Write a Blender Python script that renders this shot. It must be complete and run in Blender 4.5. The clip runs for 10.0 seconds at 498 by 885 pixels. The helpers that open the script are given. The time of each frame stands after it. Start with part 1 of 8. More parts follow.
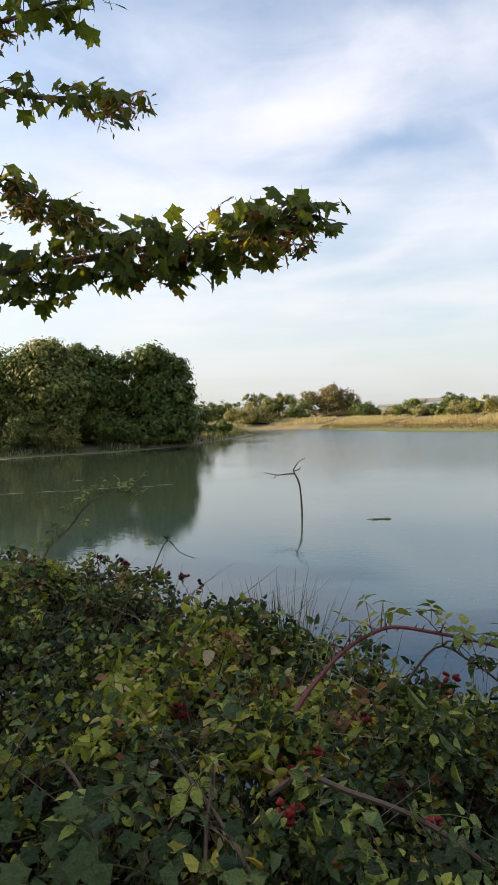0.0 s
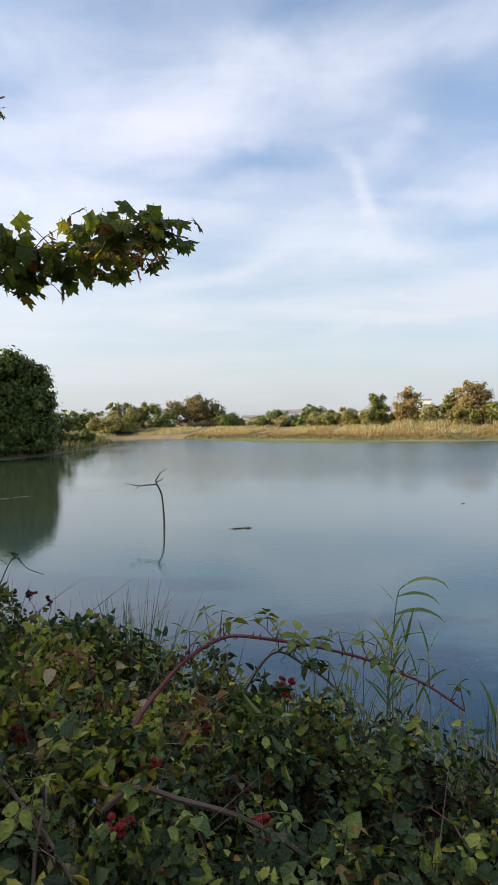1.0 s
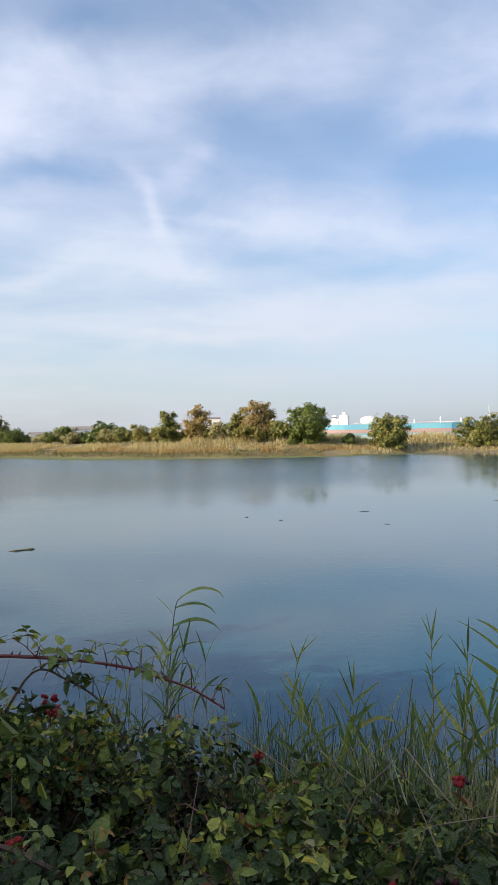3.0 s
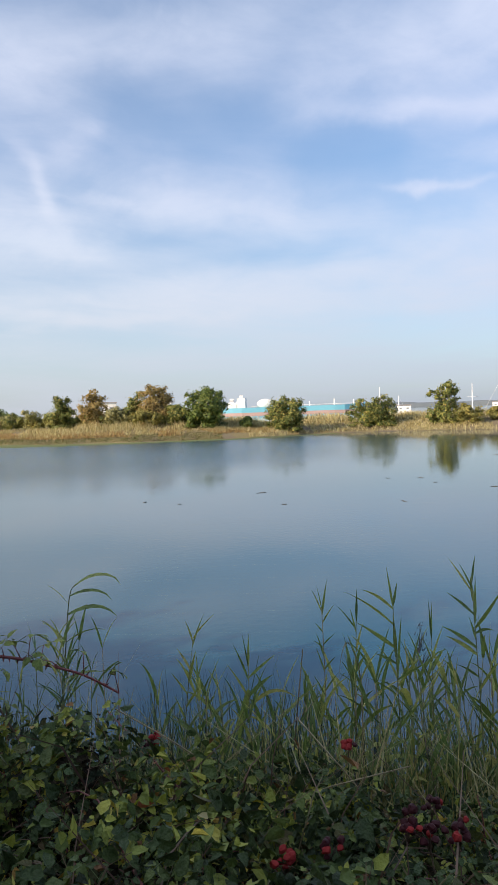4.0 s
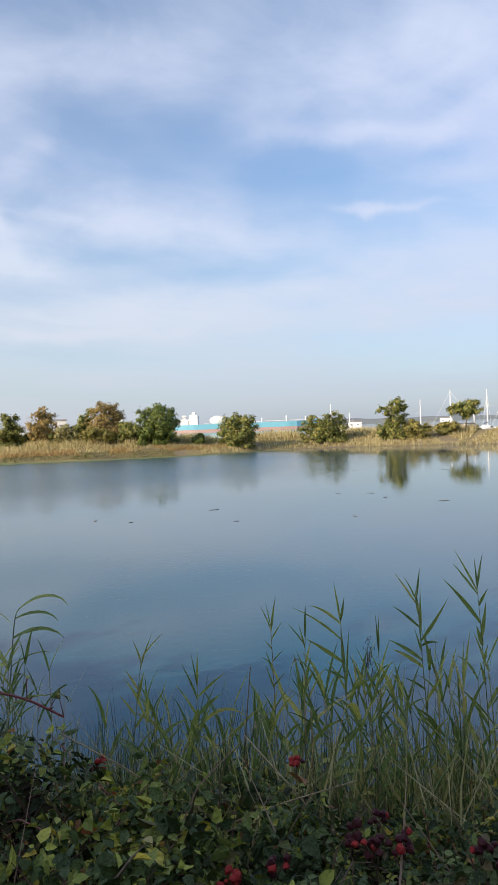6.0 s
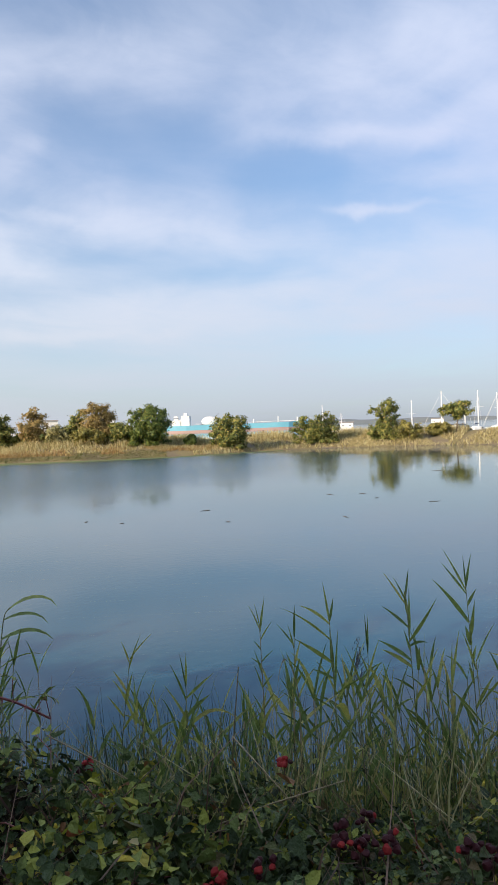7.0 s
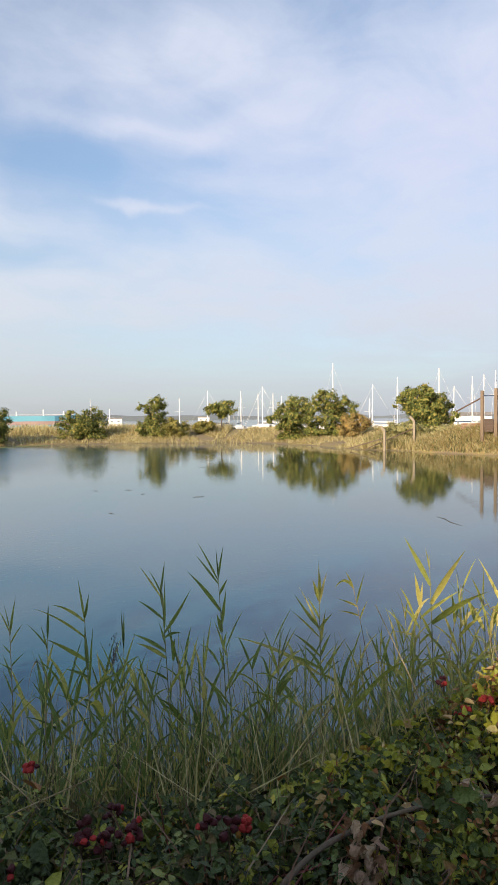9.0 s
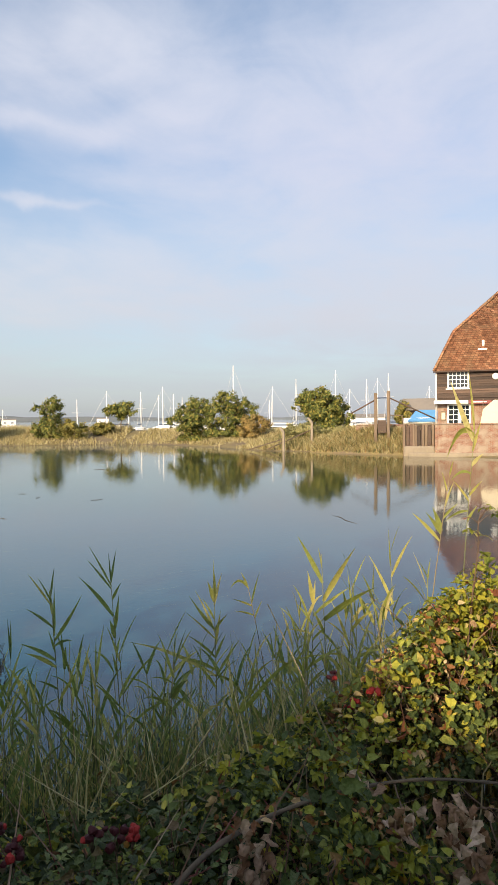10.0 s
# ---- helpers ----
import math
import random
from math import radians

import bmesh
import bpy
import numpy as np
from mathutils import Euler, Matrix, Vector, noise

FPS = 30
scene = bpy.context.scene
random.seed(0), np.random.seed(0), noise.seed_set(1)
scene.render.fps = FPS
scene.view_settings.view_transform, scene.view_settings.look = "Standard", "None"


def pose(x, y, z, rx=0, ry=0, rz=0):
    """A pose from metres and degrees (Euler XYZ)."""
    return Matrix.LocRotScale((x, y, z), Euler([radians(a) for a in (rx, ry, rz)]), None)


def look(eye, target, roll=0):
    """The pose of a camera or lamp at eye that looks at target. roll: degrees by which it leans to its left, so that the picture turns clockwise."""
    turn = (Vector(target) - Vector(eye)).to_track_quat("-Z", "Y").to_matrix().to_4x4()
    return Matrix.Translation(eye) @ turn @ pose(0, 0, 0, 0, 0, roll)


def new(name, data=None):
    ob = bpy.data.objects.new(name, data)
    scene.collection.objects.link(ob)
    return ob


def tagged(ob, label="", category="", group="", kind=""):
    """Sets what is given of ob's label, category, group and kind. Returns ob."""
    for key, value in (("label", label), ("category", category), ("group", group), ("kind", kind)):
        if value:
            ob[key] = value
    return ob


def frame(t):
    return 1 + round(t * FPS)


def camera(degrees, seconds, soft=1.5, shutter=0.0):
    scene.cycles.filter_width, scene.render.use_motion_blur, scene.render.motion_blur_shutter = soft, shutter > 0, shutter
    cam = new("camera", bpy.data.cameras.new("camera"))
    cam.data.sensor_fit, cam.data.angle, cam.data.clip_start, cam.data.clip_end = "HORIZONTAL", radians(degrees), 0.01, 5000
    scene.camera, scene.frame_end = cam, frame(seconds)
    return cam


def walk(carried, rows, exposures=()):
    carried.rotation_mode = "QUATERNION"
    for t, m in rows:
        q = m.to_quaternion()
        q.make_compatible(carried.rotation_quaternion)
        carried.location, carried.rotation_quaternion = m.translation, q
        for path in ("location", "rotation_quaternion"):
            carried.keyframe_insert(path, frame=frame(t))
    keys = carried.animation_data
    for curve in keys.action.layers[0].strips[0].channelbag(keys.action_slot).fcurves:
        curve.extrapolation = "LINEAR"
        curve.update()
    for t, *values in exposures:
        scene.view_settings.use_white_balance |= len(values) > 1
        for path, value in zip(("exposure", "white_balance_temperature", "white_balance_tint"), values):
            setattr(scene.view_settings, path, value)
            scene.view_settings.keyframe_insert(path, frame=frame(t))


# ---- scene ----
cam = camera(40.14, 10.0, 0.5)
# seconds, place, then yaw, pitch and lean to the right in degrees
ROWS = [
    (0, 0.000, -0.000, 2.600, 0.00, -2.54, 2.12),
    (0.5, 0.044, -0.014, 2.600, -7.19, -2.47, 1.33),
    (1, 0.072, -0.058, 2.619, -11.30, -2.07, 1.50),
    (1.5, 0.094, -0.052, 2.610, -15.87, -1.43, 0.94),
    (2, 0.114, -0.051, 2.600, -20.25, -1.66, 0.60),
    (2.5, 0.118, -0.118, 2.618, -23.48, -1.55, 0.85),
    (3, 0.142, -0.139, 2.600, -28.69, -1.00, 1.11),
    (3.2, 0.161, -0.142, 2.593, -31.36, -1.33, 0.98),
    (4.3, 0.172, -0.161, 2.586, -38.00, -2.68, 2.66),
    (4.5, 0.176, -0.164, 2.585, -38.23, -2.57, 3.25),
    (5, 0.178, -0.169, 2.586, -39.54, -2.18, 2.80),
    (5.5, 0.174, -0.176, 2.591, -40.70, -1.62, 2.33),
    (7, 0.194, -0.183, 2.585, -41.87, -1.28, 2.19),
    (7.5, 0.194, -0.189, 2.588, -43.81, -1.81, 2.01),
    (8, 0.205, -0.192, 2.585, -48.57, -2.35, 1.58),
    (8.5, 0.201, -0.215, 2.582, -54.74, -2.21, 1.10),
    (9, 0.208, -0.224, 2.582, -61.15, -2.04, 0.54),
    (9.5, 0.223, -0.239, 2.582, -65.82, -2.08, 0.25),
    (10, 0.231, -0.251, 2.581, -69.46, -2.00, 0.49),
]
walk(cam, [(t, pose(x, y, z, 90 + pitch, 0, yaw) @ pose(0, 0, 0, 0, 0, -lean)) for t, x, y, z, yaw, pitch, lean in ROWS],
     [(0.0, 0.80, 7450, 10), (0.7, 0.70, 7150, 10), (1.5, 0.61, 6850, 10), (2.5, 0.60, 6780, 10), (4.5, 0.50, 6650, 10), (7.5, 0.50, 6680, 10), (8.6, 0.53, 7000, 10), (9.5, 0.53, 7350, 10), (10.0, 0.47, 7380, 10)])

# ---- light ----
SUN_AZ, SUN_EL = -84.0, 23.0
to_sun = Vector((math.sin(radians(SUN_AZ)) * math.cos(radians(SUN_EL)), math.cos(radians(SUN_AZ)) * math.cos(radians(SUN_EL)), math.sin(radians(SUN_EL))))
sun = new("sun", bpy.data.lights.new("sun", "SUN"))
sun.data.energy, sun.data.angle, sun.data.color = 5.0, radians(0.53), (1.0, 0.80, 0.56)
sun.matrix_world = look(to_sun * 200, (0, 0, 0))


def maths(nt, op, a, b=0.0, c=0.0, clamp=False):
    n = nt.nodes.new("ShaderNodeMath")
    n.operation, n.use_clamp = op, clamp
    for i, v in enumerate((a, b, c)):
        if isinstance(v, (int, float)):
            n.inputs[i].default_value = v
        else:
            nt.links.new(v, n.inputs[i])
    return n.outputs[0]


def ramp(nt, fac, stops, mode="LINEAR"):
    n = nt.nodes.new("ShaderNodeValToRGB")
    n.color_ramp.interpolation = mode
    el = n.color_ramp.elements
    while len(el) < len(stops):
        el.new(0.5)
    for e, (p, c) in zip(el, stops):
        e.position = p
        e.color = (*c, 1) if isinstance(c, tuple) else (c, c, c, 1)
    if fac is not None:
        nt.links.new(fac, n.inputs[0])
    return n.outputs[0]


def mixc(nt, fac, a, b, mode="MIX"):
    n = nt.nodes.new("ShaderNodeMix")
    n.data_type, n.blend_type = "RGBA", mode
    n.clamp_result = False
    for i, v in ((0, fac), (6, a), (7, b)):
        if isinstance(v, (int, float)):
            n.inputs[i].default_value = v
        elif isinstance(v, tuple):
            n.inputs[i].default_value = (*v, 1)
        else:
            nt.links.new(v, n.inputs[i])
    return n.outputs[2]


def vmul(nt, v, k):
    n = nt.nodes.new("ShaderNodeVectorMath")
    n.operation = "MULTIPLY"
    nt.links.new(v, n.inputs[0])
    n.inputs[1].default_value = k
    return n.outputs[0]


def fbm(nt, vec, scale, detail=4.0, rough=0.55, distortion=0.0):
    n = nt.nodes.new("ShaderNodeTexNoise")
    n.inputs["Scale"].default_value, n.inputs["Detail"].default_value = scale, detail
    n.inputs["Roughness"].default_value, n.inputs["Distortion"].default_value = rough, distortion
    if vec is not None:
        nt.links.new(vec, n.inputs["Vector"])
    return n.outputs["Fac"]


world = bpy.data.worlds.new("sky")
scene.world = world
world.use_nodes = True
nt = world.node_tree
nt.nodes.clear()
sky = nt.nodes.new("ShaderNodeTexSky")
sky.sky_type, sky.sun_disc = "NISHITA", False
sky.sun_elevation, sky.sun_rotation = radians(SUN_EL), radians(SUN_AZ)
sky.air_density, sky.dust_density, sky.ozone_density = 1.0, 1.2, 2.2
coord = nt.nodes.new("ShaderNodeTexCoord").outputs["Generated"]
sep = nt.nodes.new("ShaderNodeSeparateXYZ")
nt.links.new(coord, sep.inputs[0])
up = maths(nt, "MAXIMUM", sep.outputs["Z"], 0.0)
# high cloud on a flat layer: the direction divided by its height
flat = nt.nodes.new("ShaderNodeCombineXYZ")
den = maths(nt, "ADD", up, 0.09)
nt.links.new(maths(nt, "DIVIDE", sep.outputs["X"], den), flat.inputs[0])
nt.links.new(maths(nt, "DIVIDE", sep.outputs["Y"], den), flat.inputs[1])
turn = nt.nodes.new("ShaderNodeMapping")
nt.links.new(flat.outputs[0], turn.inputs["Vector"])
turn.inputs["Rotation"].default_value = (0, 0, radians(38))
turn.inputs["Scale"].default_value = (0.7, 1.0, 1.0)
turn.inputs["Location"].default_value = (3.1, 1.7, 0)
big = fbm(nt, turn.outputs[0], 0.6, 4.0, 0.5, 0.3)
fine = fbm(nt, turn.outputs[0], 2.4, 8.0, 0.60, 0.45)
wobble = nt.nodes.new("ShaderNodeTexNoise")
nt.links.new(coord, wobble.inputs["Vector"])
wobble.inputs["Scale"].default_value, wobble.inputs["Detail"].default_value = 5.0, 5.0
shake = nt.nodes.new("ShaderNodeVectorMath")
shake.operation = "MULTIPLY_ADD"
nt.links.new(wobble.outputs["Color"], shake.inputs[0])
shake.inputs[1].default_value, shake.inputs[2].default_value = (0.16, 0.16, 0.10), (-0.08, -0.08, -0.05)
moved = nt.nodes.new("ShaderNodeVectorMath")
nt.links.new(coord, moved.inputs[0])
nt.links.new(shake.outputs[0], moved.inputs[1])


def streak(az, el, long, wide, slant, amount):
    """A soft bank of cirrus round a direction: half lengths in degrees, slant from the level."""
    a, e = radians(az), radians(el)
    mid = Vector((math.sin(a) * math.cos(e), math.cos(a) * math.cos(e), math.sin(e)))
    side = Vector((math.cos(a), -math.sin(a), 0))
    top_ = side.cross(mid)
    e1 = side * math.cos(radians(slant)) + top_ * math.sin(radians(slant))
    e2 = top_ * math.cos(radians(slant)) - side * math.sin(radians(slant))
    total = None
    for axis, size in ((e1, long), (e2, wide)):
        n = nt.nodes.new("ShaderNodeVectorMath")
        n.operation = "DOT_PRODUCT"
        nt.links.new(moved.outputs[0], n.inputs[0])
        n.inputs[1].default_value = axis
        off = axis.dot(mid)
        k = maths(nt, "MULTIPLY", maths(nt, "SUBTRACT", n.outputs["Value"], off), 1 / radians(size))
        sq = maths(nt, "MULTIPLY", k, k)
        total = sq if total is None else maths(nt, "ADD", total, sq)
    n = nt.nodes.new("ShaderNodeVectorMath")
    n.operation = "DOT_PRODUCT"
    nt.links.new(coord, n.inputs[0])
    n.inputs[1].default_value = mid
    ahead = maths(nt, "GREATER_THAN", n.outputs["Value"], 0.0)
    return maths(nt, "MULTIPLY", maths(nt, "MULTIPLY", maths(nt, "EXPONENT", maths(nt, "MULTIPLY", total, -1.0)), ahead), amount)


cover = maths(nt, "ADD", maths(nt, "MULTIPLY", ramp(nt, big, [(0.36, 0.0), (0.64, 1.0)], "EASE"), 0.26), 0.05)
# azimuth, height, half length, half width, slant, amount
BANKS_NORTH = [(13, 24.8, 11, 2.8, 17, 0.50), (8, 22.4, 7, 1.5, -6, 0.34), (20.9, 17.4, 2.7, 0.75, -58, 0.46), (23.5, 20.8, 3.2, 1.1, 38, 0.18), (18.5, 13.3, 6.5, 1.5, 4, 0.50), (24.4, 13.8, 2.0, 0.8, 6, 0.26),
               (8.5, 11.4, 5.5, 0.6, 13, 0.26), (33, 17.3, 5, 1.3, -6, 0.42), (27, 17.0, 4, 0.35, 0, 0.22), (43, 15.2, 6, 1.5, -13, 0.32), (33.5, 10.0, 10, 1.5, 1, 0.62)]
BANKS_LOW = [(29, 8.4, 9, 0.5, 2, 0.45), (12, 8.6, 10, 1.2, 4, 0.25), (35, 28.6, 6, 2.2, 12, 0.22), (-12, 14, 14, 7, 0, 0.40), (-6, 27.5, 11, 3.5, 0, 0.20), (-3, 23, 9, 3.0, 5, 0.16), (-2, 17, 10, 2.5, 0, 0.28), (16.5, 13.8, 5, 3.0, 14, 0.15)]
BANKS_EAST = [(56, 27, 9, 3.2, 4, 0.40), (51.5, 22.1, 6, 0.9, -2, 0.34), (62.3, 23.2, 5, 1.0, 16, 0.36), (53.6, 16.6, 3.2, 0.30, -5, 0.55), (57.5, 12.8, 8, 1.8, -8, 0.30), (63, 18.5, 7, 1.6, 4, 0.22), (64, 10.3, 12, 2.2, 0, 0.45), (52, 10.0, 8, 1.2, 2, 0.30),
              (76, 19, 12, 9, 6, 0.34), (88, 24, 12, 6, 0, 0.34), (86, 13, 14, 6, 0, 0.40), (72, 9, 16, 3.0, 0, 0.30), (70, 27, 12, 3, 0, 0.24), (71, 14.5, 9, 1.6, -10, 0.14)]
CLEAR_GAPS = [(13, 19.6, 7, 1.1, 2, -0.24), (36, 22.6, 6, 2.4, 8, -0.18), (28, 24, 3, 3, 0, -0.16), (46.5, 20.0, 4.2, 1.4, -6, -0.28), (28, 14.6, 5, 1.1, 10, -0.18), (40, 12.6, 6, 0.8, -4, -0.14), (58, 20.2, 3.0, 0.8, 6, -0.12), (70, 21.5, 6, 0.8, 10, -0.14), (17, 29.5, 3, 1.5, 20, -0.12)]
for row in BANKS_NORTH + BANKS_LOW + BANKS_EAST + CLEAR_GAPS:
    cover = maths(nt, "ADD", cover, maths(nt, "MULTIPLY", streak(*row), 1.2))
grain = ramp(nt, fine, [(0.32, 0.62), (0.68, 1.28)])
# filaments drawn out along the wind
wisp = fbm(nt, vmul(nt, coord, (1.0, 1.0, 2.4)), 5.0, 8.0, 0.58, 0.55)
grain = maths(nt, "MULTIPLY", grain, ramp(nt, wisp, [(0.32, 0.62), (0.68, 1.38)]))
high = ramp(nt, up, [(0.46, 1.0), (0.66, 0.18), (0.74, 0.18), (0.87, 1.9)], "EASE")
cover = maths(nt, "MULTIPLY", maths(nt, "MULTIPLY", maths(nt, "SMOOTH_MAX", cover, 0.03, 0.22), grain), high)
# thick cloud gathers ever more slowly
cover = maths(nt, "MULTIPLY", maths(nt, "SUBTRACT", 1.0, maths(nt, "EXPONENT", maths(nt, "MULTIPLY", cover, -1.8))), 0.95)
low = maths(nt, "MULTIPLY", ramp(nt, up, [(0.0, 0.98), (0.05, 0.92), (0.11, 0.66), (0.18, 0.42), (0.28, 0.20), (0.5, 0.04)]), ramp(nt, fbm(nt, vmul(nt, coord, (1.0, 1.0, 7.0)), 3.2, 6.0, 0.6, 0.4), [(0.32, 0.72), (0.68, 1.12)]))
# haze lies over whatever cloud is behind it
clear = maths(nt, "MULTIPLY", maths(nt, "SUBTRACT", 1.0, cover), maths(nt, "SUBTRACT", 1.0, maths(nt, "MULTIPLY", low, 0.86)))
cover = maths(nt, "MINIMUM", maths(nt, "SUBTRACT", 1.0, clear), 0.95)
skycol = mixc(nt, 1.0, vmul(nt, sky.outputs[0], (0.112, 0.131, 0.145)), ramp(nt, up, [(0.0, 0.86), (0.20, 0.86), (0.36, 1.0)]), "MULTIPLY")
cloudcol = ramp(nt, up, [(0.0, (0.41, 0.445, 0.505)), (0.06, (0.455, 0.495, 0.565)), (0.14, (0.53, 0.565, 0.64)), (0.24, (0.545, 0.595, 0.70)), (0.35, (0.56, 0.595, 0.725)), (0.6, (0.58, 0.64, 0.77)), (0.85, (1.0, 1.02, 1.06))])
# thin cloud is brighter towards the sun
glow = nt.nodes.new("ShaderNodeVectorMath")
glow.operation = "DOT_PRODUCT"
nt.links.new(coord, glow.inputs[0])
glow.inputs[1].default_value = to_sun
toward = maths(nt, "MULTIPLY_ADD", glow.outputs["Value"], 0.5, 0.5)
cloudcol = mixc(nt, 1.0, cloudcol, ramp(nt, toward, [(0.12, (0.86, 0.88, 0.96)), (0.26, (0.925, 0.945, 0.985)), (0.44, 1.0), (0.5, 1.0), (0.725, 1.08), (0.875, 1.9), (1.0, 3.5)]), "MULTIPLY")
bg = nt.nodes.new("ShaderNodeBackground")
nt.links.new(mixc(nt, cover, skycol, cloudcol), bg.inputs["Color"])
bg.inputs["Strength"].default_value = 1.0
out = nt.nodes.new("ShaderNodeOutputWorld")
nt.links.new(bg.outputs[0], out.inputs[0])

# ---- materials ----


def material(name, rough=0.8, metal=0.0, spec=0.5):
    m = bpy.data.materials.new(name)
    m.use_nodes = True
    t = m.node_tree
    b = t.nodes["Principled BSDF"]
    b.inputs["Roughness"].default_value, b.inputs["Metallic"].default_value = rough, metal
    b.inputs["Specular IOR Level"].default_value = spec
    return m, t, b


def place(t, kind="Object"):
    return t.nodes.new("ShaderNodeTexCoord").outputs[kind]


def bump(t, b, height, strength=0.3, distance=0.02):
    n = t.nodes.new("ShaderNodeBump")
    n.inputs["Strength"].default_value, n.inputs["Distance"].default_value = strength, distance
    t.links.new(height, n.inputs["Height"])
    t.links.new(n.outputs[0], b.inputs["Normal"])


def mottled(name, dark, light, scale=6.0, rough=0.8, relief=0.3, stretch=(1, 1, 1), metal=0.0, grime=None):
    """A surface with grain and broader stains between two colours."""
    m, t, b = material(name, rough, metal)
    p = vmul(t, place(t), stretch)
    a = fbm(t, p, scale, 6.0, 0.65)
    c = fbm(t, p, scale * 0.17, 3.0, 0.5)
    col = mixc(t, maths(t, "ADD", maths(t, "MULTIPLY", a, 0.9), maths(t, "SUBTRACT", maths(t, "MULTIPLY", c, 0.9), 0.45), clamp=True), dark, light)
    if grime:
        col = mixc(t, ramp(t, fbm(t, p, scale * 0.4, 4.0), [(0.52, 0.0), (0.66, 0.8)]), col, grime)
    t.links.new(col, b.inputs["Base Color"])
    bump(t, b, a, relief, 0.4 / scale)
    return m


def leafy(name, stops, passing=0.42, rough=0.55, per="island", spec=0.3, blotch=True):
    """Leaves: each leaf takes its own place on the ramp; part of the light goes through."""
    m, t, b = material(name, rough, 0.0, spec)
    if per == "island":
        r = t.nodes.new("ShaderNodeNewGeometry").outputs["Random Per Island"]
    else:
        r = t.nodes.new("ShaderNodeObjectInfo").outputs["Random"]
    col = ramp(t, r, stops)
    if blotch:
        n = fbm(t, place(t), 45.0, 3.0)
        col = mixc(t, ramp(t, n, [(0.35, 0.0), (0.7, 0.5)]), col, mixc(t, 1.0, col, (0.55, 0.55, 0.5), "MULTIPLY"))
    if blotch:
        bump(t, b, fbm(t, place(t), 85.0, 3.0), 0.85, 0.014)
    t.links.new(col, b.inputs["Base Color"])
    tr = t.nodes.new("ShaderNodeBsdfTranslucent")
    t.links.new(mixc(t, 1.0, col, (1.0, 1.0, 0.55), "MULTIPLY"), tr.inputs["Color"])
    mx = t.nodes.new("ShaderNodeMixShader")
    mx.inputs[0].default_value = passing
    t.links.new(b.outputs[0], mx.inputs[1])
    t.links.new(tr.outputs[0], mx.inputs[2])
    t.links.new(mx.outputs[0], t.nodes["Material Output"].inputs["Surface"])
    return m


MD, LT, YL, BR = (0.205, 0.265, 0.050), (0.390, 0.405, 0.068), (0.560, 0.450, 0.060), (0.26, 0.12, 0.04)
bramble_leaf = leafy("bramble_leaf", [(0, (0.034, 0.052, 0.015)), (0.24, (0.058, 0.090, 0.028)), (0.48, (0.120, 0.165, 0.044)), (0.70, (0.240, 0.285, 0.066)), (0.89, LT), (0.93, (0.490, 0.425, 0.085)), (0.95, YL), (0.97, (0.369, 0.164, 0.050)), (1, (0.172, 0.087, 0.045))], 0.14, 0.58, spec=0.28)
bramble_leaf_single = leafy("bramble_leaf_single", [(0, (0.034, 0.052, 0.015)), (0.24, (0.058, 0.090, 0.028)), (0.48, (0.120, 0.165, 0.044)), (0.70, (0.240, 0.285, 0.066)), (0.89, LT), (0.93, (0.490, 0.425, 0.085)), (0.95, YL), (0.97, (0.369, 0.164, 0.050)), (1, (0.172, 0.087, 0.045))], 0.14, 0.55, per="object", spec=0.32)
yellow_leaf = leafy("yellowing_bramble_leaf", [(0, MD), (0.25, LT), (0.5, (0.347, 0.366, 0.053)), (0.72, (0.530, 0.490, 0.066)), (0.84, (0.620, 0.540, 0.165)), (0.93, (0.70, 0.58, 0.36)), (0.97, (0.42, 0.13, 0.08)), (1, BR)])
yellow_leaf_single = leafy("yellowing_bramble_leaf_single", [(0, MD), (0.25, LT), (0.5, (0.347, 0.366, 0.053)), (0.72, (0.530, 0.490, 0.066)), (0.84, (0.620, 0.540, 0.165)), (0.93, (0.70, 0.58, 0.36)), (0.97, (0.42, 0.13, 0.08)), (1, BR)], per="object")
# darker copy of bramble_leaf_single, with shade put into its colour
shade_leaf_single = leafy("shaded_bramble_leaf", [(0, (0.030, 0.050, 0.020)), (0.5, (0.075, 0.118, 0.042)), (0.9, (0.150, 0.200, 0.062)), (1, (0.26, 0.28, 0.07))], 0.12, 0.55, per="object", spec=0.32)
fresh_leaf_single = leafy("fresh_bramble_leaf", [(0, (0.150, 0.205, 0.050)), (0.5, (0.270, 0.320, 0.075)), (1, (0.420, 0.430, 0.100))], 0.2, 0.5, per="object", spec=0.3)
ivy_leaf = leafy("ivy_leaf", [(0, (0.046, 0.072, 0.031)), (0.6, (0.072, 0.107, 0.042)), (1, (0.111, 0.143, 0.056))], 0.15, 0.7, per="object", spec=0.12)
maple_leaf = leafy("maple_leaf", [(0, (0.070, 0.092, 0.020)), (0.4, (0.120, 0.160, 0.028)), (0.88, (0.205, 0.235, 0.040)), (0.97, (0.330, 0.270, 0.050)), (1, BR)], 0.5)
maple_leaf_single = leafy("maple_leaf_single", [(0, (0.070, 0.092, 0.020)), (0.4, (0.120, 0.160, 0.028)), (0.88, (0.205, 0.235, 0.040)), (0.97, (0.330, 0.270, 0.050)), (1, BR)], 0.5, per="object")
withered_leaf = leafy("withered_leaf", [(0, (0.210, 0.105, 0.058)), (0.4, (0.45, 0.275, 0.195)), (0.75, (0.61, 0.44, 0.35)), (1, (0.72, 0.57, 0.47))], 0.25, 0.8, per="object")
dead_leaf_mass = leafy("dead_leaf_mass", [(0, (0.131, 0.053, 0.029)), (0.4, (0.290, 0.128, 0.056)), (0.8, (0.478, 0.300, 0.144)), (1, (0.667, 0.540, 0.320))], 0.25, 0.8)
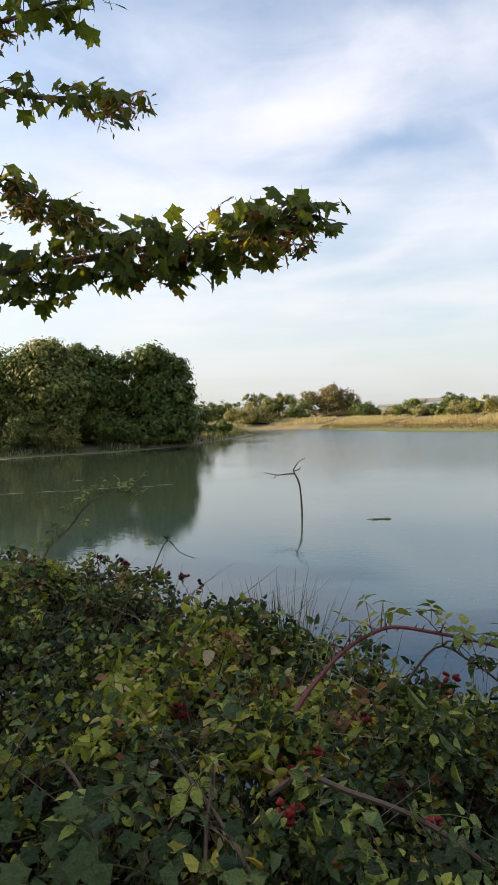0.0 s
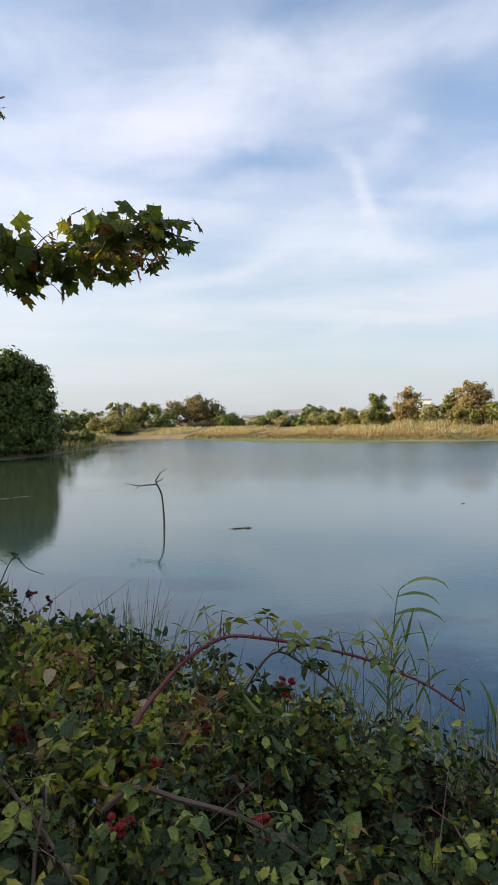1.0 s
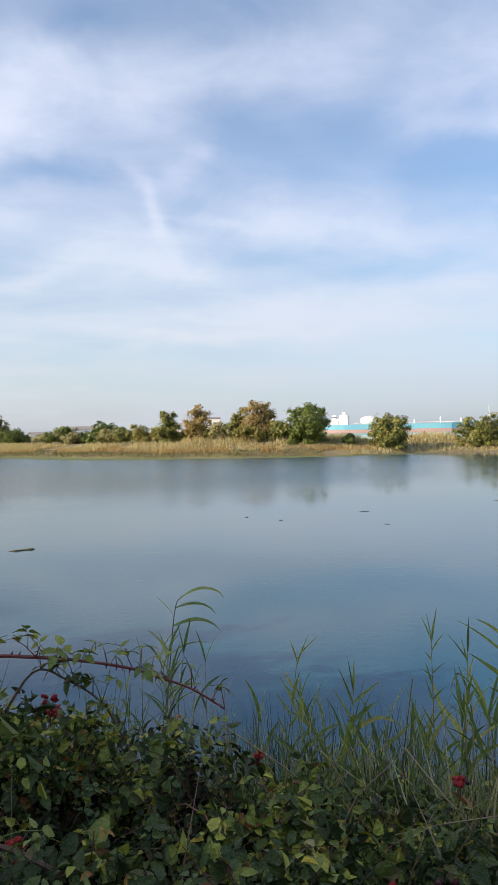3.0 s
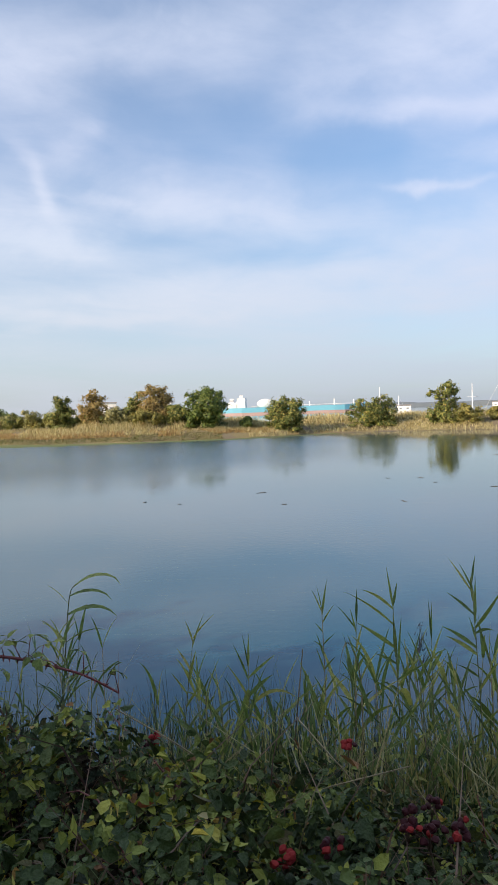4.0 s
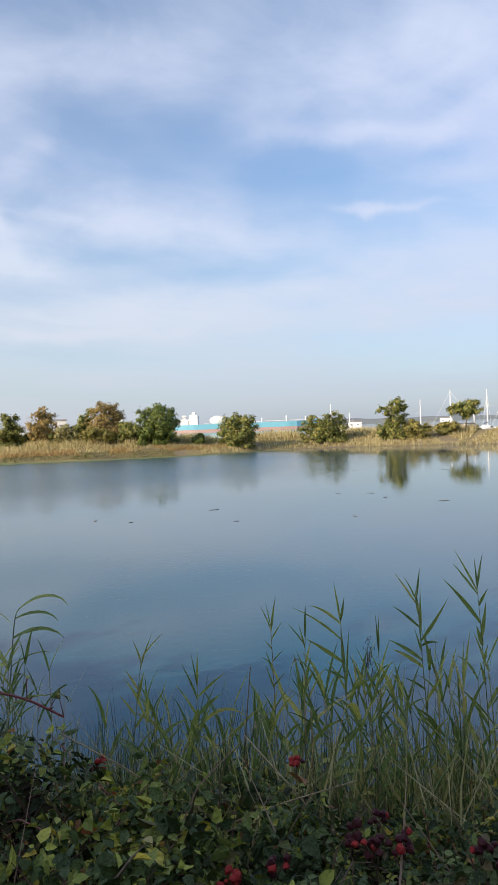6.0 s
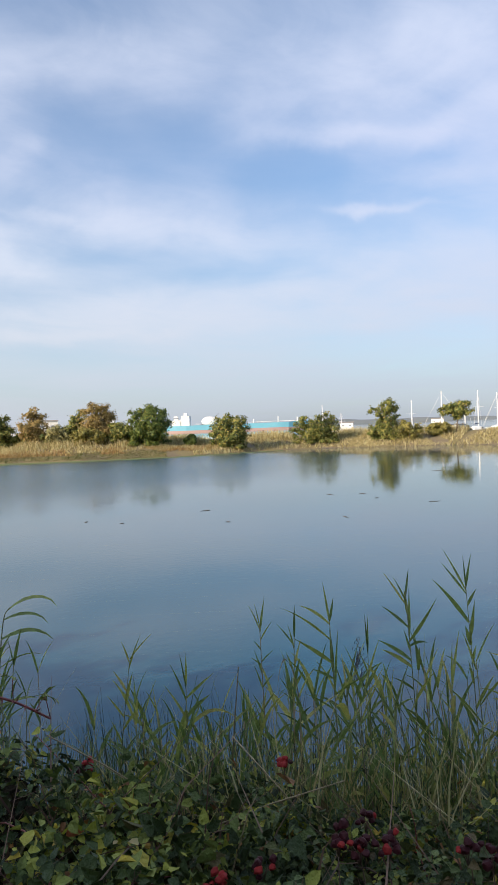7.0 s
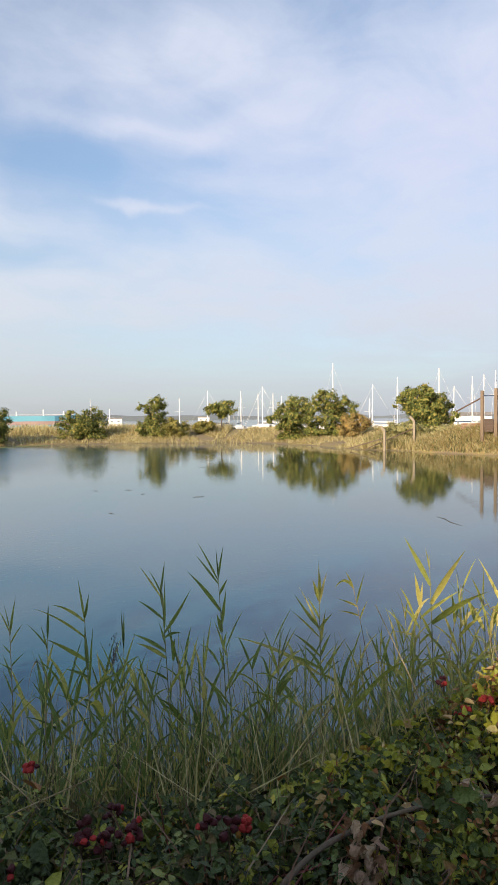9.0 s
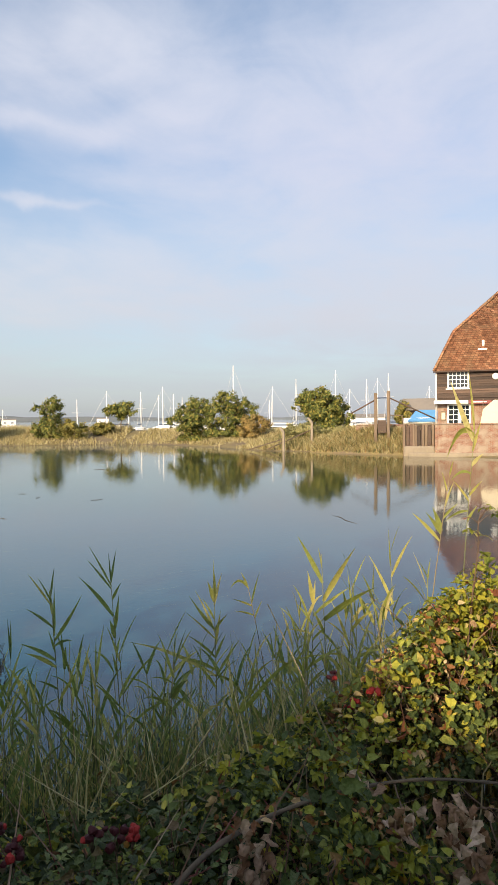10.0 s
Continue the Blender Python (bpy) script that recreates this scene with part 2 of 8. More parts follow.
dead_stem = leafy("dead_stem", [(0, (0.06, 0.030, 0.022)), (0.55, (0.13, 0.070, 0.050)), (0.85, (0.22, 0.145, 0.105)), (1, (0.34, 0.27, 0.2))], 0.1, 0.9, blotch=False)
# darker copy of bramble_leaf: shade held in the colour
shade_leaf = leafy("shaded_bramble_leaf_mass", [(0, (0.020, 0.034, 0.012)), (0.5, (0.046, 0.072, 0.024)), (0.85, (0.090, 0.125, 0.036)), (1, (0.13, 0.085, 0.04))], 0.10, 0.55, spec=0.3)
# near-black brown: the shade in the thicket's gaps, put into leaf colour
gap_shade_leaf = leafy("inner_gap_shade", [(0, (0.018, 0.014, 0.010)), (0.5, (0.034, 0.026, 0.016)), (0.8, (0.045, 0.050, 0.020)), (1, (0.075, 0.045, 0.028))], 0.0, 0.9, spec=0.1)
maple_key = leafy("maple_key", [(0, (0.26, 0.100, 0.035)), (1, (0.52, 0.24, 0.08))], 0.3)
reed_blade = leafy("reed_blade", [(0, (0.140, 0.190, 0.075)), (0.35, (0.270, 0.340, 0.120)), (0.70, (0.460, 0.490, 0.165)), (0.90, (0.620, 0.580, 0.215)), (1, (0.640, 0.560, 0.320))], 0.4, 0.5, per="object")
reed_green = leafy("reed_blade_green", [(0, (0.115, 0.175, 0.060)), (0.4, (0.205, 0.285, 0.090)), (0.8, (0.330, 0.385, 0.125)), (0.95, (0.480, 0.470, 0.150)), (1, (0.600, 0.540, 0.210))], 0.4, 0.5, per="object")
# brighter, yellower copy of the reed colour, mostly for reeds in the sun
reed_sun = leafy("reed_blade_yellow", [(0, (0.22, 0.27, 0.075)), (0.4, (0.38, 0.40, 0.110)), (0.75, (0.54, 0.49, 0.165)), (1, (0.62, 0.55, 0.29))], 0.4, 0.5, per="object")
reed_leaves = leafy("reed_leaves", [(0, (0.105, 0.165, 0.060)), (0.35, (0.195, 0.275, 0.092)), (0.72, (0.330, 0.395, 0.130)), (0.92, (0.540, 0.520, 0.190)), (1, (0.640, 0.560, 0.320))], 0.4, 0.5)
# the same sunlit colours for the massed leaves
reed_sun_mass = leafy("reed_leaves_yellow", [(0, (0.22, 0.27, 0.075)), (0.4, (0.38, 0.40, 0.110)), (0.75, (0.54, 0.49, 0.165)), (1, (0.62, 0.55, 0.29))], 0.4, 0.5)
reed_mass = leafy("reed_mass", [(0, (0.090, 0.140, 0.063)), (0.35, (0.200, 0.276, 0.116)), (0.74, (0.350, 0.391, 0.163)), (0.86, (0.644, 0.503, 0.249)), (1, (0.720, 0.621, 0.367))], 0.35, 0.55)
dark_rush = leafy("dark_rush", [(0, (0.024, 0.034, 0.020)), (0.6, (0.055, 0.075, 0.034)), (1, (0.11, 0.12, 0.055))], 0.1, 0.6)
rush_blade = leafy("rush_blade", [(0, (0.056, 0.092, 0.030)), (0.4, (0.133, 0.184, 0.054)), (0.62, (0.213, 0.255, 0.079)), (0.84, (0.345, 0.297, 0.116)), (0.93, (0.578, 0.429, 0.165)), (1, (0.690, 0.594, 0.270))], 0.25, 0.55)
dry_grass = leafy("dry_grass", [(0, (0.224, 0.179, 0.086)), (0.35, (0.370, 0.307, 0.159)), (0.7, (0.515, 0.455, 0.259)), (0.93, (0.582, 0.529, 0.331)), (1, (0.269, 0.258, 0.101))], 0.3, 0.7, blotch=False)
rust_grass = leafy("rust_grass", [(0, (0.24, 0.14, 0.07)), (0.5, (0.38, 0.25, 0.12)), (1, (0.47, 0.37, 0.19))], 0.3, 0.7, blotch=False)
shore_weed = leafy("shore_weed", [(0, (0.075, 0.085, 0.035)), (0.6, (0.15, 0.16, 0.06)), (0.9, (0.22, 0.19, 0.085)), (1, (0.30, 0.23, 0.11))], 0.2, 0.8, blotch=False)
green_grass = leafy("bank_grass", [(0, (0.05, 0.08, 0.03)), (0.6, (0.10, 0.13, 0.05)), (1, (0.26, 0.22, 0.10))], 0.3, 0.7, blotch=False)
crown_dark = leafy("crown_dark_green", [(0, (0.049, 0.082, 0.020)), (0.5, (0.095, 0.143, 0.028)), (0.85, (0.161, 0.196, 0.037)), (1, (0.272, 0.253, 0.047))], 0.25, 0.5)
crown_green = leafy("crown_green", [(0, (0.055, 0.080, 0.022)), (0.35, (0.120, 0.150, 0.038)), (0.7, (0.235, 0.245, 0.064)), (0.9, (0.34, 0.31, 0.085)), (1, (0.42, 0.33, 0.10))], 0.22, 0.6)
crown_olive = leafy("crown_olive", [(0, (0.132, 0.133, 0.043)), (0.5, (0.242, 0.235, 0.072)), (1, (0.418, 0.338, 0.099))], 0.3, 0.6)
crown_gold = leafy("crown_gold", [(0, (0.16, 0.125, 0.05)), (0.4, (0.31, 0.23, 0.09)), (0.8, (0.46, 0.31, 0.12)), (1, (0.27, 0.25, 0.09))], 0.3, 0.6)
crown_rust = leafy("crown_rust", [(0, (0.085, 0.080, 0.032)), (0.5, (0.190, 0.155, 0.062)), (1, (0.300, 0.230, 0.088))], 0.3, 0.6)
crown_grey = leafy("crown_grey_green", [(0, (0.154, 0.164, 0.078)), (0.5, (0.286, 0.279, 0.130)), (1, (0.462, 0.404, 0.182))], 0.25, 0.6)
bark = mottled("bark", (0.05, 0.038, 0.028), (0.16, 0.125, 0.09), 14, 0.9, 0.6, (1, 1, 0.25))
cane_red = mottled("cane_red", (0.13, 0.026, 0.028), (0.29, 0.085, 0.072), 40, 0.5, 0.2)
cane_brown = mottled("cane_brown", (0.060, 0.034, 0.022), (0.190, 0.120, 0.080), 30, 0.7, 0.4)
cane_green = mottled("cane_green", (0.10, 0.09, 0.035), (0.19, 0.14, 0.06), 30, 0.6, 0.3)
straw = mottled("straw", (0.210, 0.154, 0.077), (0.364, 0.294, 0.175), 25, 0.7, 0.3, (1, 1, 0.2))
stem_green = mottled("reed_stem", (0.12, 0.14, 0.05), (0.25, 0.24, 0.10), 25, 0.5, 0.2, (1, 1, 0.2))
berry_red, t_, b_ = material("berry_red", 0.6, 0.0, 0.1)
t_.links.new(ramp(t_, t_.nodes.new("ShaderNodeNewGeometry").outputs["Random Per Island"], [(0, (0.07, 0.006, 0.010)), (0.5, (0.16, 0.011, 0.016)), (1, (0.27, 0.028, 0.026))]), b_.inputs["Base Color"])
berry_black, t_, b_ = material("berry_black", 0.5, 0.0, 0.15)
t_.links.new(ramp(t_, t_.nodes.new("ShaderNodeNewGeometry").outputs["Random Per Island"], [(0, (0.008, 0.006, 0.010)), (0.8, (0.016, 0.008, 0.014)), (1, (0.05, 0.008, 0.010))]), b_.inputs["Base Color"])

# water: murky, gently rippled, still by the far side
water_mat, t_, b_ = material("pond_water", 0.035, 0.0, 0.5)
b_.inputs["IOR"].default_value = 1.40
p_ = place(t_)
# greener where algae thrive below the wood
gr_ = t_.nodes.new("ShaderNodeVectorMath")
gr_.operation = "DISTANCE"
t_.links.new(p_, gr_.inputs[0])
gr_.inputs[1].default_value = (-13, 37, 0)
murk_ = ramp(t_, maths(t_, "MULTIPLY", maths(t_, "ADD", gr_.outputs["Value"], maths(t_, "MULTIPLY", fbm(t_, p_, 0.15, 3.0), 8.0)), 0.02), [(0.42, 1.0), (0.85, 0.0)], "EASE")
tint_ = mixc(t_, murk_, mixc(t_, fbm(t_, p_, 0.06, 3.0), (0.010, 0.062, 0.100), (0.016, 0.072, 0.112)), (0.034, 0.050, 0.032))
# and in the east, where the bushes' green reflection is helped by the base colour
sh_ = t_.nodes.new("ShaderNodeVectorMath")
sh_.operation = "DISTANCE"
t_.links.new(p_, sh_.inputs[0])
sh_.inputs[1].default_value = (35, 13, 0)
reflect_green_ = ramp(t_, maths(t_, "MULTIPLY", maths(t_, "ADD", sh_.outputs["Value"], maths(t_, "MULTIPLY", fbm(t_, p_, 0.15, 3.0), 6.0)), 0.03), [(0.42, 1.0), (0.85, 0.0)], "EASE")
# dark green of the mirrored bushes mixed into the water's own colour
t_.links.new(mixc(t_, reflect_green_, tint_, (0.030, 0.044, 0.020)), b_.inputs["Base Color"])
h_ = maths(t_, "ADD", maths(t_, "MULTIPLY", fbm(t_, vmul(t_, p_, (1.0, 1.25, 1.0)), 5.5, 3.0, 0.5), 0.16), maths(t_, "MULTIPLY", fbm(t_, p_, 9.0, 2.0), 0.07))
# wind ruffles the open middle; the water lies calm under the wood and by the quay
pos_ = t_.nodes.new("ShaderNodeSeparateXYZ")
t_.links.new(p_, pos_.inputs[0])
drift_ = maths(t_, "MULTIPLY", fbm(t_, p_, 0.07, 3.0), 0.10)
east_ = ramp(t_, maths(t_, "ADD", maths(t_, "MULTIPLY", maths(t_, "ADD", pos_.outputs["X"], 20.0), 0.01), drift_), [(0.20, 0.04), (0.36, 1.0), (0.62, 1.0), (0.78, 0.06)], "EASE")
north_ = ramp(t_, maths(t_, "ADD", maths(t_, "MULTIPLY", pos_.outputs["Y"], 0.01), drift_), [(0.22, 0.04), (0.40, 1.0)], "EASE")
lee_side_ = ramp(t_, maths(t_, "ADD", maths(t_, "MULTIPLY", maths(t_, "SUBTRACT", pos_.outputs["Y"], maths(t_, "MULTIPLY", pos_.outputs["X"], 0.9)), 0.01), drift_), [(0.04, 0.20), (0.15, 1.0)], "EASE")
wind_ = maths(t_, "MAXIMUM", maths(t_, "MULTIPLY", maths(t_, "MULTIPLY", east_, north_), lee_side_), 0.045)
# wind ripples with a long face towards the near bank
lee_ = t_.nodes.new("ShaderNodeTexWave")
lee_.bands_direction, lee_.wave_profile = "X", "SAW"
lee_.inputs["Scale"].default_value, lee_.inputs["Distortion"].default_value = 0.36, 1.2
lee_.inputs["Detail"].default_value, lee_.inputs["Detail Scale"].default_value = 3.0, 1.6
spin_ = t_.nodes.new("ShaderNodeMapping")
spin_.inputs["Rotation"].default_value = (0, 0, radians(-50))
t_.links.new(p_, spin_.inputs["Vector"])
t_.links.new(spin_.outputs[0], lee_.inputs["Vector"])
h_ = maths(t_, "ADD", h_, maths(t_, "MULTIPLY", lee_.outputs["Fac"], 0.30))
bump(t_, b_, maths(t_, "MULTIPLY", h_, wind_), 1.0, 0.21)

ground_mat, t_, b_ = material("bank_earth", 0.95)
p_ = place(t_)
a_ = fbm(t_, p_, 9.0, 6.0, 0.65)
g_ = fbm(t_, p_, 0.35, 4.0)
earth_ = mixc(t_, a_, (0.085, 0.066, 0.044), (0.22, 0.175, 0.115))
turf_ = mixc(t_, a_, (0.10, 0.085, 0.035), (0.27, 0.215, 0.105))
t_.links.new(mixc(t_, ramp(t_, g_, [(0.40, 0.0), (0.56, 1.0)]), earth_, turf_), b_.inputs["Base Color"])
bump(t_, b_, a_, 0.7, 0.05)

# ---- building helpers ----


def mesh_of(name, verts, faces, mat, smooth=False):
    me = bpy.data.meshes.new(name)
    me.from_pydata([tuple(v) for v in verts], [], [tuple(f) for f in faces])
    if mat is not None:
        me.materials.append(mat)
    if smooth:
        me.polygons.foreach_set("use_smooth", [True] * len(me.polygons))
    me.update()
    return me


def quick_mesh(name, verts, faces, mat, smooth=False):
    """A mesh from arrays: verts (n, 3), faces (m, 3 or 4)."""
    me = bpy.data.meshes.new(name)
    v, f = np.asarray(verts, np.float32), np.asarray(faces, np.int32)
    me.vertices.add(len(v))
    me.vertices.foreach_set("co", v.ravel())
    me.loops.add(f.size)
    me.loops.foreach_set("vertex_index", f.ravel())
    me.polygons.add(len(f))
    me.polygons.foreach_set("loop_start", np.arange(0, f.size, f.shape[1], dtype=np.int32))
    me.polygons.foreach_set("loop_total", np.full(len(f), f.shape[1], np.int32))
    if smooth:
        me.polygons.foreach_set("use_smooth", np.ones(len(f), bool))
    me.update(calc_edges=True)
    me.materials.append(mat)
    return me


def thing(name, at=(0, 0, 0), label="", category="", group="", turn=0.0):
    ob = new(name)
    ob.empty_display_size = 0.1
    ob.matrix_basis = pose(*at, 0, 0, turn)
    return tagged(ob, label, category, group)


def under(name, me, parent, label="", m=None):
    """A mesh as a part of parent."""
    ob = new(name, me)
    ob.parent = parent
    if m is not None:
        ob.matrix_basis = m
    return tagged(ob, label)


def part(name, bm, mat, parent, label="", smooth=False):
    me = bpy.data.meshes.new(name)
    bm.to_mesh(me)
    bm.free()
    me.materials.append(mat)
    if smooth:
        me.polygons.foreach_set("use_smooth", [True] * len(me.polygons))
    return under(name, me, parent, label)


def box(bm, x0, x1, y0, y1, z0, z1, m=None):
    r = bmesh.ops.create_cube(bm, size=1.0)
    k = pose((x0 + x1) / 2, (y0 + y1) / 2, (z0 + z1) / 2) @ Matrix.Diagonal((x1 - x0, y1 - y0, z1 - z0, 1))
    bmesh.ops.transform(bm, matrix=(m @ k) if m else k, verts=r["verts"])
    return r["verts"]


def boxes(*rows, bevel=0.0):
    bm = bmesh.new()
    for r in rows:
        box(bm, *r)
    if bevel:
        bmesh.ops.bevel(bm, geom=bm.edges[:], offset=bevel, segments=1, affect="EDGES", profile=0.5)
    return bm


def tube(points, radii, sides=6, cap=True):
    """Verts and quads of a tapered tube along points."""
    pts = [Vector(p) for p in points]
    verts, faces = [], []
    side = Vector((0.13, 0.31, 0.94))
    for i, p in enumerate(pts):
        d = (pts[min(i + 1, len(pts) - 1)] - pts[max(i - 1, 0)]).normalized()
        a = d.cross(side)
        if a.length < 0.05:
            a = d.cross(Vector((1, 0, 0)))
        a.normalize()
        b = d.cross(a)
        for k in range(sides):
            w = 2 * math.pi * k / sides
            verts.append(p + (a * math.cos(w) + b * math.sin(w)) * radii[i])
    n = len(pts)
    for i in range(n - 1):
        for k in range(sides):
            faces.append((i * sides + k, i * sides + (k + 1) % sides, (i + 1) * sides + (k + 1) % sides, (i + 1) * sides + k))
    if cap:
        faces.append(tuple(range(sides))[::-1])
        faces.append(tuple(range((n - 1) * sides, n * sides)))
    return verts, faces


def tubes_mesh(name, runs, mat, sides=6):
    verts, faces = [], []
    for pts, radii in runs:
        v, f = tube(pts, radii, sides)
        o = len(verts)
        verts += v
        faces += [tuple(i + o for i in q) for q in f]
    return mesh_of(name, verts, faces, mat, True)


def bend(a, b, lift, n=9, sway=0.0, rng=random):
    """Points from a to b, arched by lift, with a little wander."""
    a, b = Vector(a), Vector(b)
    out_ = []
    for i in range(n):
        s = i / (n - 1)
        p = a.lerp(b, s) + Vector((0, 0, lift * 4 * s * (1 - s)))
        if 0 < i < n - 1 and sway:
            p += Vector((rng.uniform(-sway, sway), rng.uniform(-sway, sway), rng.uniform(-sway, sway)))
        out_.append(p)
    return out_


# ---- the land: one sheet, with the pond's basin and the harbour beyond ----
UX, UY = 0.643, 0.766          # across the near bank, towards the water
SHORE = [(-21, 21.7), (17.3, -10.5), (30, -14), (45.6, -12), (45.7, 0.1), (46.2, 3.8), (46.6, 5.2), (47.5, 6.9), (49.4, 9.4), (51.0, 14.0), (52.0, 18.5), (57.6, 24.4), (62.3, 31.7),
         (61.5, 37), (59.0, 43.5), (55.0, 50.5), (49.5, 53.5), (45.4, 53.2), (38.5, 54.5), (31, 59), (25, 65), (20.5, 73), (17, 82), (9.2, 93), (1.6, 98), (-4, 96), (-3, 88), (0.6, 80),
         (-1.5, 69), (-4.8, 58.5), (-10.7, 52.2), (-15, 50.4), (-17.7, 49.0), (-26, 46), (-34, 38), (-33, 28)]
HARBOUR = [(90, 0), (81, 22), (82, 40), (72, 60), (60, 76), (75, 130), (150, 215), (520, 780), (1500, 1500), (2400, 600), (2400, -300), (300, -60)]


def inside_distance(px, py, poly):
    """Signed distance to a polygon, negative inside it."""
    d = np.full(px.shape, 1e9)
    ins = np.zeros(px.shape, bool)
    for (ax, ay), (bx, by) in zip(poly, poly[1:] + poly[:1]):
        ex, ey = bx - ax, by - ay
        s = np.clip(((px - ax) * ex + (py - ay) * ey) / (ex * ex + ey * ey), 0, 1)
        d = np.minimum(d, np.hypot(px - ax - s * ex, py - ay - s * ey))
        ins ^= ((ay > py) != (by > py)) & (px < (bx - ax) * (py - ay) / (by - ay + 1e-12) + ax)
    return np.where(ins, -d, d)


def ripple(px, py, k, seed):
    r = np.random.RandomState(seed)
    z = np.zeros(px.shape)
    for _ in range(7):
        a, w, q = r.uniform(0, 6.28), r.uniform(0.5, 1.6) * k, r.uniform(0, 6.28)
        z += np.sin((px * math.cos(a) + py * math.sin(a)) * w + q)
    return z / 7


def land_height(px, py):
    px, py = np.asarray(px, float), np.asarray(py, float)
    d1 = inside_distance(px, py, SHORE) + 0.5 * ripple(px, py, 0.45, 3) * np.clip(np.hypot(px, py) / 40, 0, 1)
    d2 = inside_distance(px, py, HARBOUR)
    d = np.minimum(d1, d2)
    far_bank = 0.30 * np.clip(d, 0, 1) + 0.16 * np.clip(d - 1, 0, 6) + 0.02 * np.clip(d - 7, 0, 30) + 0.12 * ripple(px, py, 0.5, 5) * np.clip(d, 0, 1)
    far_bank = far_bank + 1.0 * np.exp(-((px - 49.6) ** 2 + (py - 8.6) ** 2) / 3.0) * np.clip(d, 0, 1)
    u = px * UX + py * UY
    v = px * UY - py * UX
    near = 1.02 - 0.03 * ripple(px, py, 2.2, 8) - 1.02 * np.clip((u - 0.9) / 2.3, 0, 1) ** 1.2
    w = np.clip((14 - np.hypot(px, py)) / 5, 0, 1)
    land = far_bank * (1 - w) + np.maximum(near, 0.02) * w
    return np.where(d > 0, land, np.maximum(d * 0.35, -1.4))


def steps(*runs):
    return np.unique(np.concatenate([np.arange(a, b, s) for a, b, s in runs]).round(3))


gx = steps((-3000, -400, 400), (-400, -60, 30), (-60, -7, 2), (-7, 8, 0.22), (8, 95, 1.0), (95, 400, 25), (400, 3001, 300))
gy = steps((-2500, -400, 350), (-400, -40, 30), (-40, -5, 2.5), (-5, 7, 0.22), (7, 115, 1.0), (115, 400, 25), (400, 3001, 300))
GX, GY = np.meshgrid(gx, gy)
GZ = land_height(GX, GY)
nx_, ny_ = len(gx), len(gy)
idx = np.arange(nx_ * ny_).reshape(ny_, nx_)
ground = new("ground", quick_mesh("ground", np.stack([GX.ravel(), GY.ravel(), GZ.ravel()], 1),
                                  np.stack([idx[:-1, :-1].ravel(), idx[:-1, 1:].ravel(), idx[1:, 1:].ravel(), idx[1:, :-1].ravel()], 1), ground_mat, True))
tagged(ground, "earth and dry turf banks round the pond", "ground", kind="structure")
water = new("water", mesh_of("water", [(-3000, -2500, 0), (3000, -2500, 0), (3000, 3000, 0), (-3000, 3000, 0)], [(0, 1, 2, 3)], water_mat))
tagged(water, "still grey-blue water of a large pond", "water", kind="structure")


def ground_z(x, y):
    return float(land_height(np.array([x]), np.array([y]))[0])


def blades(n_sites, rng, height, width, lean, xs, ys, zs):
    """Single bent blades (two quads and a tip each) at the given sites."""
    n = n_sites
    a = rng.uniform(0, 2 * np.pi, n)
    h = rng.uniform(*height, n)
    w = rng.uniform(*width, n) / 2
    ln = rng.uniform(*lean, n) * h
    dx, dy = np.cos(a) * ln, np.sin(a) * ln
    fa = rng.uniform(0, 2 * np.pi, n)
    sx, sy = np.cos(fa) * w, np.sin(fa) * w
    base = np.stack([xs, ys, zs], 1)
    mid = base + np.stack([dx * 0.3, dy * 0.3, h * 0.6], 1)
    tip = base + np.stack([dx, dy, h], 1)
    s = np.stack([sx, sy, 0 * sx], 1)
    verts = np.stack([base - s, base + s, mid + s * 0.8, mid - s * 0.8, tip + s * 0.12, tip - s * 0.12], 1).reshape(-1, 3)
    o = np.arange(n)[:, None] * 6
    faces = np.concatenate([o + np.array([0, 1, 2, 3]), o + np.array([3, 2, 4, 5])], 0)
    return verts, faces


def along(poly, first, last, n, rng, depth):
    """Random sites on the land side of a stretch of shore (point numbers), up to depth metres inland."""
    pts = np.array(poly[first:last + 1], float)
    seg = np.diff(pts, axis=0)
    ln = np.hypot(seg[:, 0], seg[:, 1])
    k = rng.choice(len(seg), n, p=ln / ln.sum())
    s = rng.uniform(0, 1, n)
    q = pts[k] + seg[k] * s[:, None]
    nrm = np.stack([seg[k][:, 1], -seg[k][:, 0]], 1) / ln[k][:, None]
    off = rng.uniform(depth[0], depth[1], n)
    q = q + nrm * off[:, None]
    return q[:, 0], q[:, 1]


def belt(name, first, last, n, depth, mat, height, width, label, seed, lean=(0.05, 0.45), gaps=-0.28):
    rng = np.random.RandomState(seed)
    x, y = along(SHORE, first, last, n, rng, depth)
    d = inside_distance(x, y, SHORE)
    keep = (d > depth[0] * 0.5) & (ripple(x, y, 0.8, seed) > gaps)
    x, y = x[keep], y[keep]
    z = land_height(x, y) - 0.03
    v, f = blades(len(x), rng, height, width, lean, x, y, z)
    ob = new(name, quick_mesh(name, v, f, mat))
    return tagged(ob, label, "grass", kind="stuff")


belt("dry_reed_belt", 10, 18, 29000, (0.15, 11), dry_grass, (0.12, 0.45), (0.025, 0.07), "straw-coloured dry grass along the far shore", 11, (0.25, 1.2))
belt("mid_grass_belt", 17, 20, 9000, (2.6, 11), dry_grass, (0.12, 0.45), (0.025, 0.07), "straw-coloured dry grass behind the weedy margin", 22, (0.25, 1.2))
belt("shore_weed", 18, 23, 13000, (0.05, 3.2), shore_weed, (0.04, 0.13), (0.06, 0.14), "low green-brown weed on the muddy margin of the far shore", 23, (0.4, 1.6), -1)
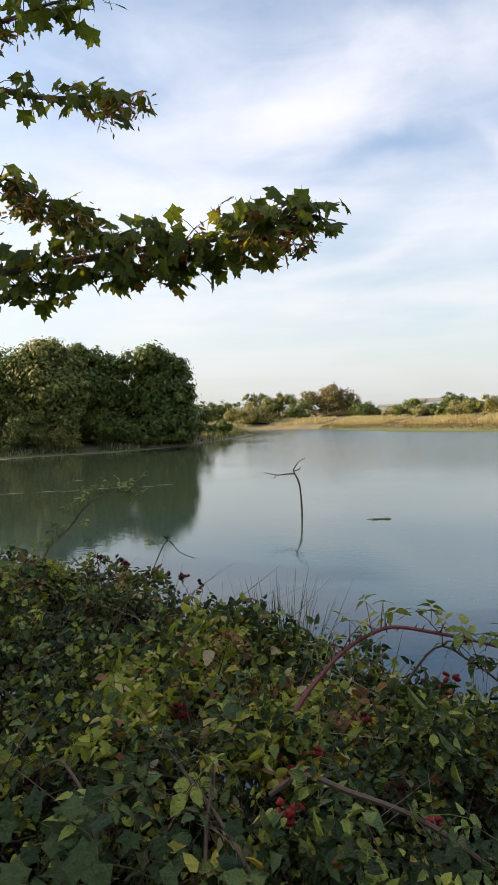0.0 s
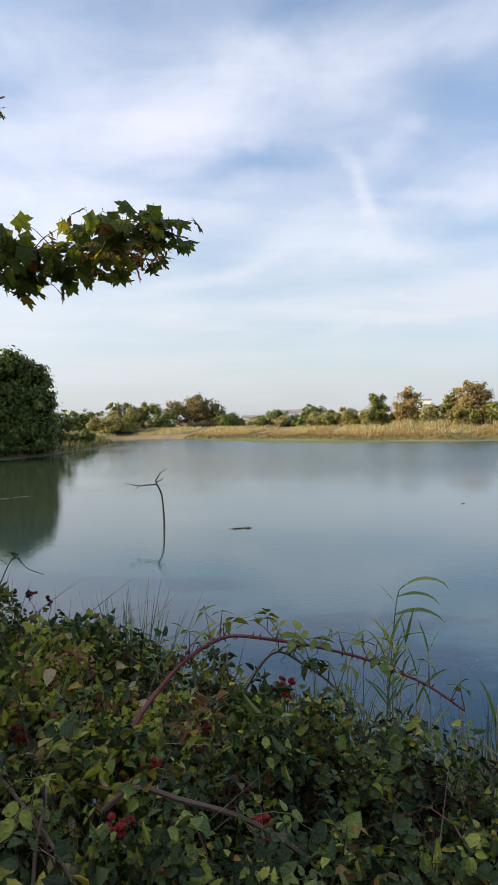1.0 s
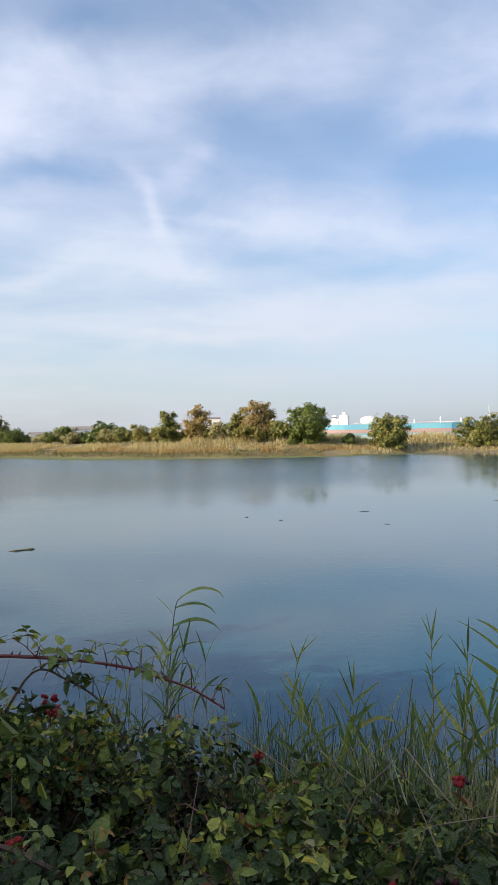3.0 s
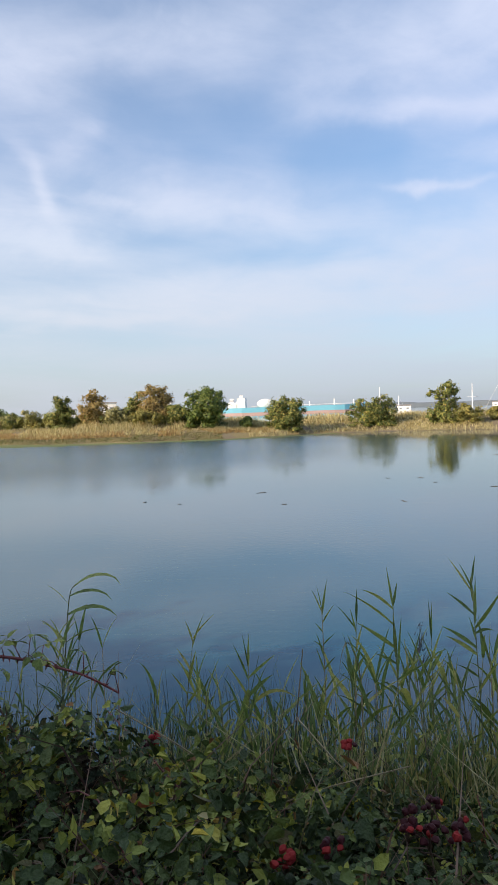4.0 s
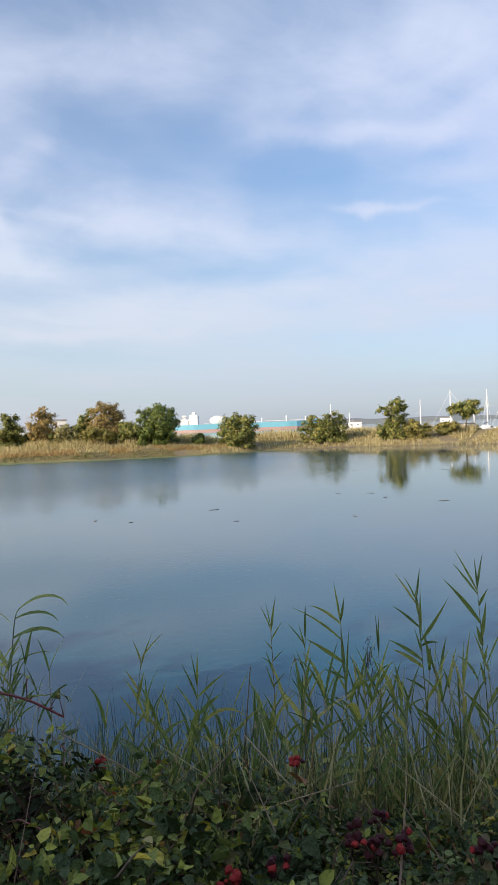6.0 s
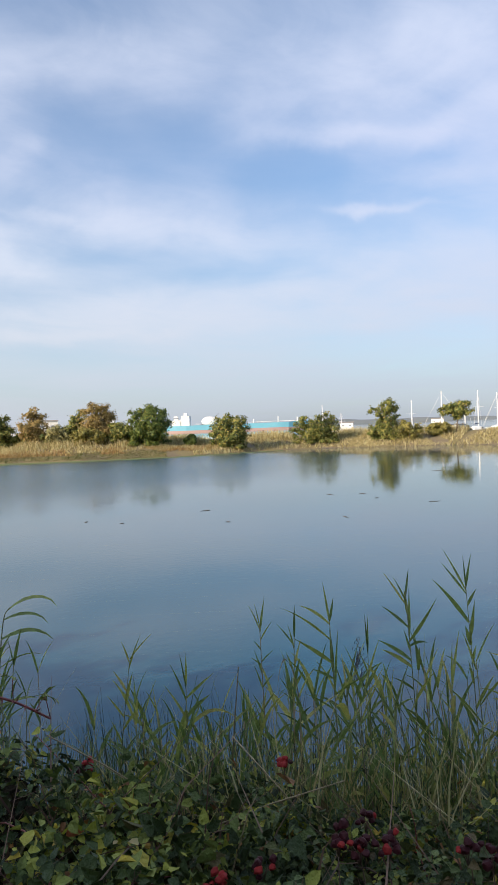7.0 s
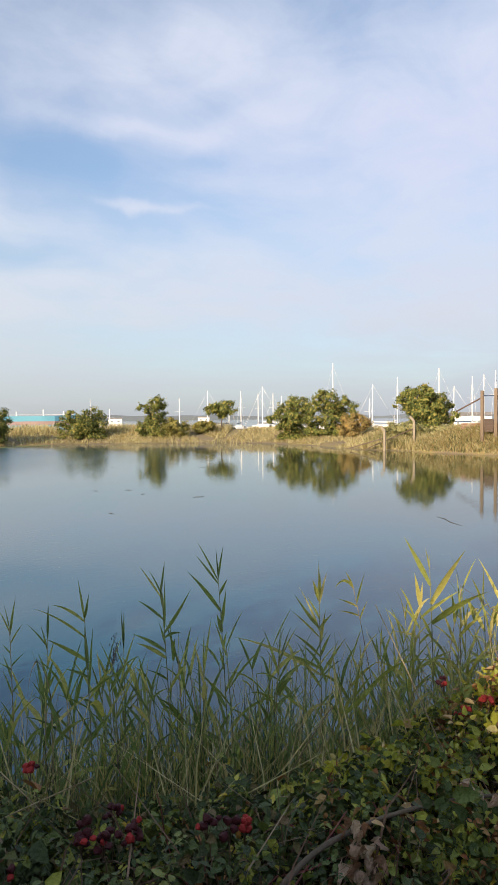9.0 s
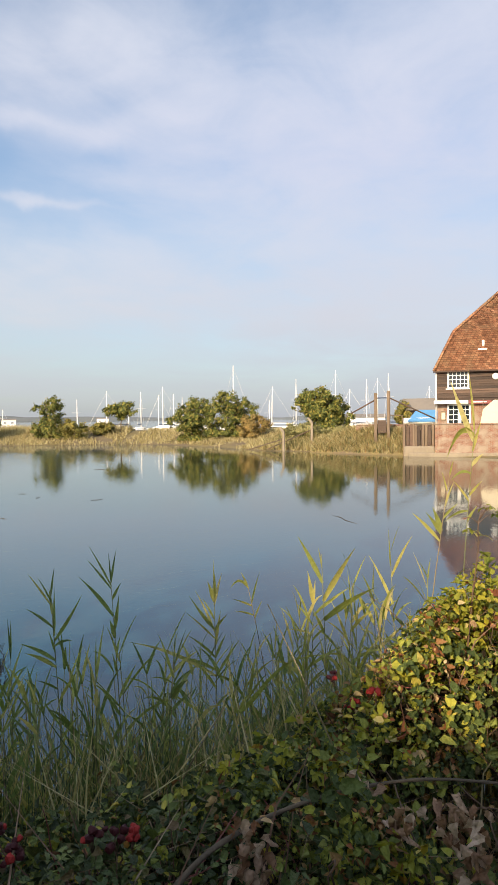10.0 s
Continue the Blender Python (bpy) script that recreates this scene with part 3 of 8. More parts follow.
belt("tall_grass_belt", 13, 20, 9000, (5, 11), dry_grass, (0.45, 0.95), (0.03, 0.07), "taller dry grass along the crest of the far bank", 18, (0.1, 0.7))
belt("dry_grass_belt", 20, 25, 16000, (2.4, 7), dry_grass, (0.12, 0.5), (0.03, 0.08), "pale dry grass at the far end of the pond", 15)
belt("rust_grass_belt", 16, 23, 9000, (1.8, 4.4), rust_grass, (0.12, 0.34), (0.05, 0.10), "rust-brown sedge at the far water's edge", 12, (0.3, 1.3))
belt("shore_sedge", 27, 33, 8000, (0.2, 7), green_grass, (0.25, 0.7), (0.03, 0.08), "low green and straw sedge below the wooded shore", 13)
belt("pale_sedge", 28, 33, 3500, (0.1, 2.2), dry_grass, (0.15, 0.5), (0.03, 0.07), "pale dry sedge at the foot of the wood", 19)
belt("quay_reed_belt", 6, 9, 5500, (0.2, 5), dry_grass, (0.4, 1.1), (0.03, 0.07), "tall dry reeds and grass by the quay", 14)

belt("quay_grass", 5, 10, 7000, (0.05, 3.0), dry_grass, (0.25, 0.8), (0.03, 0.06), "tangled dry grass hanging over the bank by the quay", 16, (0.2, 0.9), -2)
belt("quay_weeds", 6, 10, 2500, (0.3, 4.0), green_grass, (0.3, 0.9), (0.03, 0.06), "green weeds among the dry grass by the quay", 17, (0.1, 0.6), -0.1)

# green algae lying on the water along the far shore
rng = np.random.RandomState(21)
mat_, t_, b_ = material("algae_mat", 1.0, 0.0, 0.1)
t_.links.new(mixc(t_, fbm(t_, place(t_), 1.2, 5.0, 0.7), (0.085, 0.115, 0.045), (0.17, 0.19, 0.085)), b_.inputs["Base Color"])


def algae(edge, reach, label):
    """A thin mat between the shore line and an uneven outer edge."""
    av, af = [], []
    for i in range(10 * (len(edge) - 1) + 1):
        s = i / 10
        k = min(int(s), len(edge) - 2)
        q = s - k
        ex, ey = edge[k][0] * (1 - q) + edge[k + 1][0] * q, edge[k][1] * (1 - q) + edge[k + 1][1] * q
        w = (reach[k] * (1 - q) + reach[k + 1] * q) * (1 + 0.25 * math.sin(i * 1.7) * math.sin(i * 0.45))
        r = math.hypot(ex, ey)
        av += [(ex * (1 + 1.2 / r), ey * (1 + 1.2 / r), 0.006), (ex * (1 - w / r), ey * (1 - w / r), 0.006)]
        if i:
            af.append((2 * i - 2, 2 * i - 1, 2 * i + 1, 2 * i))
    tagged(new("algae", mesh_of("algae", av, af, mat_)), label, "algae", kind="stuff")


algae([(9, 92), (17, 80.5), (20.3, 71.5), (25, 63.8), (31, 57.8), (38.5, 53.2), (45, 51.9), (51, 51.0)], [0.6, 9.0, 6.5, 4.0, 2.2, 1.6, 1.0, 0.4], "green algae floating along the far shore")
algae([(-24, 46.4), (-17.6, 48.7), (-14.8, 50.1), (-10.6, 51.9), (-5.0, 57.9), (-2.4, 65)], [1.0, 2.6, 2.2, 2.6, 1.6, 0.3], "dull green algae floating below the wooded shore")

# the far side of the harbour
hv, hf = [], []
for i in range(121):
    a = radians(40 + 0.62 * i)
    z = 7 + 5 * math.sin(i * 0.11) + 2.5 * math.sin(i * 0.43 + 1) + 1.2 * math.sin(i * 1.3) + (4 if 20 < i < 60 else 0)
    hv += [(2100 * math.sin(a), 2100 * math.cos(a), -1), (2100 * math.sin(a), 2100 * math.cos(a), max(z, 3)), (2500 * math.sin(a), 2500 * math.cos(a), max(z * 1.25, 4))]
    if i:
        o = 3 * i
        hf += [(o - 3, o, o + 1, o - 2), (o - 2, o + 1, o + 2, o - 1)]
# the distance haze is put into this blue-grey colour
far_mat = mottled("haze_tinted_woodland", (0.10, 0.125, 0.155), (0.16, 0.185, 0.215), 0.02, 1.0, 0.0)
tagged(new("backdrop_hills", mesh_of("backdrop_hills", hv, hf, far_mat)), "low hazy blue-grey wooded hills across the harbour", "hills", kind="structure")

# ---- trees ----


def crown_mesh(name, rng, lobes, n, size, mat):
    """Many small bent leaves in clumps over lobes (x, y, z, rx, ry, rz), denser towards the outside."""
    lobes = np.array(lobes, float)
    wt = lobes[:, 3] * lobes[:, 4] + lobes[:, 4] * lobes[:, 5] + lobes[:, 3] * lobes[:, 5]
    n_cl = max(n // 38, 8)
    k = rng.choice(len(lobes), n_cl, p=wt / wt.sum())
    d = rng.normal(size=(n_cl, 3))
    d /= np.linalg.norm(d, axis=1, keepdims=True)
    rad = rng.uniform(0.40, 1.22, n_cl) ** 0.65
    cl = lobes[k, :3] + d * rad[:, None] * lobes[k, 3:]
    spread = 0.17 * lobes[k, 3:].mean(1) + size * 0.8
    j = rng.randint(0, n_cl, n)
    p = cl[j] + rng.normal(size=(n, 3)) * spread[j][:, None] * np.array([1, 1, 0.75]) * 0.75
    nrm = (p - lobes[k[j], :3]) / lobes[k[j], 3:] + (p - cl[j]) / spread[j][:, None] * 0.6 + rng.normal(size=(n, 3)) * 0.42 + np.array([0, 0, 0.4])
    nrm /= np.linalg.norm(nrm, axis=1, keepdims=True)
    a = np.cross(nrm, rng.normal(size=(n, 3)))
    a /= np.linalg.norm(a, axis=1, keepdims=True)
    b = np.cross(nrm, a)
    s = size * rng.uniform(0.55, 1.25, n)[:, None]
    v = np.stack([p - a * s, p + b * s * 0.55 - nrm * s * 0.12, p + a * s - nrm * s * 0.25, p - b * s * 0.55 - nrm * s * 0.12], 1).reshape(-1, 3)
    v[:, 2] = np.maximum(v[:, 2], 0.02)
    return quick_mesh(name, v, np.arange(4 * n).reshape(-1, 4), mat)


def tree(name, x, y, top, half, mat, seed, label, stem=0.25, n=2600, size=0.17, flat=1.0, category="tree", group="", lobes=7, base=None, cone=0.0, deep=1.0, plump=1.0):
    """A tree or bush whose crown spans half metres to either side and ends at the height top; stem: bare share of its height."""
    r_ = random.Random(seed)
    rng = np.random.RandomState(seed)
    z0 = ground_z(x, y) - 0.05 if base is None else base
    h = top - z0
    ob = thing(name, (x, y, z0), label, category, group)
    lo, runs = h * stem, []
    low = max(lo, 0.12 * h)
    mid = (low + h) / 2
    ls = [(0, 0, mid, half * 0.50 * plump, half * 0.50 * deep * plump, (h - low) / 2 * 0.90)]
    for i in range(lobes):
        a = 2 * math.pi * i / lobes + r_.uniform(-0.4, 0.4)
        s = r_.uniform(0.0, 1.0)
        zz = low + (h - low) * ((0.08 if stem < 0.1 else 0.18) + 0.68 * s)
        reach = half * r_.uniform(0.45, 0.80) * (1.0 - cone * 0.65 * s) * (1.0 if s < 0.75 else 0.75)
        rr = half * r_.uniform(0.24, 0.42) * plump * (1 - cone * 0.5 * s)
        ls.append((math.cos(a) * reach, math.sin(a) * reach * deep, zz, rr, rr, min(rr * flat, (h - low) * 0.33)))
    under("crown", crown_mesh("crown", rng, ls, n, size, mat), ob)
    r0 = max(0.035 * h, 0.04)
    top_z = low + (h - low) * 0.6
    trunk = bend((0, 0, -0.15), (half * 0.06, half * 0.04, top_z), 0.0, 7, half * 0.03, r_)
    under("trunk", tubes_mesh("trunk", [(trunk, [r0 * (1 - 0.12 * i) for i in range(7)])], bark, 7), ob)
    for q in ls[1:]:
        s = r_.uniform(0.35, 0.9)
        p0 = trunk[min(6, max(1, int(s * 6)))]
        if q[2] < p0.z:
            p0 = trunk[1]
        pts = bend(p0, (q[0] * 1.05, q[1] * 1.05, q[2]), 0.04 * h, 5, 0.02 * h, r_)
        runs = [(pts, [r0 * 0.45 * (1 - 0.2 * i) for i in range(5)])]
        for e in range(2):
            tip = pts[-1] + Vector((r_.uniform(-1, 1), r_.uniform(-1, 1), r_.uniform(-0.2, 1))) * q[3]
            runs.append((bend(pts[3], tip, 0, 4, 0.01 * h, r_), [r0 * 0.2, r0 * 0.16, r0 * 0.1, r0 * 0.04]))
        under("limb", tubes_mesh("limb", runs, bark, 5), ob)
    return ob


def shaped_tree(name, x, y, lobes, mat, seed, label, n=7000, size=0.11, stem=False, category="tree", group="", full=1.0):
    """A tree whose leaf masses are given as (aside, height over the water, radius), seen from the near bank; their depth is scattered."""
    r_ = random.Random(seed)
    z0 = ground_z(x, y) - 0.05
    ob = thing(name, (x, y, z0), label, category, group, -math.degrees(math.atan2(x, y)))
    wide = max(abs(q[0]) for q in lobes) + 0.3
    ls = []
    for a, z, r in lobes:
        dp = r_.uniform(-0.6, 0.6) * math.sqrt(max(0.05, 1 - (a / (wide * 1.15)) ** 2)) * wide
        ls.append((a * 0.96, dp, z - z0 - 0.12 * r, r * 1.45 * full, r * 1.5 * full, r * 1.22 * full))
    if not stem:
        ls += [(q[0] * 0.85, -q[1], max(0.3, (q[2] - q[5]) * 0.5), q[3], q[4], max(0.3, (q[2] - q[5]) * 0.5)) for q in sorted(ls, key=lambda q: q[2])[:max(2, len(ls) // 3)]]
    ls.append((sum(q[0] for q in ls) / len(ls), 0, sum(q[2] for q in ls) / len(ls), wide * 0.5, wide * 0.5, max(q[2] for q in ls) * 0.3))
    under("crown", crown_mesh("crown", np.random.RandomState(seed), ls, int(n * 1.2), size, mat), ob)
    top = max(q[2] for q in ls)
    r0 = 0.03 * top + 0.02
    mid = sum(q[0] for q in ls) / len(ls)
    trunk = bend((0, 0, -0.15), (mid, 0, top * 0.72), 0.0, 7, 0.03 * wide, r_)
    under("trunk", tubes_mesh("trunk", [(trunk, [r0 * (1 - 0.12 * i) for i in range(7)])], bark, 7), ob)
    for q in ls:
        k = min(5, max(1, int(6 * (q[2] - 0.4 * abs(q[0])) / (top * 0.72))))
        pts = bend(trunk[k], q[:3], 0.03 * top, 5, 0.015 * top, r_)
        runs = [(pts, [r0 * 0.42 * (1 - 0.2 * i) for i in range(5)])]
        for e in range(2):
            tip = pts[-1] + Vector((r_.uniform(-1, 1), r_.uniform(-1, 1), r_.uniform(-0.2, 1))) * q[3]
            runs.append((bend(pts[3], tip, 0, 4, 0.01 * top, r_), [r0 * 0.2, r0 * 0.16, r0 * 0.1, r0 * 0.04]))
        under("limb", tubes_mesh("limb", runs, bark, 5), ob)
    return ob


WOOD = "trees on the wooded shore"
shaped_tree("broadleaf_tree", -16.36, 54.08, [(0.61, 7.75, 1.12), (-0.8, 6.95, 1.31), (2.0, 7.1, 1.12), (-1.92, 5.5, 1.54), (0.4, 5.45, 1.97), (2.33, 4.95, 1.4), (-2.62, 3.98, 1.17), (-0.55, 3.47, 1.78), (1.57, 2.72, 1.31)],
            crown_green, 31, "large rounded broadleaf tree, sunlit on one side", 30000, 0.19, group=WOOD, full=0.82)
shaped_tree("broadleaf_tree", -12.89, 56.55, [(-0.92, 7.95, 0.77), (0.06, 7.6, 0.86), (1.17, 7.0, 0.96), (-0.48, 5.91, 1.54), (0.94, 4.94, 1.63), (0.06, 2.86, 1.44)],
            crown_dark, 33, "broadleaf tree standing between two larger ones", 18000, 0.19, group=WOOD, full=0.82)
shaped_tree("broadleaf_tree", -7.93, 57.96, [(0.03, 7.55, 0.97), (-1.4, 7.2, 0.97), (1.57, 6.94, 0.97), (2.44, 6.0, 0.78), (-2.6, 6.71, 0.78), (0.4, 5.3, 2.04), (2.37, 4.27, 0.87), (3.11, 4.83, 0.39), (-1.79, 3.7, 1.94), (1.26, 2.87, 1.74), (2.68, 2.43, 0.78)],
            crown_dark, 32, "dense dark green broadleaf tree reaching to the ground", 30000, 0.19, group=WOOD, full=0.82)
tree("broadleaf_tree", -20.2, 54.0, 8.3, 4.4, crown_dark, 34, "rounded broadleaf tree at the edge of the wood", 0.0, 17000, 0.155, group=WOOD, lobes=11, plump=1.3)
tree("broadleaf_tree", -27.5, 52.0, 8.2, 4.0, crown_green, 35, "broad green tree further round the wooded shore", 0.1, 5000, 0.19, group=WOOD, lobes=8)
tree("broadleaf_tree", -17.5, 64.0, 8.8, 4.6, crown_dark, 39, "tall tree deeper in the wood", 0.1, 5000, 0.2, group=WOOD, lobes=8)
SH = "bushes below the wooded shore"
for i, (x, y, top, half, mt, lb) in enumerate([
        (-4.6, 64.0, 3.1, 1.7, crown_dark, "low dark bush at the end of the spit"), (-2.6, 70.0, 2.0, 1.1, crown_dark, "small dark bush near the tip of the spit"), (-6.4, 60.5, 3.8, 1.8, crown_dark, "dark bush leaning over the shore"),
        (-13.4, 52.6, 4.7, 1.0, crown_green, "upright light green sapling above the shore"), (-15.9, 51.2, 3.7, 1.9, crown_green, "green bush beside the water"), (-12.0, 54.0, 3.3, 1.7, crown_dark, "dark undergrowth below the trees"),
        (-18.6, 51.4, 4.2, 2.4, crown_olive, "olive-green bush beside the water"), (-10.0, 54.4, 2.6, 1.9, crown_dark, "dark low scrub beside the water"), (-14.4, 51.4, 2.2, 1.6, crown_olive, "olive low scrub on the shore"),
        (-23.0, 49.5, 3.6, 2.2, crown_green, "green bush at the water's edge"), (-8.0, 55.6, 3.0, 1.6, crown_dark, "dark thicket at the foot of the trees"), (-17.0, 50.3, 2.7, 1.7, crown_green, "green thicket hanging to the water"), (-20.6, 50.0, 3.2, 2.0, crown_dark, "dark thicket hanging over the water")]):
    tree("shore_bush", x, y, top, half, mt, 50 + i, lb, 0.0, 4200, 0.10, category="bush", group=SH, lobes=6)

HILL = "trees beyond the far end of the pond"
ROW = "trees and bushes along the far bank"
ROW_NORTH = [
    (31.0, 76.5, 3.3, 1.5, crown_grey, 0.0, 0, "grey-green willow scrub on the bank"),
    (34.3, 68.3, 3.9, 1.5, crown_grey, 0.0, 0, "grey-green rounded bush on the bank"),
    (35.6, 64.6, 3.2, 1.5, crown_olive, 0.0, 0, "olive scrub before the yellowing tree"),
    (38.4, 62.6, 3.9, 1.2, crown_green, 0.0, 0, "bright green bush on the bank"),
    (44.0, 58.0, 2.1, 0.7, crown_dark, 0.0, 0, "tiny dark bush in dry grass")]
ROW_EAST = [
    (65.6, 41.6, 2.3, 1.3, crown_olive, 0.0, 0, "low scrub below the flat-topped tree"),
    (55.0, 15.4, 2.2, 1.9, crown_grey, 0.0, 0, "grey-green sea-buckthorn shrub behind the fence posts"),
    (53.8, 12.0, 1.9, 1.3, crown_grey, 0.0, 0, "pale grey shrub in the reeds"),
    (62.0, 8.2, 4.2, 0.9, crown_olive, 0.0, 0, "upright bush behind the timber posts")]
for i, (x, y, top, half, mt, st, cone, lb) in enumerate(ROW_NORTH + ROW_EAST):
    tree("bank_tree", x, y, top, half * (1.36 if y > 62 else 1.08), mt, 120 + i, lb, st, 5500 if half < 2 else 9000, 0.115, group=ROW, lobes=13, cone=cone, plump=0.86)

shaped_tree("far_tree", 13.41, 111.19, [(-4.04, 4.33, 1.11), (-1.73, 4.97, 1.11), (0.57, 5.16, 1.21), (2.56, 4.8, 1.11), (3.98, 3.83, 0.93), (-2.24, 3.43, 1.3), (0.96, 3.31, 1.48), (3.67, 2.56, 1.11)],
            crown_rust, 480, "reddish-brown rounded tree on the low rise", 11000, 0.17, group=HILL)
shaped_tree("far_tree", 18.39, 106.42, [(-1.36, 2.54, 0.81), (0.2, 2.57, 0.81), (1.49, 2.0, 0.72), (-0.68, 1.99, 0.81)],
            crown_dark, 481, "dark low tree at the end of the row", 5000, 0.16, group=HILL)
shaped_tree("far_tree", 0.04, 103.00, [(-2.36, 2.22, 0.94), (0.04, 2.47, 1.11), (2.58, 2.03, 1.02), (-0.84, 1.65, 0.94), (1.71, 1.38, 0.94)],
            crown_olive, 482, "pale olive willow on the far bank", 8000, 0.15, group=HILL)
shaped_tree("far_tree", 3.63, 107.94, [(-3.29, 4.6, 0.81), (-0.97, 4.51, 0.81), (1.44, 4.42, 0.72), (3.22, 4.35, 0.72), (0.06, 3.4, 1.07), (2.74, 3.3, 0.89), (-2.61, 3.5, 0.81)],
            crown_green, 483, "green tree standing behind the pale willow", 8000, 0.16, group=HILL)
shaped_tree("far_tree", 7.68, 104.72, [(1.08, 2.84, 0.96), (-0.83, 2.56, 0.87), (0.62, 1.9, 0.78)],
            crown_dark, 484, "dark bush before the low rise", 4000, 0.15, group=HILL)
shaped_tree("far_tree", -5.20, 105.87, [(-2.38, 3.62, 0.88), (-0.38, 3.37, 0.88), (1.37, 3.49, 0.79), (2.87, 3.61, 0.79), (0.46, 2.64, 0.88)],
            crown_dark, 485, "dark green scrub far beyond the pond", 5000, 0.16, group=HILL)
shaped_tree("bank_tree", 22.80, 92.22, [(-2.44, 2.19, 0.63), (-0.7, 2.74, 0.63), (-0.17, 3.33, 0.55), (1.07, 2.67, 0.63), (2.53, 2.16, 0.63), (0.17, 1.94, 0.79)],
            crown_dark, 486, "dark pine-like bush on the far bank", 5500, 0.14, group=ROW)
shaped_tree("bank_tree", 27.02, 86.90, [(-1.19, 3.41, 0.68), (-0.09, 3.15, 0.75), (1.2, 2.6, 0.68), (-0.87, 2.24, 0.83), (0.7, 1.9, 0.75), (2.27, 1.84, 0.53)],
            crown_dark, 487, "rounded dark green tree on the far bank", 6500, 0.13, group=ROW)
shaped_tree("bank_tree", 28.88, 81.01, [(-0.47, 2.99, 0.5), (0.41, 2.75, 0.57), (-0.1, 2.11, 0.71), (0.9, 1.93, 0.64)],
            crown_grey, 488, "grey-green rounded bush on the bank", 4500, 0.13, group=ROW)
shaped_tree("bank_tree", 29.96, 74.08, [(-0.43, 4.56, 0.4), (0.34, 4.4, 0.46), (-0.06, 3.66, 0.6), (0.64, 3.31, 0.6), (-0.53, 2.92, 0.8)],
            crown_green, 420, "pointed green tree on the far bank", 4500, 0.125, group=ROW)
shaped_tree("bank_tree", 32.50, 71.26, [(0.09, 5.22, 0.52), (-0.31, 4.61, 0.58), (0.53, 4.45, 0.65), (-0.13, 3.6, 0.91), (0.83, 3.31, 0.65), (-0.87, 3.2, 0.58), (0.05, 2.53, 0.91)],
            crown_gold, 421, "slender golden autumn tree on the bank", 5500, 0.125, group=ROW)
shaped_tree("bank_tree", 35.91, 67.47, [(0.29, 4.58, 0.57), (-0.17, 3.98, 0.57), (0.54, 3.51, 0.63), (-0.41, 2.94, 0.76), (0.36, 2.46, 0.76)],
            crown_green, 422, "green bush beside the golden tree", 4500, 0.125, group=ROW)
shaped_tree("bank_tree", 37.09, 65.46, [(-0.27, 5.28, 0.62), (0.75, 5.17, 0.62), (0.23, 4.46, 1.0), (-0.74, 4.38, 0.75), (1.18, 4.17, 0.62), (0.04, 3.24, 1.25), (0.98, 2.77, 0.75), (-0.61, 2.41, 1.0)],
            crown_gold, 423, "yellowing broad tree on the far bank", 8000, 0.125, group=ROW)
shaped_tree("bank_tree", 40.14, 60.21, [(-0.55, 4.66, 0.66), (0.52, 4.73, 0.6), (1.39, 4.21, 0.66), (-1.35, 3.98, 0.6), (1.75, 3.24, 0.54), (0.28, 3.55, 1.2), (-0.88, 2.89, 0.84), (1.12, 2.49, 0.84), (-1.66, 2.63, 0.48), (0.04, 2.25, 0.84)],
            crown_dark, 424, "dense round dark green tree", 11000, 0.125, group=ROW)
shaped_tree("bank_tree", 47.36, 55.40, [(0.2, 3.62, 0.6), (-0.72, 3.3, 0.6), (1.03, 3.22, 0.54), (-1.24, 2.48, 0.66), (1.47, 2.47, 0.48), (0.14, 2.29, 1.09), (-1.58, 1.77, 0.54), (0.83, 1.66, 0.72), (-0.69, 1.43, 0.6)],
            crown_green, 425, "domed open green bush over dry grass", 7500, 0.125, group=ROW)
shaped_tree("bank_tree", 57.07, 51.86, [(0.75, 3.55, 0.57), (1.6, 3.0, 0.64), (-0.15, 2.96, 0.57), (-1.28, 3.08, 0.51), (-1.81, 2.47, 0.57), (-0.89, 1.98, 0.89), (0.68, 2.03, 1.02), (2.05, 1.97, 0.57), (-2.34, 1.8, 0.57), (2.52, 1.19, 0.38), (-0.29, 1.19, 0.77), (1.58, 1.11, 0.64)],
            crown_green, 426, "wide low green bush by the water", 8500, 0.125, group=ROW)
shaped_tree("bank_tree", 61.66, 45.68, [(0.32, 4.46, 0.57), (-0.48, 4.07, 0.44), (1.02, 3.99, 0.44), (-1.45, 3.88, 0.32), (-0.97, 3.67, 0.32), (0.52, 3.4, 0.51), (1.09, 2.88, 0.44), (0.07, 2.69, 0.57), (-0.72, 2.35, 0.44), (0.64, 1.98, 0.7), (-0.4, 1.47, 0.76), (-1.48, 1.65, 0.51), (1.03, 1.22, 0.51)],
            crown_green, 427, "open windswept tree on the bank", 6000, 0.125, group=ROW)
shaped_tree("bank_tree", 62.19, 43.08, [(-0.6, 2.11, 0.56), (0.27, 2.01, 0.5), (1.01, 1.67, 0.31), (-0.33, 1.37, 0.5)],
            crown_olive, 428, "olive scrub beside the windswept tree", 2600, 0.125, group=ROW)
shaped_tree("bank_tree", 62.57, 29.30, [(0.31, 4.19, 0.51), (-0.43, 3.63, 0.57), (1.16, 3.84, 0.57), (-1.41, 3.18, 0.51), (-1.98, 2.5, 0.34), (0.01, 2.71, 0.8), (1.44, 2.87, 0.57), (-0.56, 1.75, 0.51), (0.57, 1.34, 0.57), (1.88, 1.27, 0.51)],
            crown_green, 429, "large green bush overhanging the water", 9000, 0.125, group=ROW)
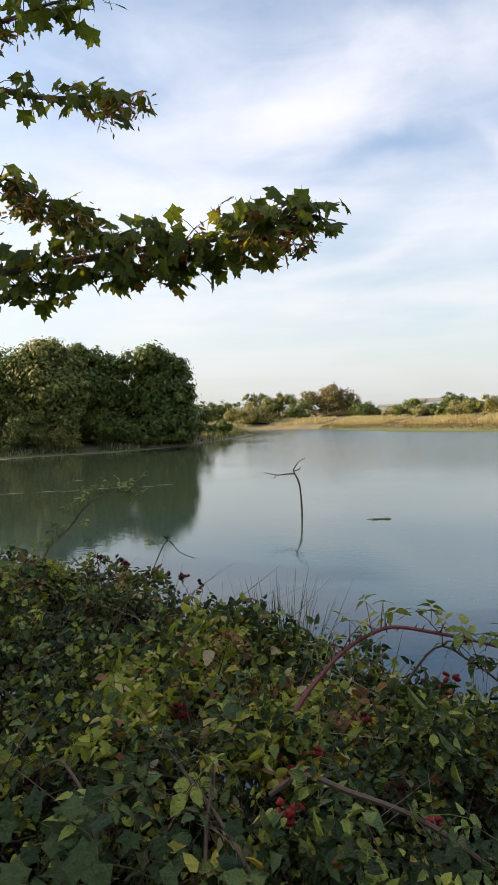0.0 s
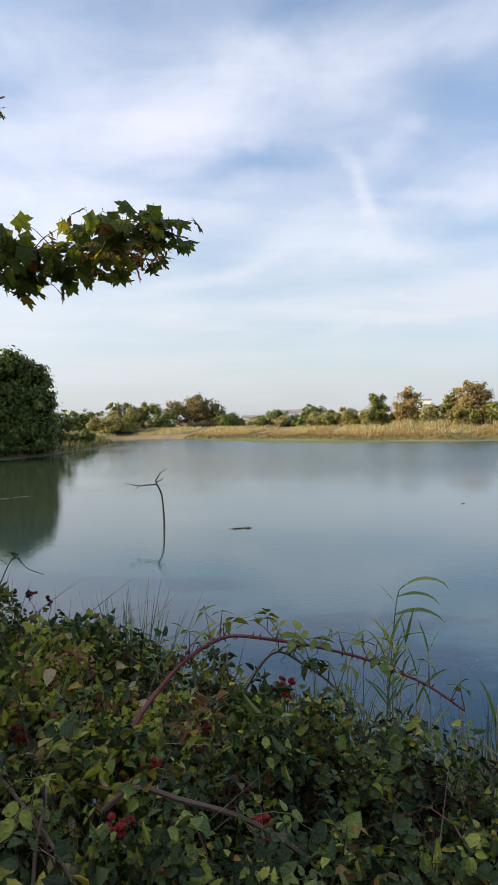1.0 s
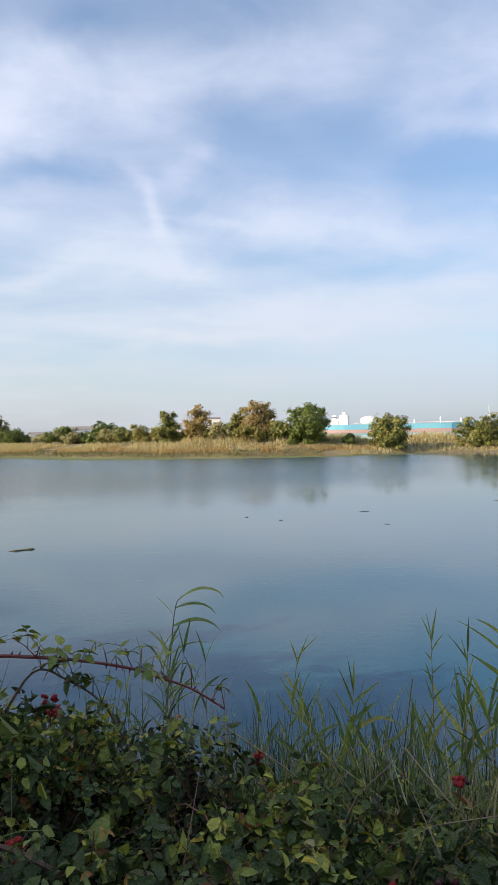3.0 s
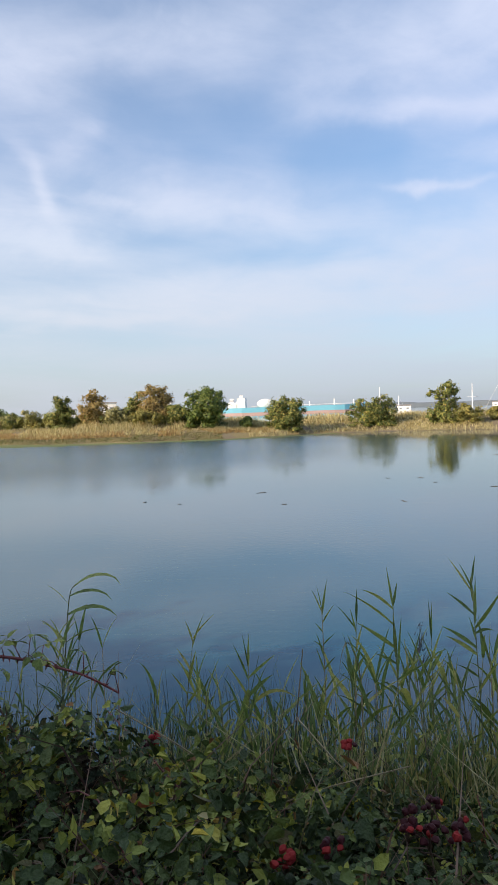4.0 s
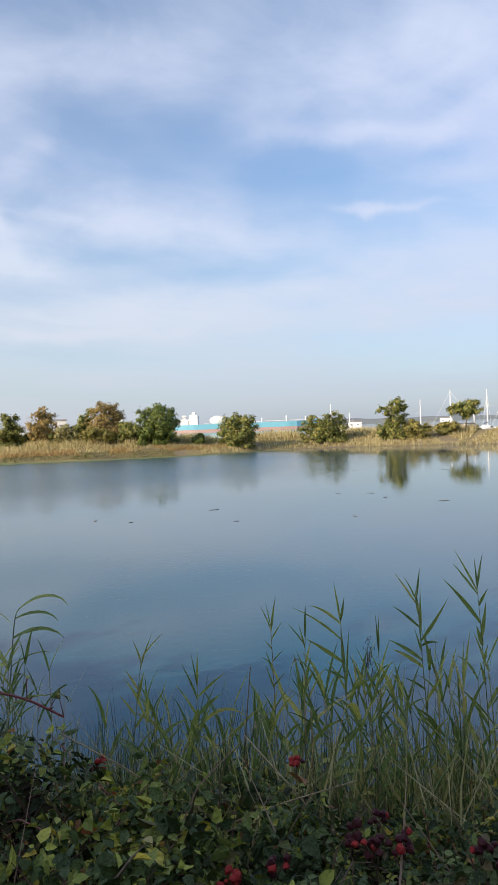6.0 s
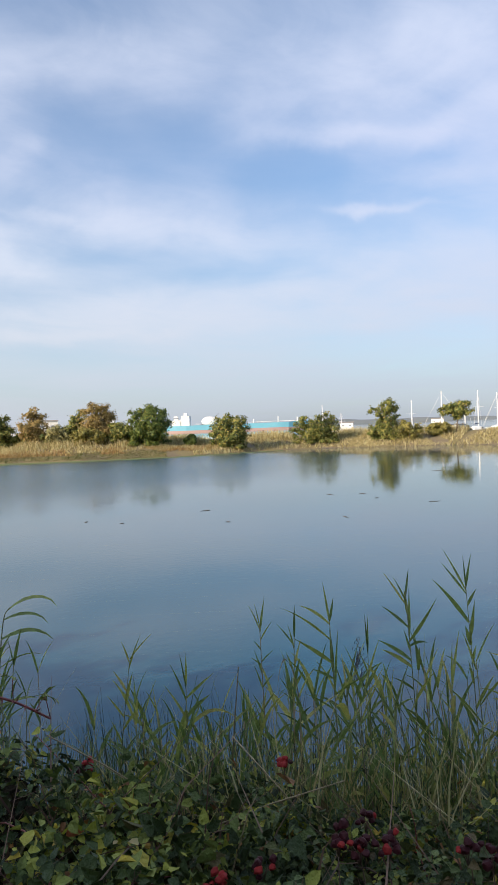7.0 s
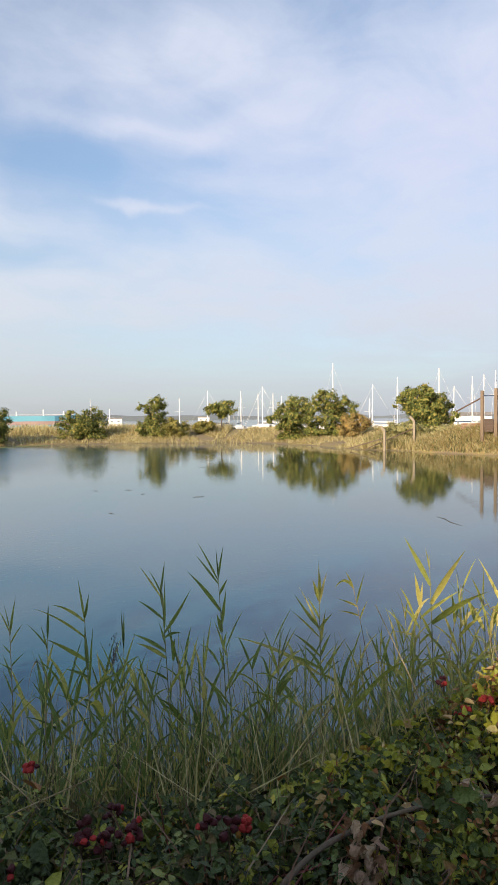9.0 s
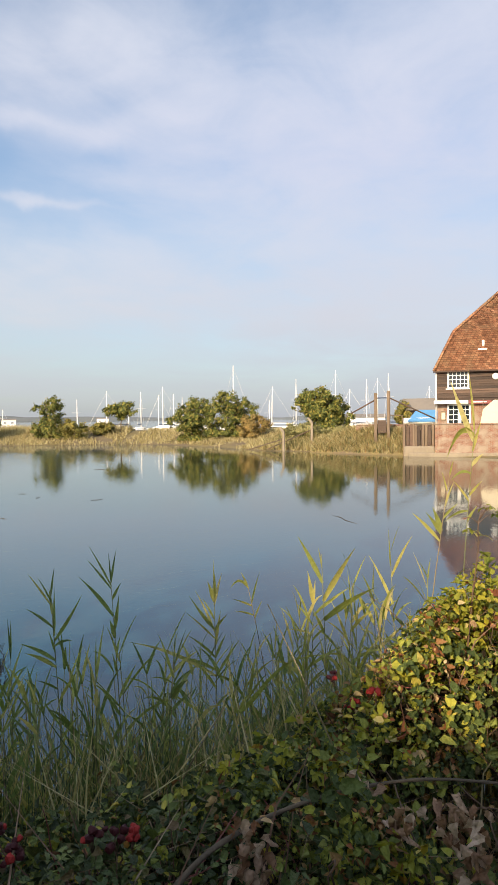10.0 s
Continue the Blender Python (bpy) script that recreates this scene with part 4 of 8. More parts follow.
shaped_tree("bank_tree", 62.66, 24.59, [(-1.13, 5.0, 0.33), (-1.52, 4.34, 0.5), (-0.15, 4.49, 0.61), (1.05, 4.09, 0.5), (1.76, 3.75, 0.39), (0.4, 3.55, 0.72), (-0.81, 3.56, 0.56), (-2.07, 3.57, 0.5), (1.48, 2.82, 0.56), (0.5, 2.28, 0.72), (-0.44, 1.24, 0.5), (0.93, 1.56, 0.67), (-2.1, 1.6, 0.6), (-2.3, 2.6, 0.55)],
            crown_green, 430, "tall rounded green bush with a tuft on top", 10000, 0.125, group=ROW)
shaped_tree("bank_tree", 60.28, 21.85, [(-0.67, 2.34, 0.42), (0.26, 2.54, 0.42), (1.04, 2.01, 0.42), (-0.15, 1.76, 0.53), (-1.04, 1.4, 0.37)],
            crown_gold, 431, "rust-brown bramble thicket by the water", 3500, 0.125, group=ROW)
shaped_tree("bank_tree", 59.17, 15.00, [(-0.24, 4.93, 0.4), (-1.19, 4.66, 0.45), (0.61, 4.72, 0.4), (-2.0, 4.18, 0.4), (1.41, 4.12, 0.45), (-0.47, 4.06, 0.71), (0.71, 3.84, 0.71), (-1.43, 3.58, 0.45), (2.11, 3.34, 0.4), (-2.48, 3.4, 0.25), (1.32, 3.06, 0.66), (0.0, 2.98, 0.66), (2.62, 2.66, 0.25), (-0.95, 2.74, 0.3), (0.94, 2.24, 0.61), (2.11, 2.23, 0.4)],
            crown_green, 432, "round-headed dark green tree near the quay", 13000, 0.125, group=ROW)
shaped_tree("bank_tree", 67.29, 40.35, [(-1.4, 3.66, 0.39), (-0.68, 3.91, 0.39), (0.1, 4.04, 0.32), (0.29, 3.71, 0.52), (0.87, 4.16, 0.39), (1.32, 3.44, 0.39), (-0.24, 3.39, 0.39), (0.73, 3.19, 0.32)], crown_green, 440, "small flat-topped tree on a bare stem", 3200, 0.14, True, group=ROW)

for i in range(16):
    r_ = random.Random(160 + i)
    s_ = i / 15
    x, y = 19.5 + 20.5 * s_ + r_.uniform(-0.5, 0.5), 94 - 32.5 * s_ + 4 * math.sin(s_ * 3.1) * -1 + r_.uniform(-0.8, 0.8)
    tree("scrub", x + 1.2, y + 1.2, 2.6 + 0.8 * r_.random(), r_.uniform(1.5, 2.1), r_.choice([crown_olive, crown_green, crown_dark, crown_grey]), 1600 + i, r_.choice(["low scrub filling the gap between bank trees", "tangled low scrub along the far bank", "dull green scrub behind the dry grass"]), 0.0, 2600, 0.12, category="bush", group="scrub between the bank trees", lobes=5)

# ---- boats, buildings and a ship beyond the bank ----
white_paint = mottled("white_paint", (0.66, 0.66, 0.64), (0.82, 0.82, 0.80), 3.0, 0.45, 0.05)
alloy = mottled("mast_alloy", (0.62, 0.63, 0.64), (0.80, 0.80, 0.80), 5.0, 0.35, 0.05)
navy = mottled("navy_paint", (0.03, 0.05, 0.10), (0.06, 0.09, 0.16), 2.0, 0.5, 0.05)
# the ship's two paints are greyed: distance haze put into their colours
teal = mottled("haze_tinted_turquoise_hull", (0.13, 0.38, 0.50), (0.18, 0.46, 0.57), 0.3, 0.5, 0.05)
boot_red = mottled("haze_tinted_red_boot", (0.36, 0.24, 0.22), (0.46, 0.32, 0.29), 0.4, 0.6, 0.05)
glass_dark, t_, b_ = material("window_glass", 0.06)
b_.inputs["Base Color"].default_value = (0.02, 0.028, 0.035, 1)
# far panes lightened to grey-blue, with the haze in their colour
glass_pale, t_, b_ = material("haze_tinted_far_window", 0.2)
b_.inputs["Base Color"].default_value = (0.22, 0.25, 0.28, 1)
concrete = mottled("concrete", (0.19, 0.16, 0.125), (0.34, 0.29, 0.22), 7.0, 0.9, 0.35)
timber = mottled("weathered_timber", (0.10, 0.072, 0.050), (0.26, 0.195, 0.145), 9.0, 0.85, 0.5, (1, 1, 0.15))
roof_grey = mottled("grey_sheet_roof", (0.17, 0.155, 0.14), (0.30, 0.27, 0.24), 1.5, 0.8, 0.2)


def hull_mesh(name, length, beam, depth, mat):
    """A boat's hull: pointed bow at +x, transom stern."""
    vs, fs, n = [], [], 9
    for i in range(n):
        s = i / (n - 1)
        w = beam / 2 * (1 - max(0.0, (s - 0.45) / 0.55) ** 2.0) * (0.78 + 0.22 * min(1, s * 3))
        x = (s - 0.5) * length
        sheer = depth * (0.92 + 0.18 * s * s)
        vs += [(x, -w, sheer), (x, -w * 0.86, depth * 0.35), (x, 0, -0.05 + 0.10 * s * s), (x, w * 0.86, depth * 0.35), (x, w, sheer)]
        if i:
            o = 5 * i
            fs += [(o - 5 + k, o + k, o + k + 1, o - 4 + k) for k in range(4)] + [(o - 1, o + 4, o, o - 5)]
    fs.append((0, 1, 2, 3, 4))
    return mesh_of(name, vs, fs, mat, False)


def yacht(x, y, mast, turn, length, hull_mat, seed, rake=0.0):
    r_ = random.Random(seed)
    ob = thing("sailing_yacht", (x, y, max(ground_z(x, y), -0.02)), "moored sailing yacht with a bare alloy mast" if hull_mat is white_paint else "dark-hulled sailing yacht with a bare mast", "boat", "yachts in the harbour", turn)
    depth = 0.12 * length
    under("hull", hull_mesh("hull", length, length * 0.3, depth, hull_mat), ob)
    cb = part("cabin", boxes((-0.16 * length, 0.2 * length, -0.09 * length, 0.09 * length, depth * 0.9, depth * 1.4), bevel=0.06 * depth), white_paint, ob)
    for k in (-1, 1):
        part("cabin_window", boxes((-0.1 * length, 0.12 * length, k * 0.091 * length - 0.01, k * 0.091 * length + 0.01, depth * 1.1, depth * 1.27)), glass_dark, cb)
    mx = 0.08 * length
    m = under("mast", tubes_mesh("mast", [([(mx, 0, depth), (mx - rake * mast * 0.5, 0, mast * 0.5), (mx - rake * mast, 0, mast)], [0.11, 0.10, 0.07])], alloy, 6), ob)
    under("spreader", tubes_mesh("spreader", [([(mx - rake * mast * 0.6, -0.9, mast * 0.62), (mx - rake * mast * 0.6, 0.9, mast * 0.62)], [0.03, 0.03])], alloy, 4), m)
    under("boom", tubes_mesh("boom", [([(mx, 0, depth * 1.9), (-0.4 * length, 0, depth * 1.8)], [0.10, 0.09])], r_.choice([navy, white_paint, white_paint]), 6), m)
    for e, p in (("forestay", (0.49 * length, 0, depth * 1.1)), ("backstay", (-0.48 * length, 0, depth))):
        under(e, tubes_mesh(e, [([p, (mx - rake * mast, 0, mast * 0.97)], [0.018, 0.018])], alloy, 3), m)
    return ob


# azimuth and distance of each mast, its height, the hull's turn and length
for i, (az, dist, h, tr, ln, rk) in enumerate([
        (48.2, 150, 6.9, 40, 8, 0), (49.84, 155, 5.0, 70, 7, 0), (55.5, 125, 6.3, 35, 7, -0.09), (58.13, 120, 7.5, 120, 8, 0.01), (60.6, 118, 7.3, 20, 8, 0.0), (62.3, 125, 7.0, 80, 7.5, 0), (62.75, 120, 8.2, 140, 8.5, 0), (63.46, 130, 7.4, 60, 7.5, 0.01), (64.0, 135, 6.9, 15, 7, 0),
        (68.6, 112, 11.4, 60, 10, 0.0), (71.4, 120, 5.8, 30, 7, 0.0), (71.85, 115, 8.0, 100, 8, 0.02), (73.55, 115, 9.2, 10, 9, 0), (77.15, 110, 10.2, 60, 9, 0.0), (78.25, 112, 7.3, 120, 8, 0.03), (79.48, 110, 8.7, 20, 8.5, 0.01), (80.62, 112, 9.0, 75, 8.5, 0.0), (81.15, 108, 9.4, 0, 9, 0.03), (59.5, 128, 5.6, 0, 7, 0), (66.0, 128, 6.2, 50, 7, 0), (84.7, 100, 7.0, 50, 8, 0)]):
    a = radians(az)
    yacht(dist * math.sin(a), dist * math.cos(a), h, tr, ln, navy if i % 5 == 3 else white_paint, 300 + i, rk)


def motor_boat(x, y, turn, length, label):
    ob = thing("motor_boat", (x, y, max(ground_z(x, y), -0.02)), label, "boat", "small boats ashore and afloat", turn)
    d = 0.16 * length
    under("hull", hull_mesh("hull", length, length * 0.36, d, white_paint), ob)
    c = part("cabin", boxes((-0.1 * length, 0.18 * length, -0.12 * length, 0.12 * length, d * 0.9, d * 1.6), bevel=0.06), white_paint, ob)
    part("cabin_window", boxes((-0.05 * length, 0.184 * length, -0.123 * length, 0.123 * length, d * 1.2, d * 1.45)), glass_dark, c)
    return ob


for i, (az, dist, tr, ln) in enumerate([(49.2, 112, 20, 6), (50.6, 120, 160, 6.5), (56.6, 104, 10, 6), (60.4, 100, 70, 5.5), (62.6, 98, 20, 7), (65.4, 104, 150, 6), (72.6, 96, 30, 6), (79.0, 94, 15, 7), (64.2, 110, 0, 6)]):
    motor_boat(dist * math.sin(radians(az)), dist * math.cos(radians(az)), tr, ln, "small white motor boat with a cabin")

# the turquoise tanker, half a kilometre off
ship = thing("tanker_ship", (500 * math.sin(radians(41)), 500 * math.cos(radians(41)), 0), "turquoise tanker with white superstructure moored across the harbour", "ship", turn=-41)
sv, sf = [], []
for i in range(15):
    s = i / 14
    w = 8 * min(1, (1 - s) * 6 + 0.05) * min(1, 0.75 + s * 2)
    x = -52 + 104 * s
    z = 5.4 + 1.2 * max(0, s - 0.85) / 0.15
    sv += [(x, -w, -1), (x, -w, 1.8), (x, -w, z), (x, w, z), (x, w, 1.8), (x, w, -1)]
    if i:
        o = 6 * i
        sf += [(o - 6 + k, o + k, o + k + 1, o - 5 + k) for k in range(1, 4)]
sf += [(1, 2, 3, 4)]
under("hull", mesh_of("hull", sv, sf, teal), ship, "turquoise hull plating")
under("boot_topping", mesh_of("boot_topping", [(x, y * 0.995, min(z, 1.8)) for x, y, z in sv], [(6 * i - 6, 6 * i, 6 * i + 1, 6 * i - 5) for i in range(1, 15)] + [(6 * i - 2, 6 * i + 4, 6 * i + 5, 6 * i - 1) for i in range(1, 15)], boot_red), ship, "red band at the waterline, dulled by haze in its colour")
deck = part("superstructure", boxes((-47.5, -41.5, -6, 6, 5.3, 9.4), (-40.5, -34.5, -7, 7, 5.3, 12.4), (-41.5, -40.5, -5, 5, 5.3, 10), (-39, -36.5, -2, 2, 12.3, 14.6), bevel=0.15), white_paint, ship)
part("funnel", boxes((-46.3, -43.3, -2, 2, 9.3, 12.4), bevel=0.4), white_paint, deck)
part("funnel_band", boxes((-46.34, -43.26, -2.04, 2.04, 10.4, 11.2), bevel=0.1), navy, deck)
bm = bmesh.new()
bmesh.ops.create_uvsphere(bm, u_segments=16, v_segments=10, radius=1)
bmesh.ops.transform(bm, matrix=pose(-20, 0, 8.0) @ Matrix.Diagonal((6.5, 5, 3.6, 1)), verts=bm.verts)
part("cargo_tank", bm, white_paint, ship, smooth=True)
for x, h in ((-26, 8), (-8, 9), (12, 8.6), (30, 10), (44, 9)):
    under("deck_mast", tubes_mesh("deck_mast", [([(x, 0, 5), (x, 0, h)], [0.5, 0.4])], white_paint, 6), ship)
part("deck_rail", boxes((-30, 50, -7.5, -7.3, 6.2, 6.45)), white_paint, ship)


def warehouse(az, dist, w, d, z0, z1, mat, label, turn=None, storeys=2):
    a = radians(az)
    ob = thing("far_building", (dist * math.sin(a), dist * math.cos(a), 0.0), label, "building", "buildings beyond the far bank", -az if turn is None else turn)
    part("wall", boxes((-w / 2, w / 2, -d / 2, d / 2, z0, z1)), mat, ob)
    bm = bmesh.new()
    vs = [bm.verts.new(p) for p in ((-w / 2 - .3, -d / 2 - .3, z1), (w / 2 + .3, -d / 2 - .3, z1), (w / 2 + .3, d / 2 + .3, z1), (-w / 2 - .3, d / 2 + .3, z1), (-w / 2 - .3, 0, z1 + d * 0.12), (w / 2 + .3, 0, z1 + d * 0.12))]
    for f in ((0, 1, 5, 4), (2, 3, 4, 5), (1, 2, 5), (3, 0, 4), (3, 2, 1, 0)):
        bm.faces.new([vs[i] for i in f])
    part("roof", bm, roof_grey, ob)
    nwin = max(2, int(w / 4))
    for s in range(storeys):
        for k in range(nwin):
            x = -w / 2 + (k + 0.5) * w / nwin
            z = z0 + (z1 - z0) * (s + 0.45) / storeys
            part("window", boxes((x - 0.7, x + 0.7, -d / 2 - 0.03, -d / 2 + 0.1, z - 0.45, z + 0.5)), glass_pale, ob)
    return ob


warehouse(11.4, 260, 5, 6, 0, 2.9, white_paint, "pale low building far beyond the trees", storeys=1)
warehouse(14.8, 240, 9, 8, 0, 4.2, white_paint, "white building half hidden behind trees")
warehouse(22.8, 280, 3, 4, 0, 5.6, white_paint, "white building with a low roof behind scrub")
warehouse(25.5, 280, 8, 4, 0, 7.9, white_paint, "long white building behind the golden tree")
warehouse(30.4, 280, 4, 4, 0, 8.0, white_paint, "white building behind the yellowing tree")
warehouse(50.1, 420, 8, 6, 0, 3.0, white_paint, "small white harbour building across the water", storeys=1)
warehouse(57.4, 600, 10, 8, 0, 3.6, white_paint, "white harbour building across the water", storeys=1)
warehouse(79.3, 150, 8, 6, 0, 2.7, white_paint, "low white boat shed behind the reeds", storeys=1)

# a pontoon with its railing beyond the bank
pontoon = thing("pontoon", (0, 0, 0), "long grey floating pontoon beyond the bank", "pontoon")
part("deck", boxes((-40, 40, -1.2, 1.2, 0.15, 0.7), bevel=0.05), concrete, pontoon)
for k in range(11):
    under("pile", tubes_mesh("pile", [([(-38 + 7.6 * k, 1.3, -1), (-38 + 7.6 * k, 1.3, 1.9)], [0.14, 0.14])], timber, 6), pontoon)
pontoon.matrix_basis = pose(128 * math.sin(radians(56)), 128 * math.cos(radians(56)), 0, 0, 0, -62)

# ---- the old mill on its quay ----
brick, t_, b_ = material("old_red_brick", 0.9)
p_ = place(t_)
rot_ = t_.nodes.new("ShaderNodeMapping")
rot_.inputs["Rotation"].default_value = (radians(90), 0, 0)
t_.links.new(p_, rot_.inputs["Vector"])
bk_ = t_.nodes.new("ShaderNodeTexBrick")
t_.links.new(rot_.outputs[0], bk_.inputs["Vector"])
for k_, v_ in (("Scale", 1.0), ("Mortar Size", 0.009), ("Brick Width", 0.225), ("Row Height", 0.075), ("Bias", 0.1)):
    bk_.inputs[k_].default_value = v_
bk_.inputs["Color1"].default_value, bk_.inputs["Color2"].default_value, bk_.inputs["Mortar"].default_value = (0.17, 0.068, 0.046, 1), (0.26, 0.125, 0.085, 1), (0.28, 0.235, 0.19, 1)
pat_ = ramp(t_, fbm(t_, p_, 1.1, 5.0, 0.6), [(0.47, 0.0), (0.58, 0.85)])
t_.links.new(mixc(t_, pat_, bk_.outputs["Color"], mixc(t_, fbm(t_, p_, 2.3, 3.0), (0.21, 0.155, 0.115), (0.40, 0.345, 0.28))), b_.inputs["Base Color"])
bump(t_, b_, bk_.outputs["Fac"], 0.4, 0.01)
tile, t_, b_ = material("clay_roof_tile", 0.85)
p_ = place(t_)
sp_ = t_.nodes.new("ShaderNodeSeparateXYZ")
t_.links.new(p_, sp_.inputs[0])
cb_ = t_.nodes.new("ShaderNodeCombineXYZ")
t_.links.new(maths(t_, "ADD", sp_.outputs["X"], sp_.outputs["Y"]), cb_.inputs[0])
t_.links.new(sp_.outputs["Z"], cb_.inputs[1])
course_ = t_.nodes.new("ShaderNodeTexBrick")
t_.links.new(cb_.outputs[0], course_.inputs["Vector"])
for k_, v_ in (("Scale", 1.0), ("Mortar Size", 0.018), ("Mortar Smooth", 0.4), ("Brick Width", 0.24), ("Row Height", 0.155), ("Bias", 0.0)):
    course_.inputs[k_].default_value = v_
course_.inputs["Color1"].default_value, course_.inputs["Color2"].default_value, course_.inputs["Mortar"].default_value = (0.62, 0.60, 0.58, 1), (1.25, 1.2, 1.15, 1), (0.42, 0.40, 0.40, 1)
patch_ = fbm(t_, p_, 2.6, 4.0, 0.7)
moss_ = ramp(t_, fbm(t_, p_, 0.55, 5.0, 0.6), [(0.50, 0.0), (0.70, 0.8)])
clay_ = ramp(t_, patch_, [(0.3, (0.22, 0.095, 0.055)), (0.5, (0.38, 0.18, 0.10)), (0.7, (0.53, 0.32, 0.20))])
t_.links.new(mixc(t_, 1.0, mixc(t_, moss_, clay_, (0.36, 0.26, 0.15)), course_.outputs["Color"], "MULTIPLY"), b_.inputs["Base Color"])
bump(t_, b_, maths(t_, "SUBTRACT", patch_, course_.outputs["Fac"]), 0.6, 0.04)
board_mat = mottled("tarred_weatherboard", (0.016, 0.010, 0.008), (0.130, 0.080, 0.058), 5.0, 0.7, 0.4, (0.25, 1, 3))
t_ = board_mat.node_tree
b_ = t_.nodes["Principled BSDF"]
was_ = b_.inputs["Base Color"].links[0].from_socket
each_ = ramp(t_, t_.nodes.new("ShaderNodeObjectInfo").outputs["Random"], [(0.0, 0.55), (0.6, 1.1), (1.0, 1.9)])
t_.links.new(mixc(t_, 1.0, was_, each_, "MULTIPLY"), b_.inputs["Base Color"])
cream = mottled("cream_canvas", (0.60, 0.52, 0.38), (0.74, 0.66, 0.50), 4.0, 0.8, 0.1)
maroon = mottled("maroon_paint", (0.16, 0.035, 0.035), (0.25, 0.06, 0.055), 5.0, 0.6, 0.1)
blue_cover = mottled("blue_tarpaulin", (0.04, 0.20, 0.50), (0.08, 0.30, 0.60), 3.0, 0.55, 0.3)

mill = thing("mill_house", (48.6, 4.05, 0), "old mill with dark weatherboards, brick base and red clay-tiled roof", "house", turn=-90)
W, DP, FL, EV = 15.0, 9.5, 1.7, 5.80


def wall_with_holes(w, z0, z1, thick, holes):
    """A front wall along x with rectangular openings through it: x0, x1, z0, z1 each."""
    bm = bmesh.new()
    xs = sorted({0.0, w, *[h[0] for h in holes], *[h[1] for h in holes]})
    zs = sorted({z0, z1, *[h[2] for h in holes], *[h[3] for h in holes]})
    for a, b in zip(xs, xs[1:]):
        for c, d in zip(zs, zs[1:]):
            cx, cz = (a + b) / 2, (c + d) / 2
            if not any(h[0] < cx < h[1] and h[2] < cz < h[3] for h in holes):
                box(bm, a, b, 0, thick, c, d)
    bmesh.ops.remove_doubles(bm, verts=bm.verts, dist=1e-4)
    return bm


win_hole = [(0.72, 2.02, 4.54, 5.68), (5.6, 6.9, 4.54, 5.68), (9.6, 10.9, 4.54, 5.68)]
door_hole = [(0.72, 2.12, FL, 3.48), (6.2, 7.4, FL, 3.6), (10.0, 11.4, 2.4, 3.5)]
part("wall", wall_with_holes(W, 0.5, 3.62, 0.35, door_hole), brick, mill, "red brick ground-floor wall")
front_up = part("wall", wall_with_holes(W, 3.62, EV, 0.25, win_hole), board_mat, mill, "tarred boarded upper wall")
part("wall", boxes((0, 0.3, 0.353, DP, 0.5, 3.62)), brick, mill, "red brick end wall")
part("wall", boxes((0.01, 0.25, 0.253, DP, 3.623, EV)), board_mat, mill, "boarded upper end wall")
part("wall", boxes((0.3, W, DP - 0.3, DP, 0.5, EV)), board_mat, mill)
part("wall", boxes((W - 0.3, W, 0.353, DP - 0.303, 0.5, EV - 0.003)), board_mat, mill)
# the boards, lapped, broken at the windows
z = 3.88
while z < EV - 0.1:
    spans, cut = [], 0.0
    for a, b, c, d in win_hole:
        if c - 0.16 < z < d + 0.02:
            spans.append((cut, a - 0.07))
            cut = b + 0.07
    spans.append((cut, W))
    for a, b in spans:
        bm = bmesh.new()
        vs = [bm.verts.new(p) for p in ((a - (0.03 if a == 0 else 0), -0.065, z), (b, -0.065, z), (b, -0.012, z + 0.17), (a - (0.03 if a == 0 else 0), -0.012, z + 0.17), (a, 0.0, z), (b, 0.0, z), (b, 0.0, z + 0.17), (a, 0.0, z + 0.17))]
        for f in ((0, 1, 2, 3), (4, 7, 6, 5), (0, 4, 5, 1), (3, 2, 6, 7), (0, 3, 7, 4), (1, 5, 6, 2)):
            bm.faces.new([vs[i] for i in f])
        part("weatherboard", bm, board_mat, front_up)
    z += 0.155


def glazed(name, x0, x1, z0, z1, cols, rows, parent, sill=True):
    """A white window with glazing bars, each pane its own piece."""
    w = part(name, boxes((x0 - 0.06, x0 + 0.05, -0.05, 0.08, z0, z1), (x1 - 0.05, x1 + 0.06, -0.05, 0.08, z0, z1), (x0 + 0.05, x1 - 0.05, -0.05, 0.08, z1 - 0.07, z1 + 0.05), (x0 + 0.05, x1 - 0.05, -0.05, 0.08, z0 - 0.02, z0 + 0.07)), white_paint, parent, "white painted surround")
    for k in range(1, cols):
        part("glazing_bar", boxes((x0 + (x1 - x0) * k / cols - 0.022, x0 + (x1 - x0) * k / cols + 0.022, -0.02, 0.06, z0 + 0.07, z1 - 0.07)), white_paint, w)
    for k in range(1, rows):
        part("glazing_bar", boxes((x0 + 0.05, x1 - 0.05, -0.018, 0.058, z0 + (z1 - z0) * k / rows - 0.02, z0 + (z1 - z0) * k / rows + 0.02)), white_paint, w)
    if sill:
        part("sill", boxes((x0 - 0.14, x1 + 0.14, -0.14, 0.08, z0 - 0.10, z0 - 0.023), bevel=0.01), white_paint, w)
    for i in range(cols):
        for j in range(rows):
            a, b = x0 + (x1 - x0) * i / cols, x0 + (x1 - x0) * (i + 1) / cols
            c, d = z0 + (z1 - z0) * j / rows, z0 + (z1 - z0) * (j + 1) / rows
            part("pane", boxes((a + 0.02, b - 0.02, 0.02, 0.035, c + 0.02, d - 0.02)), glass_dark, w)
    return w


for h in win_hole:
    glazed("window", *h, 5, 4, mill)
glazed("french_door", 0.72, 1.40, FL, 3.42, 2, 5, mill, False)
glazed("french_door", 1.52, 2.12, FL, 3.42, 2, 5, mill, False)
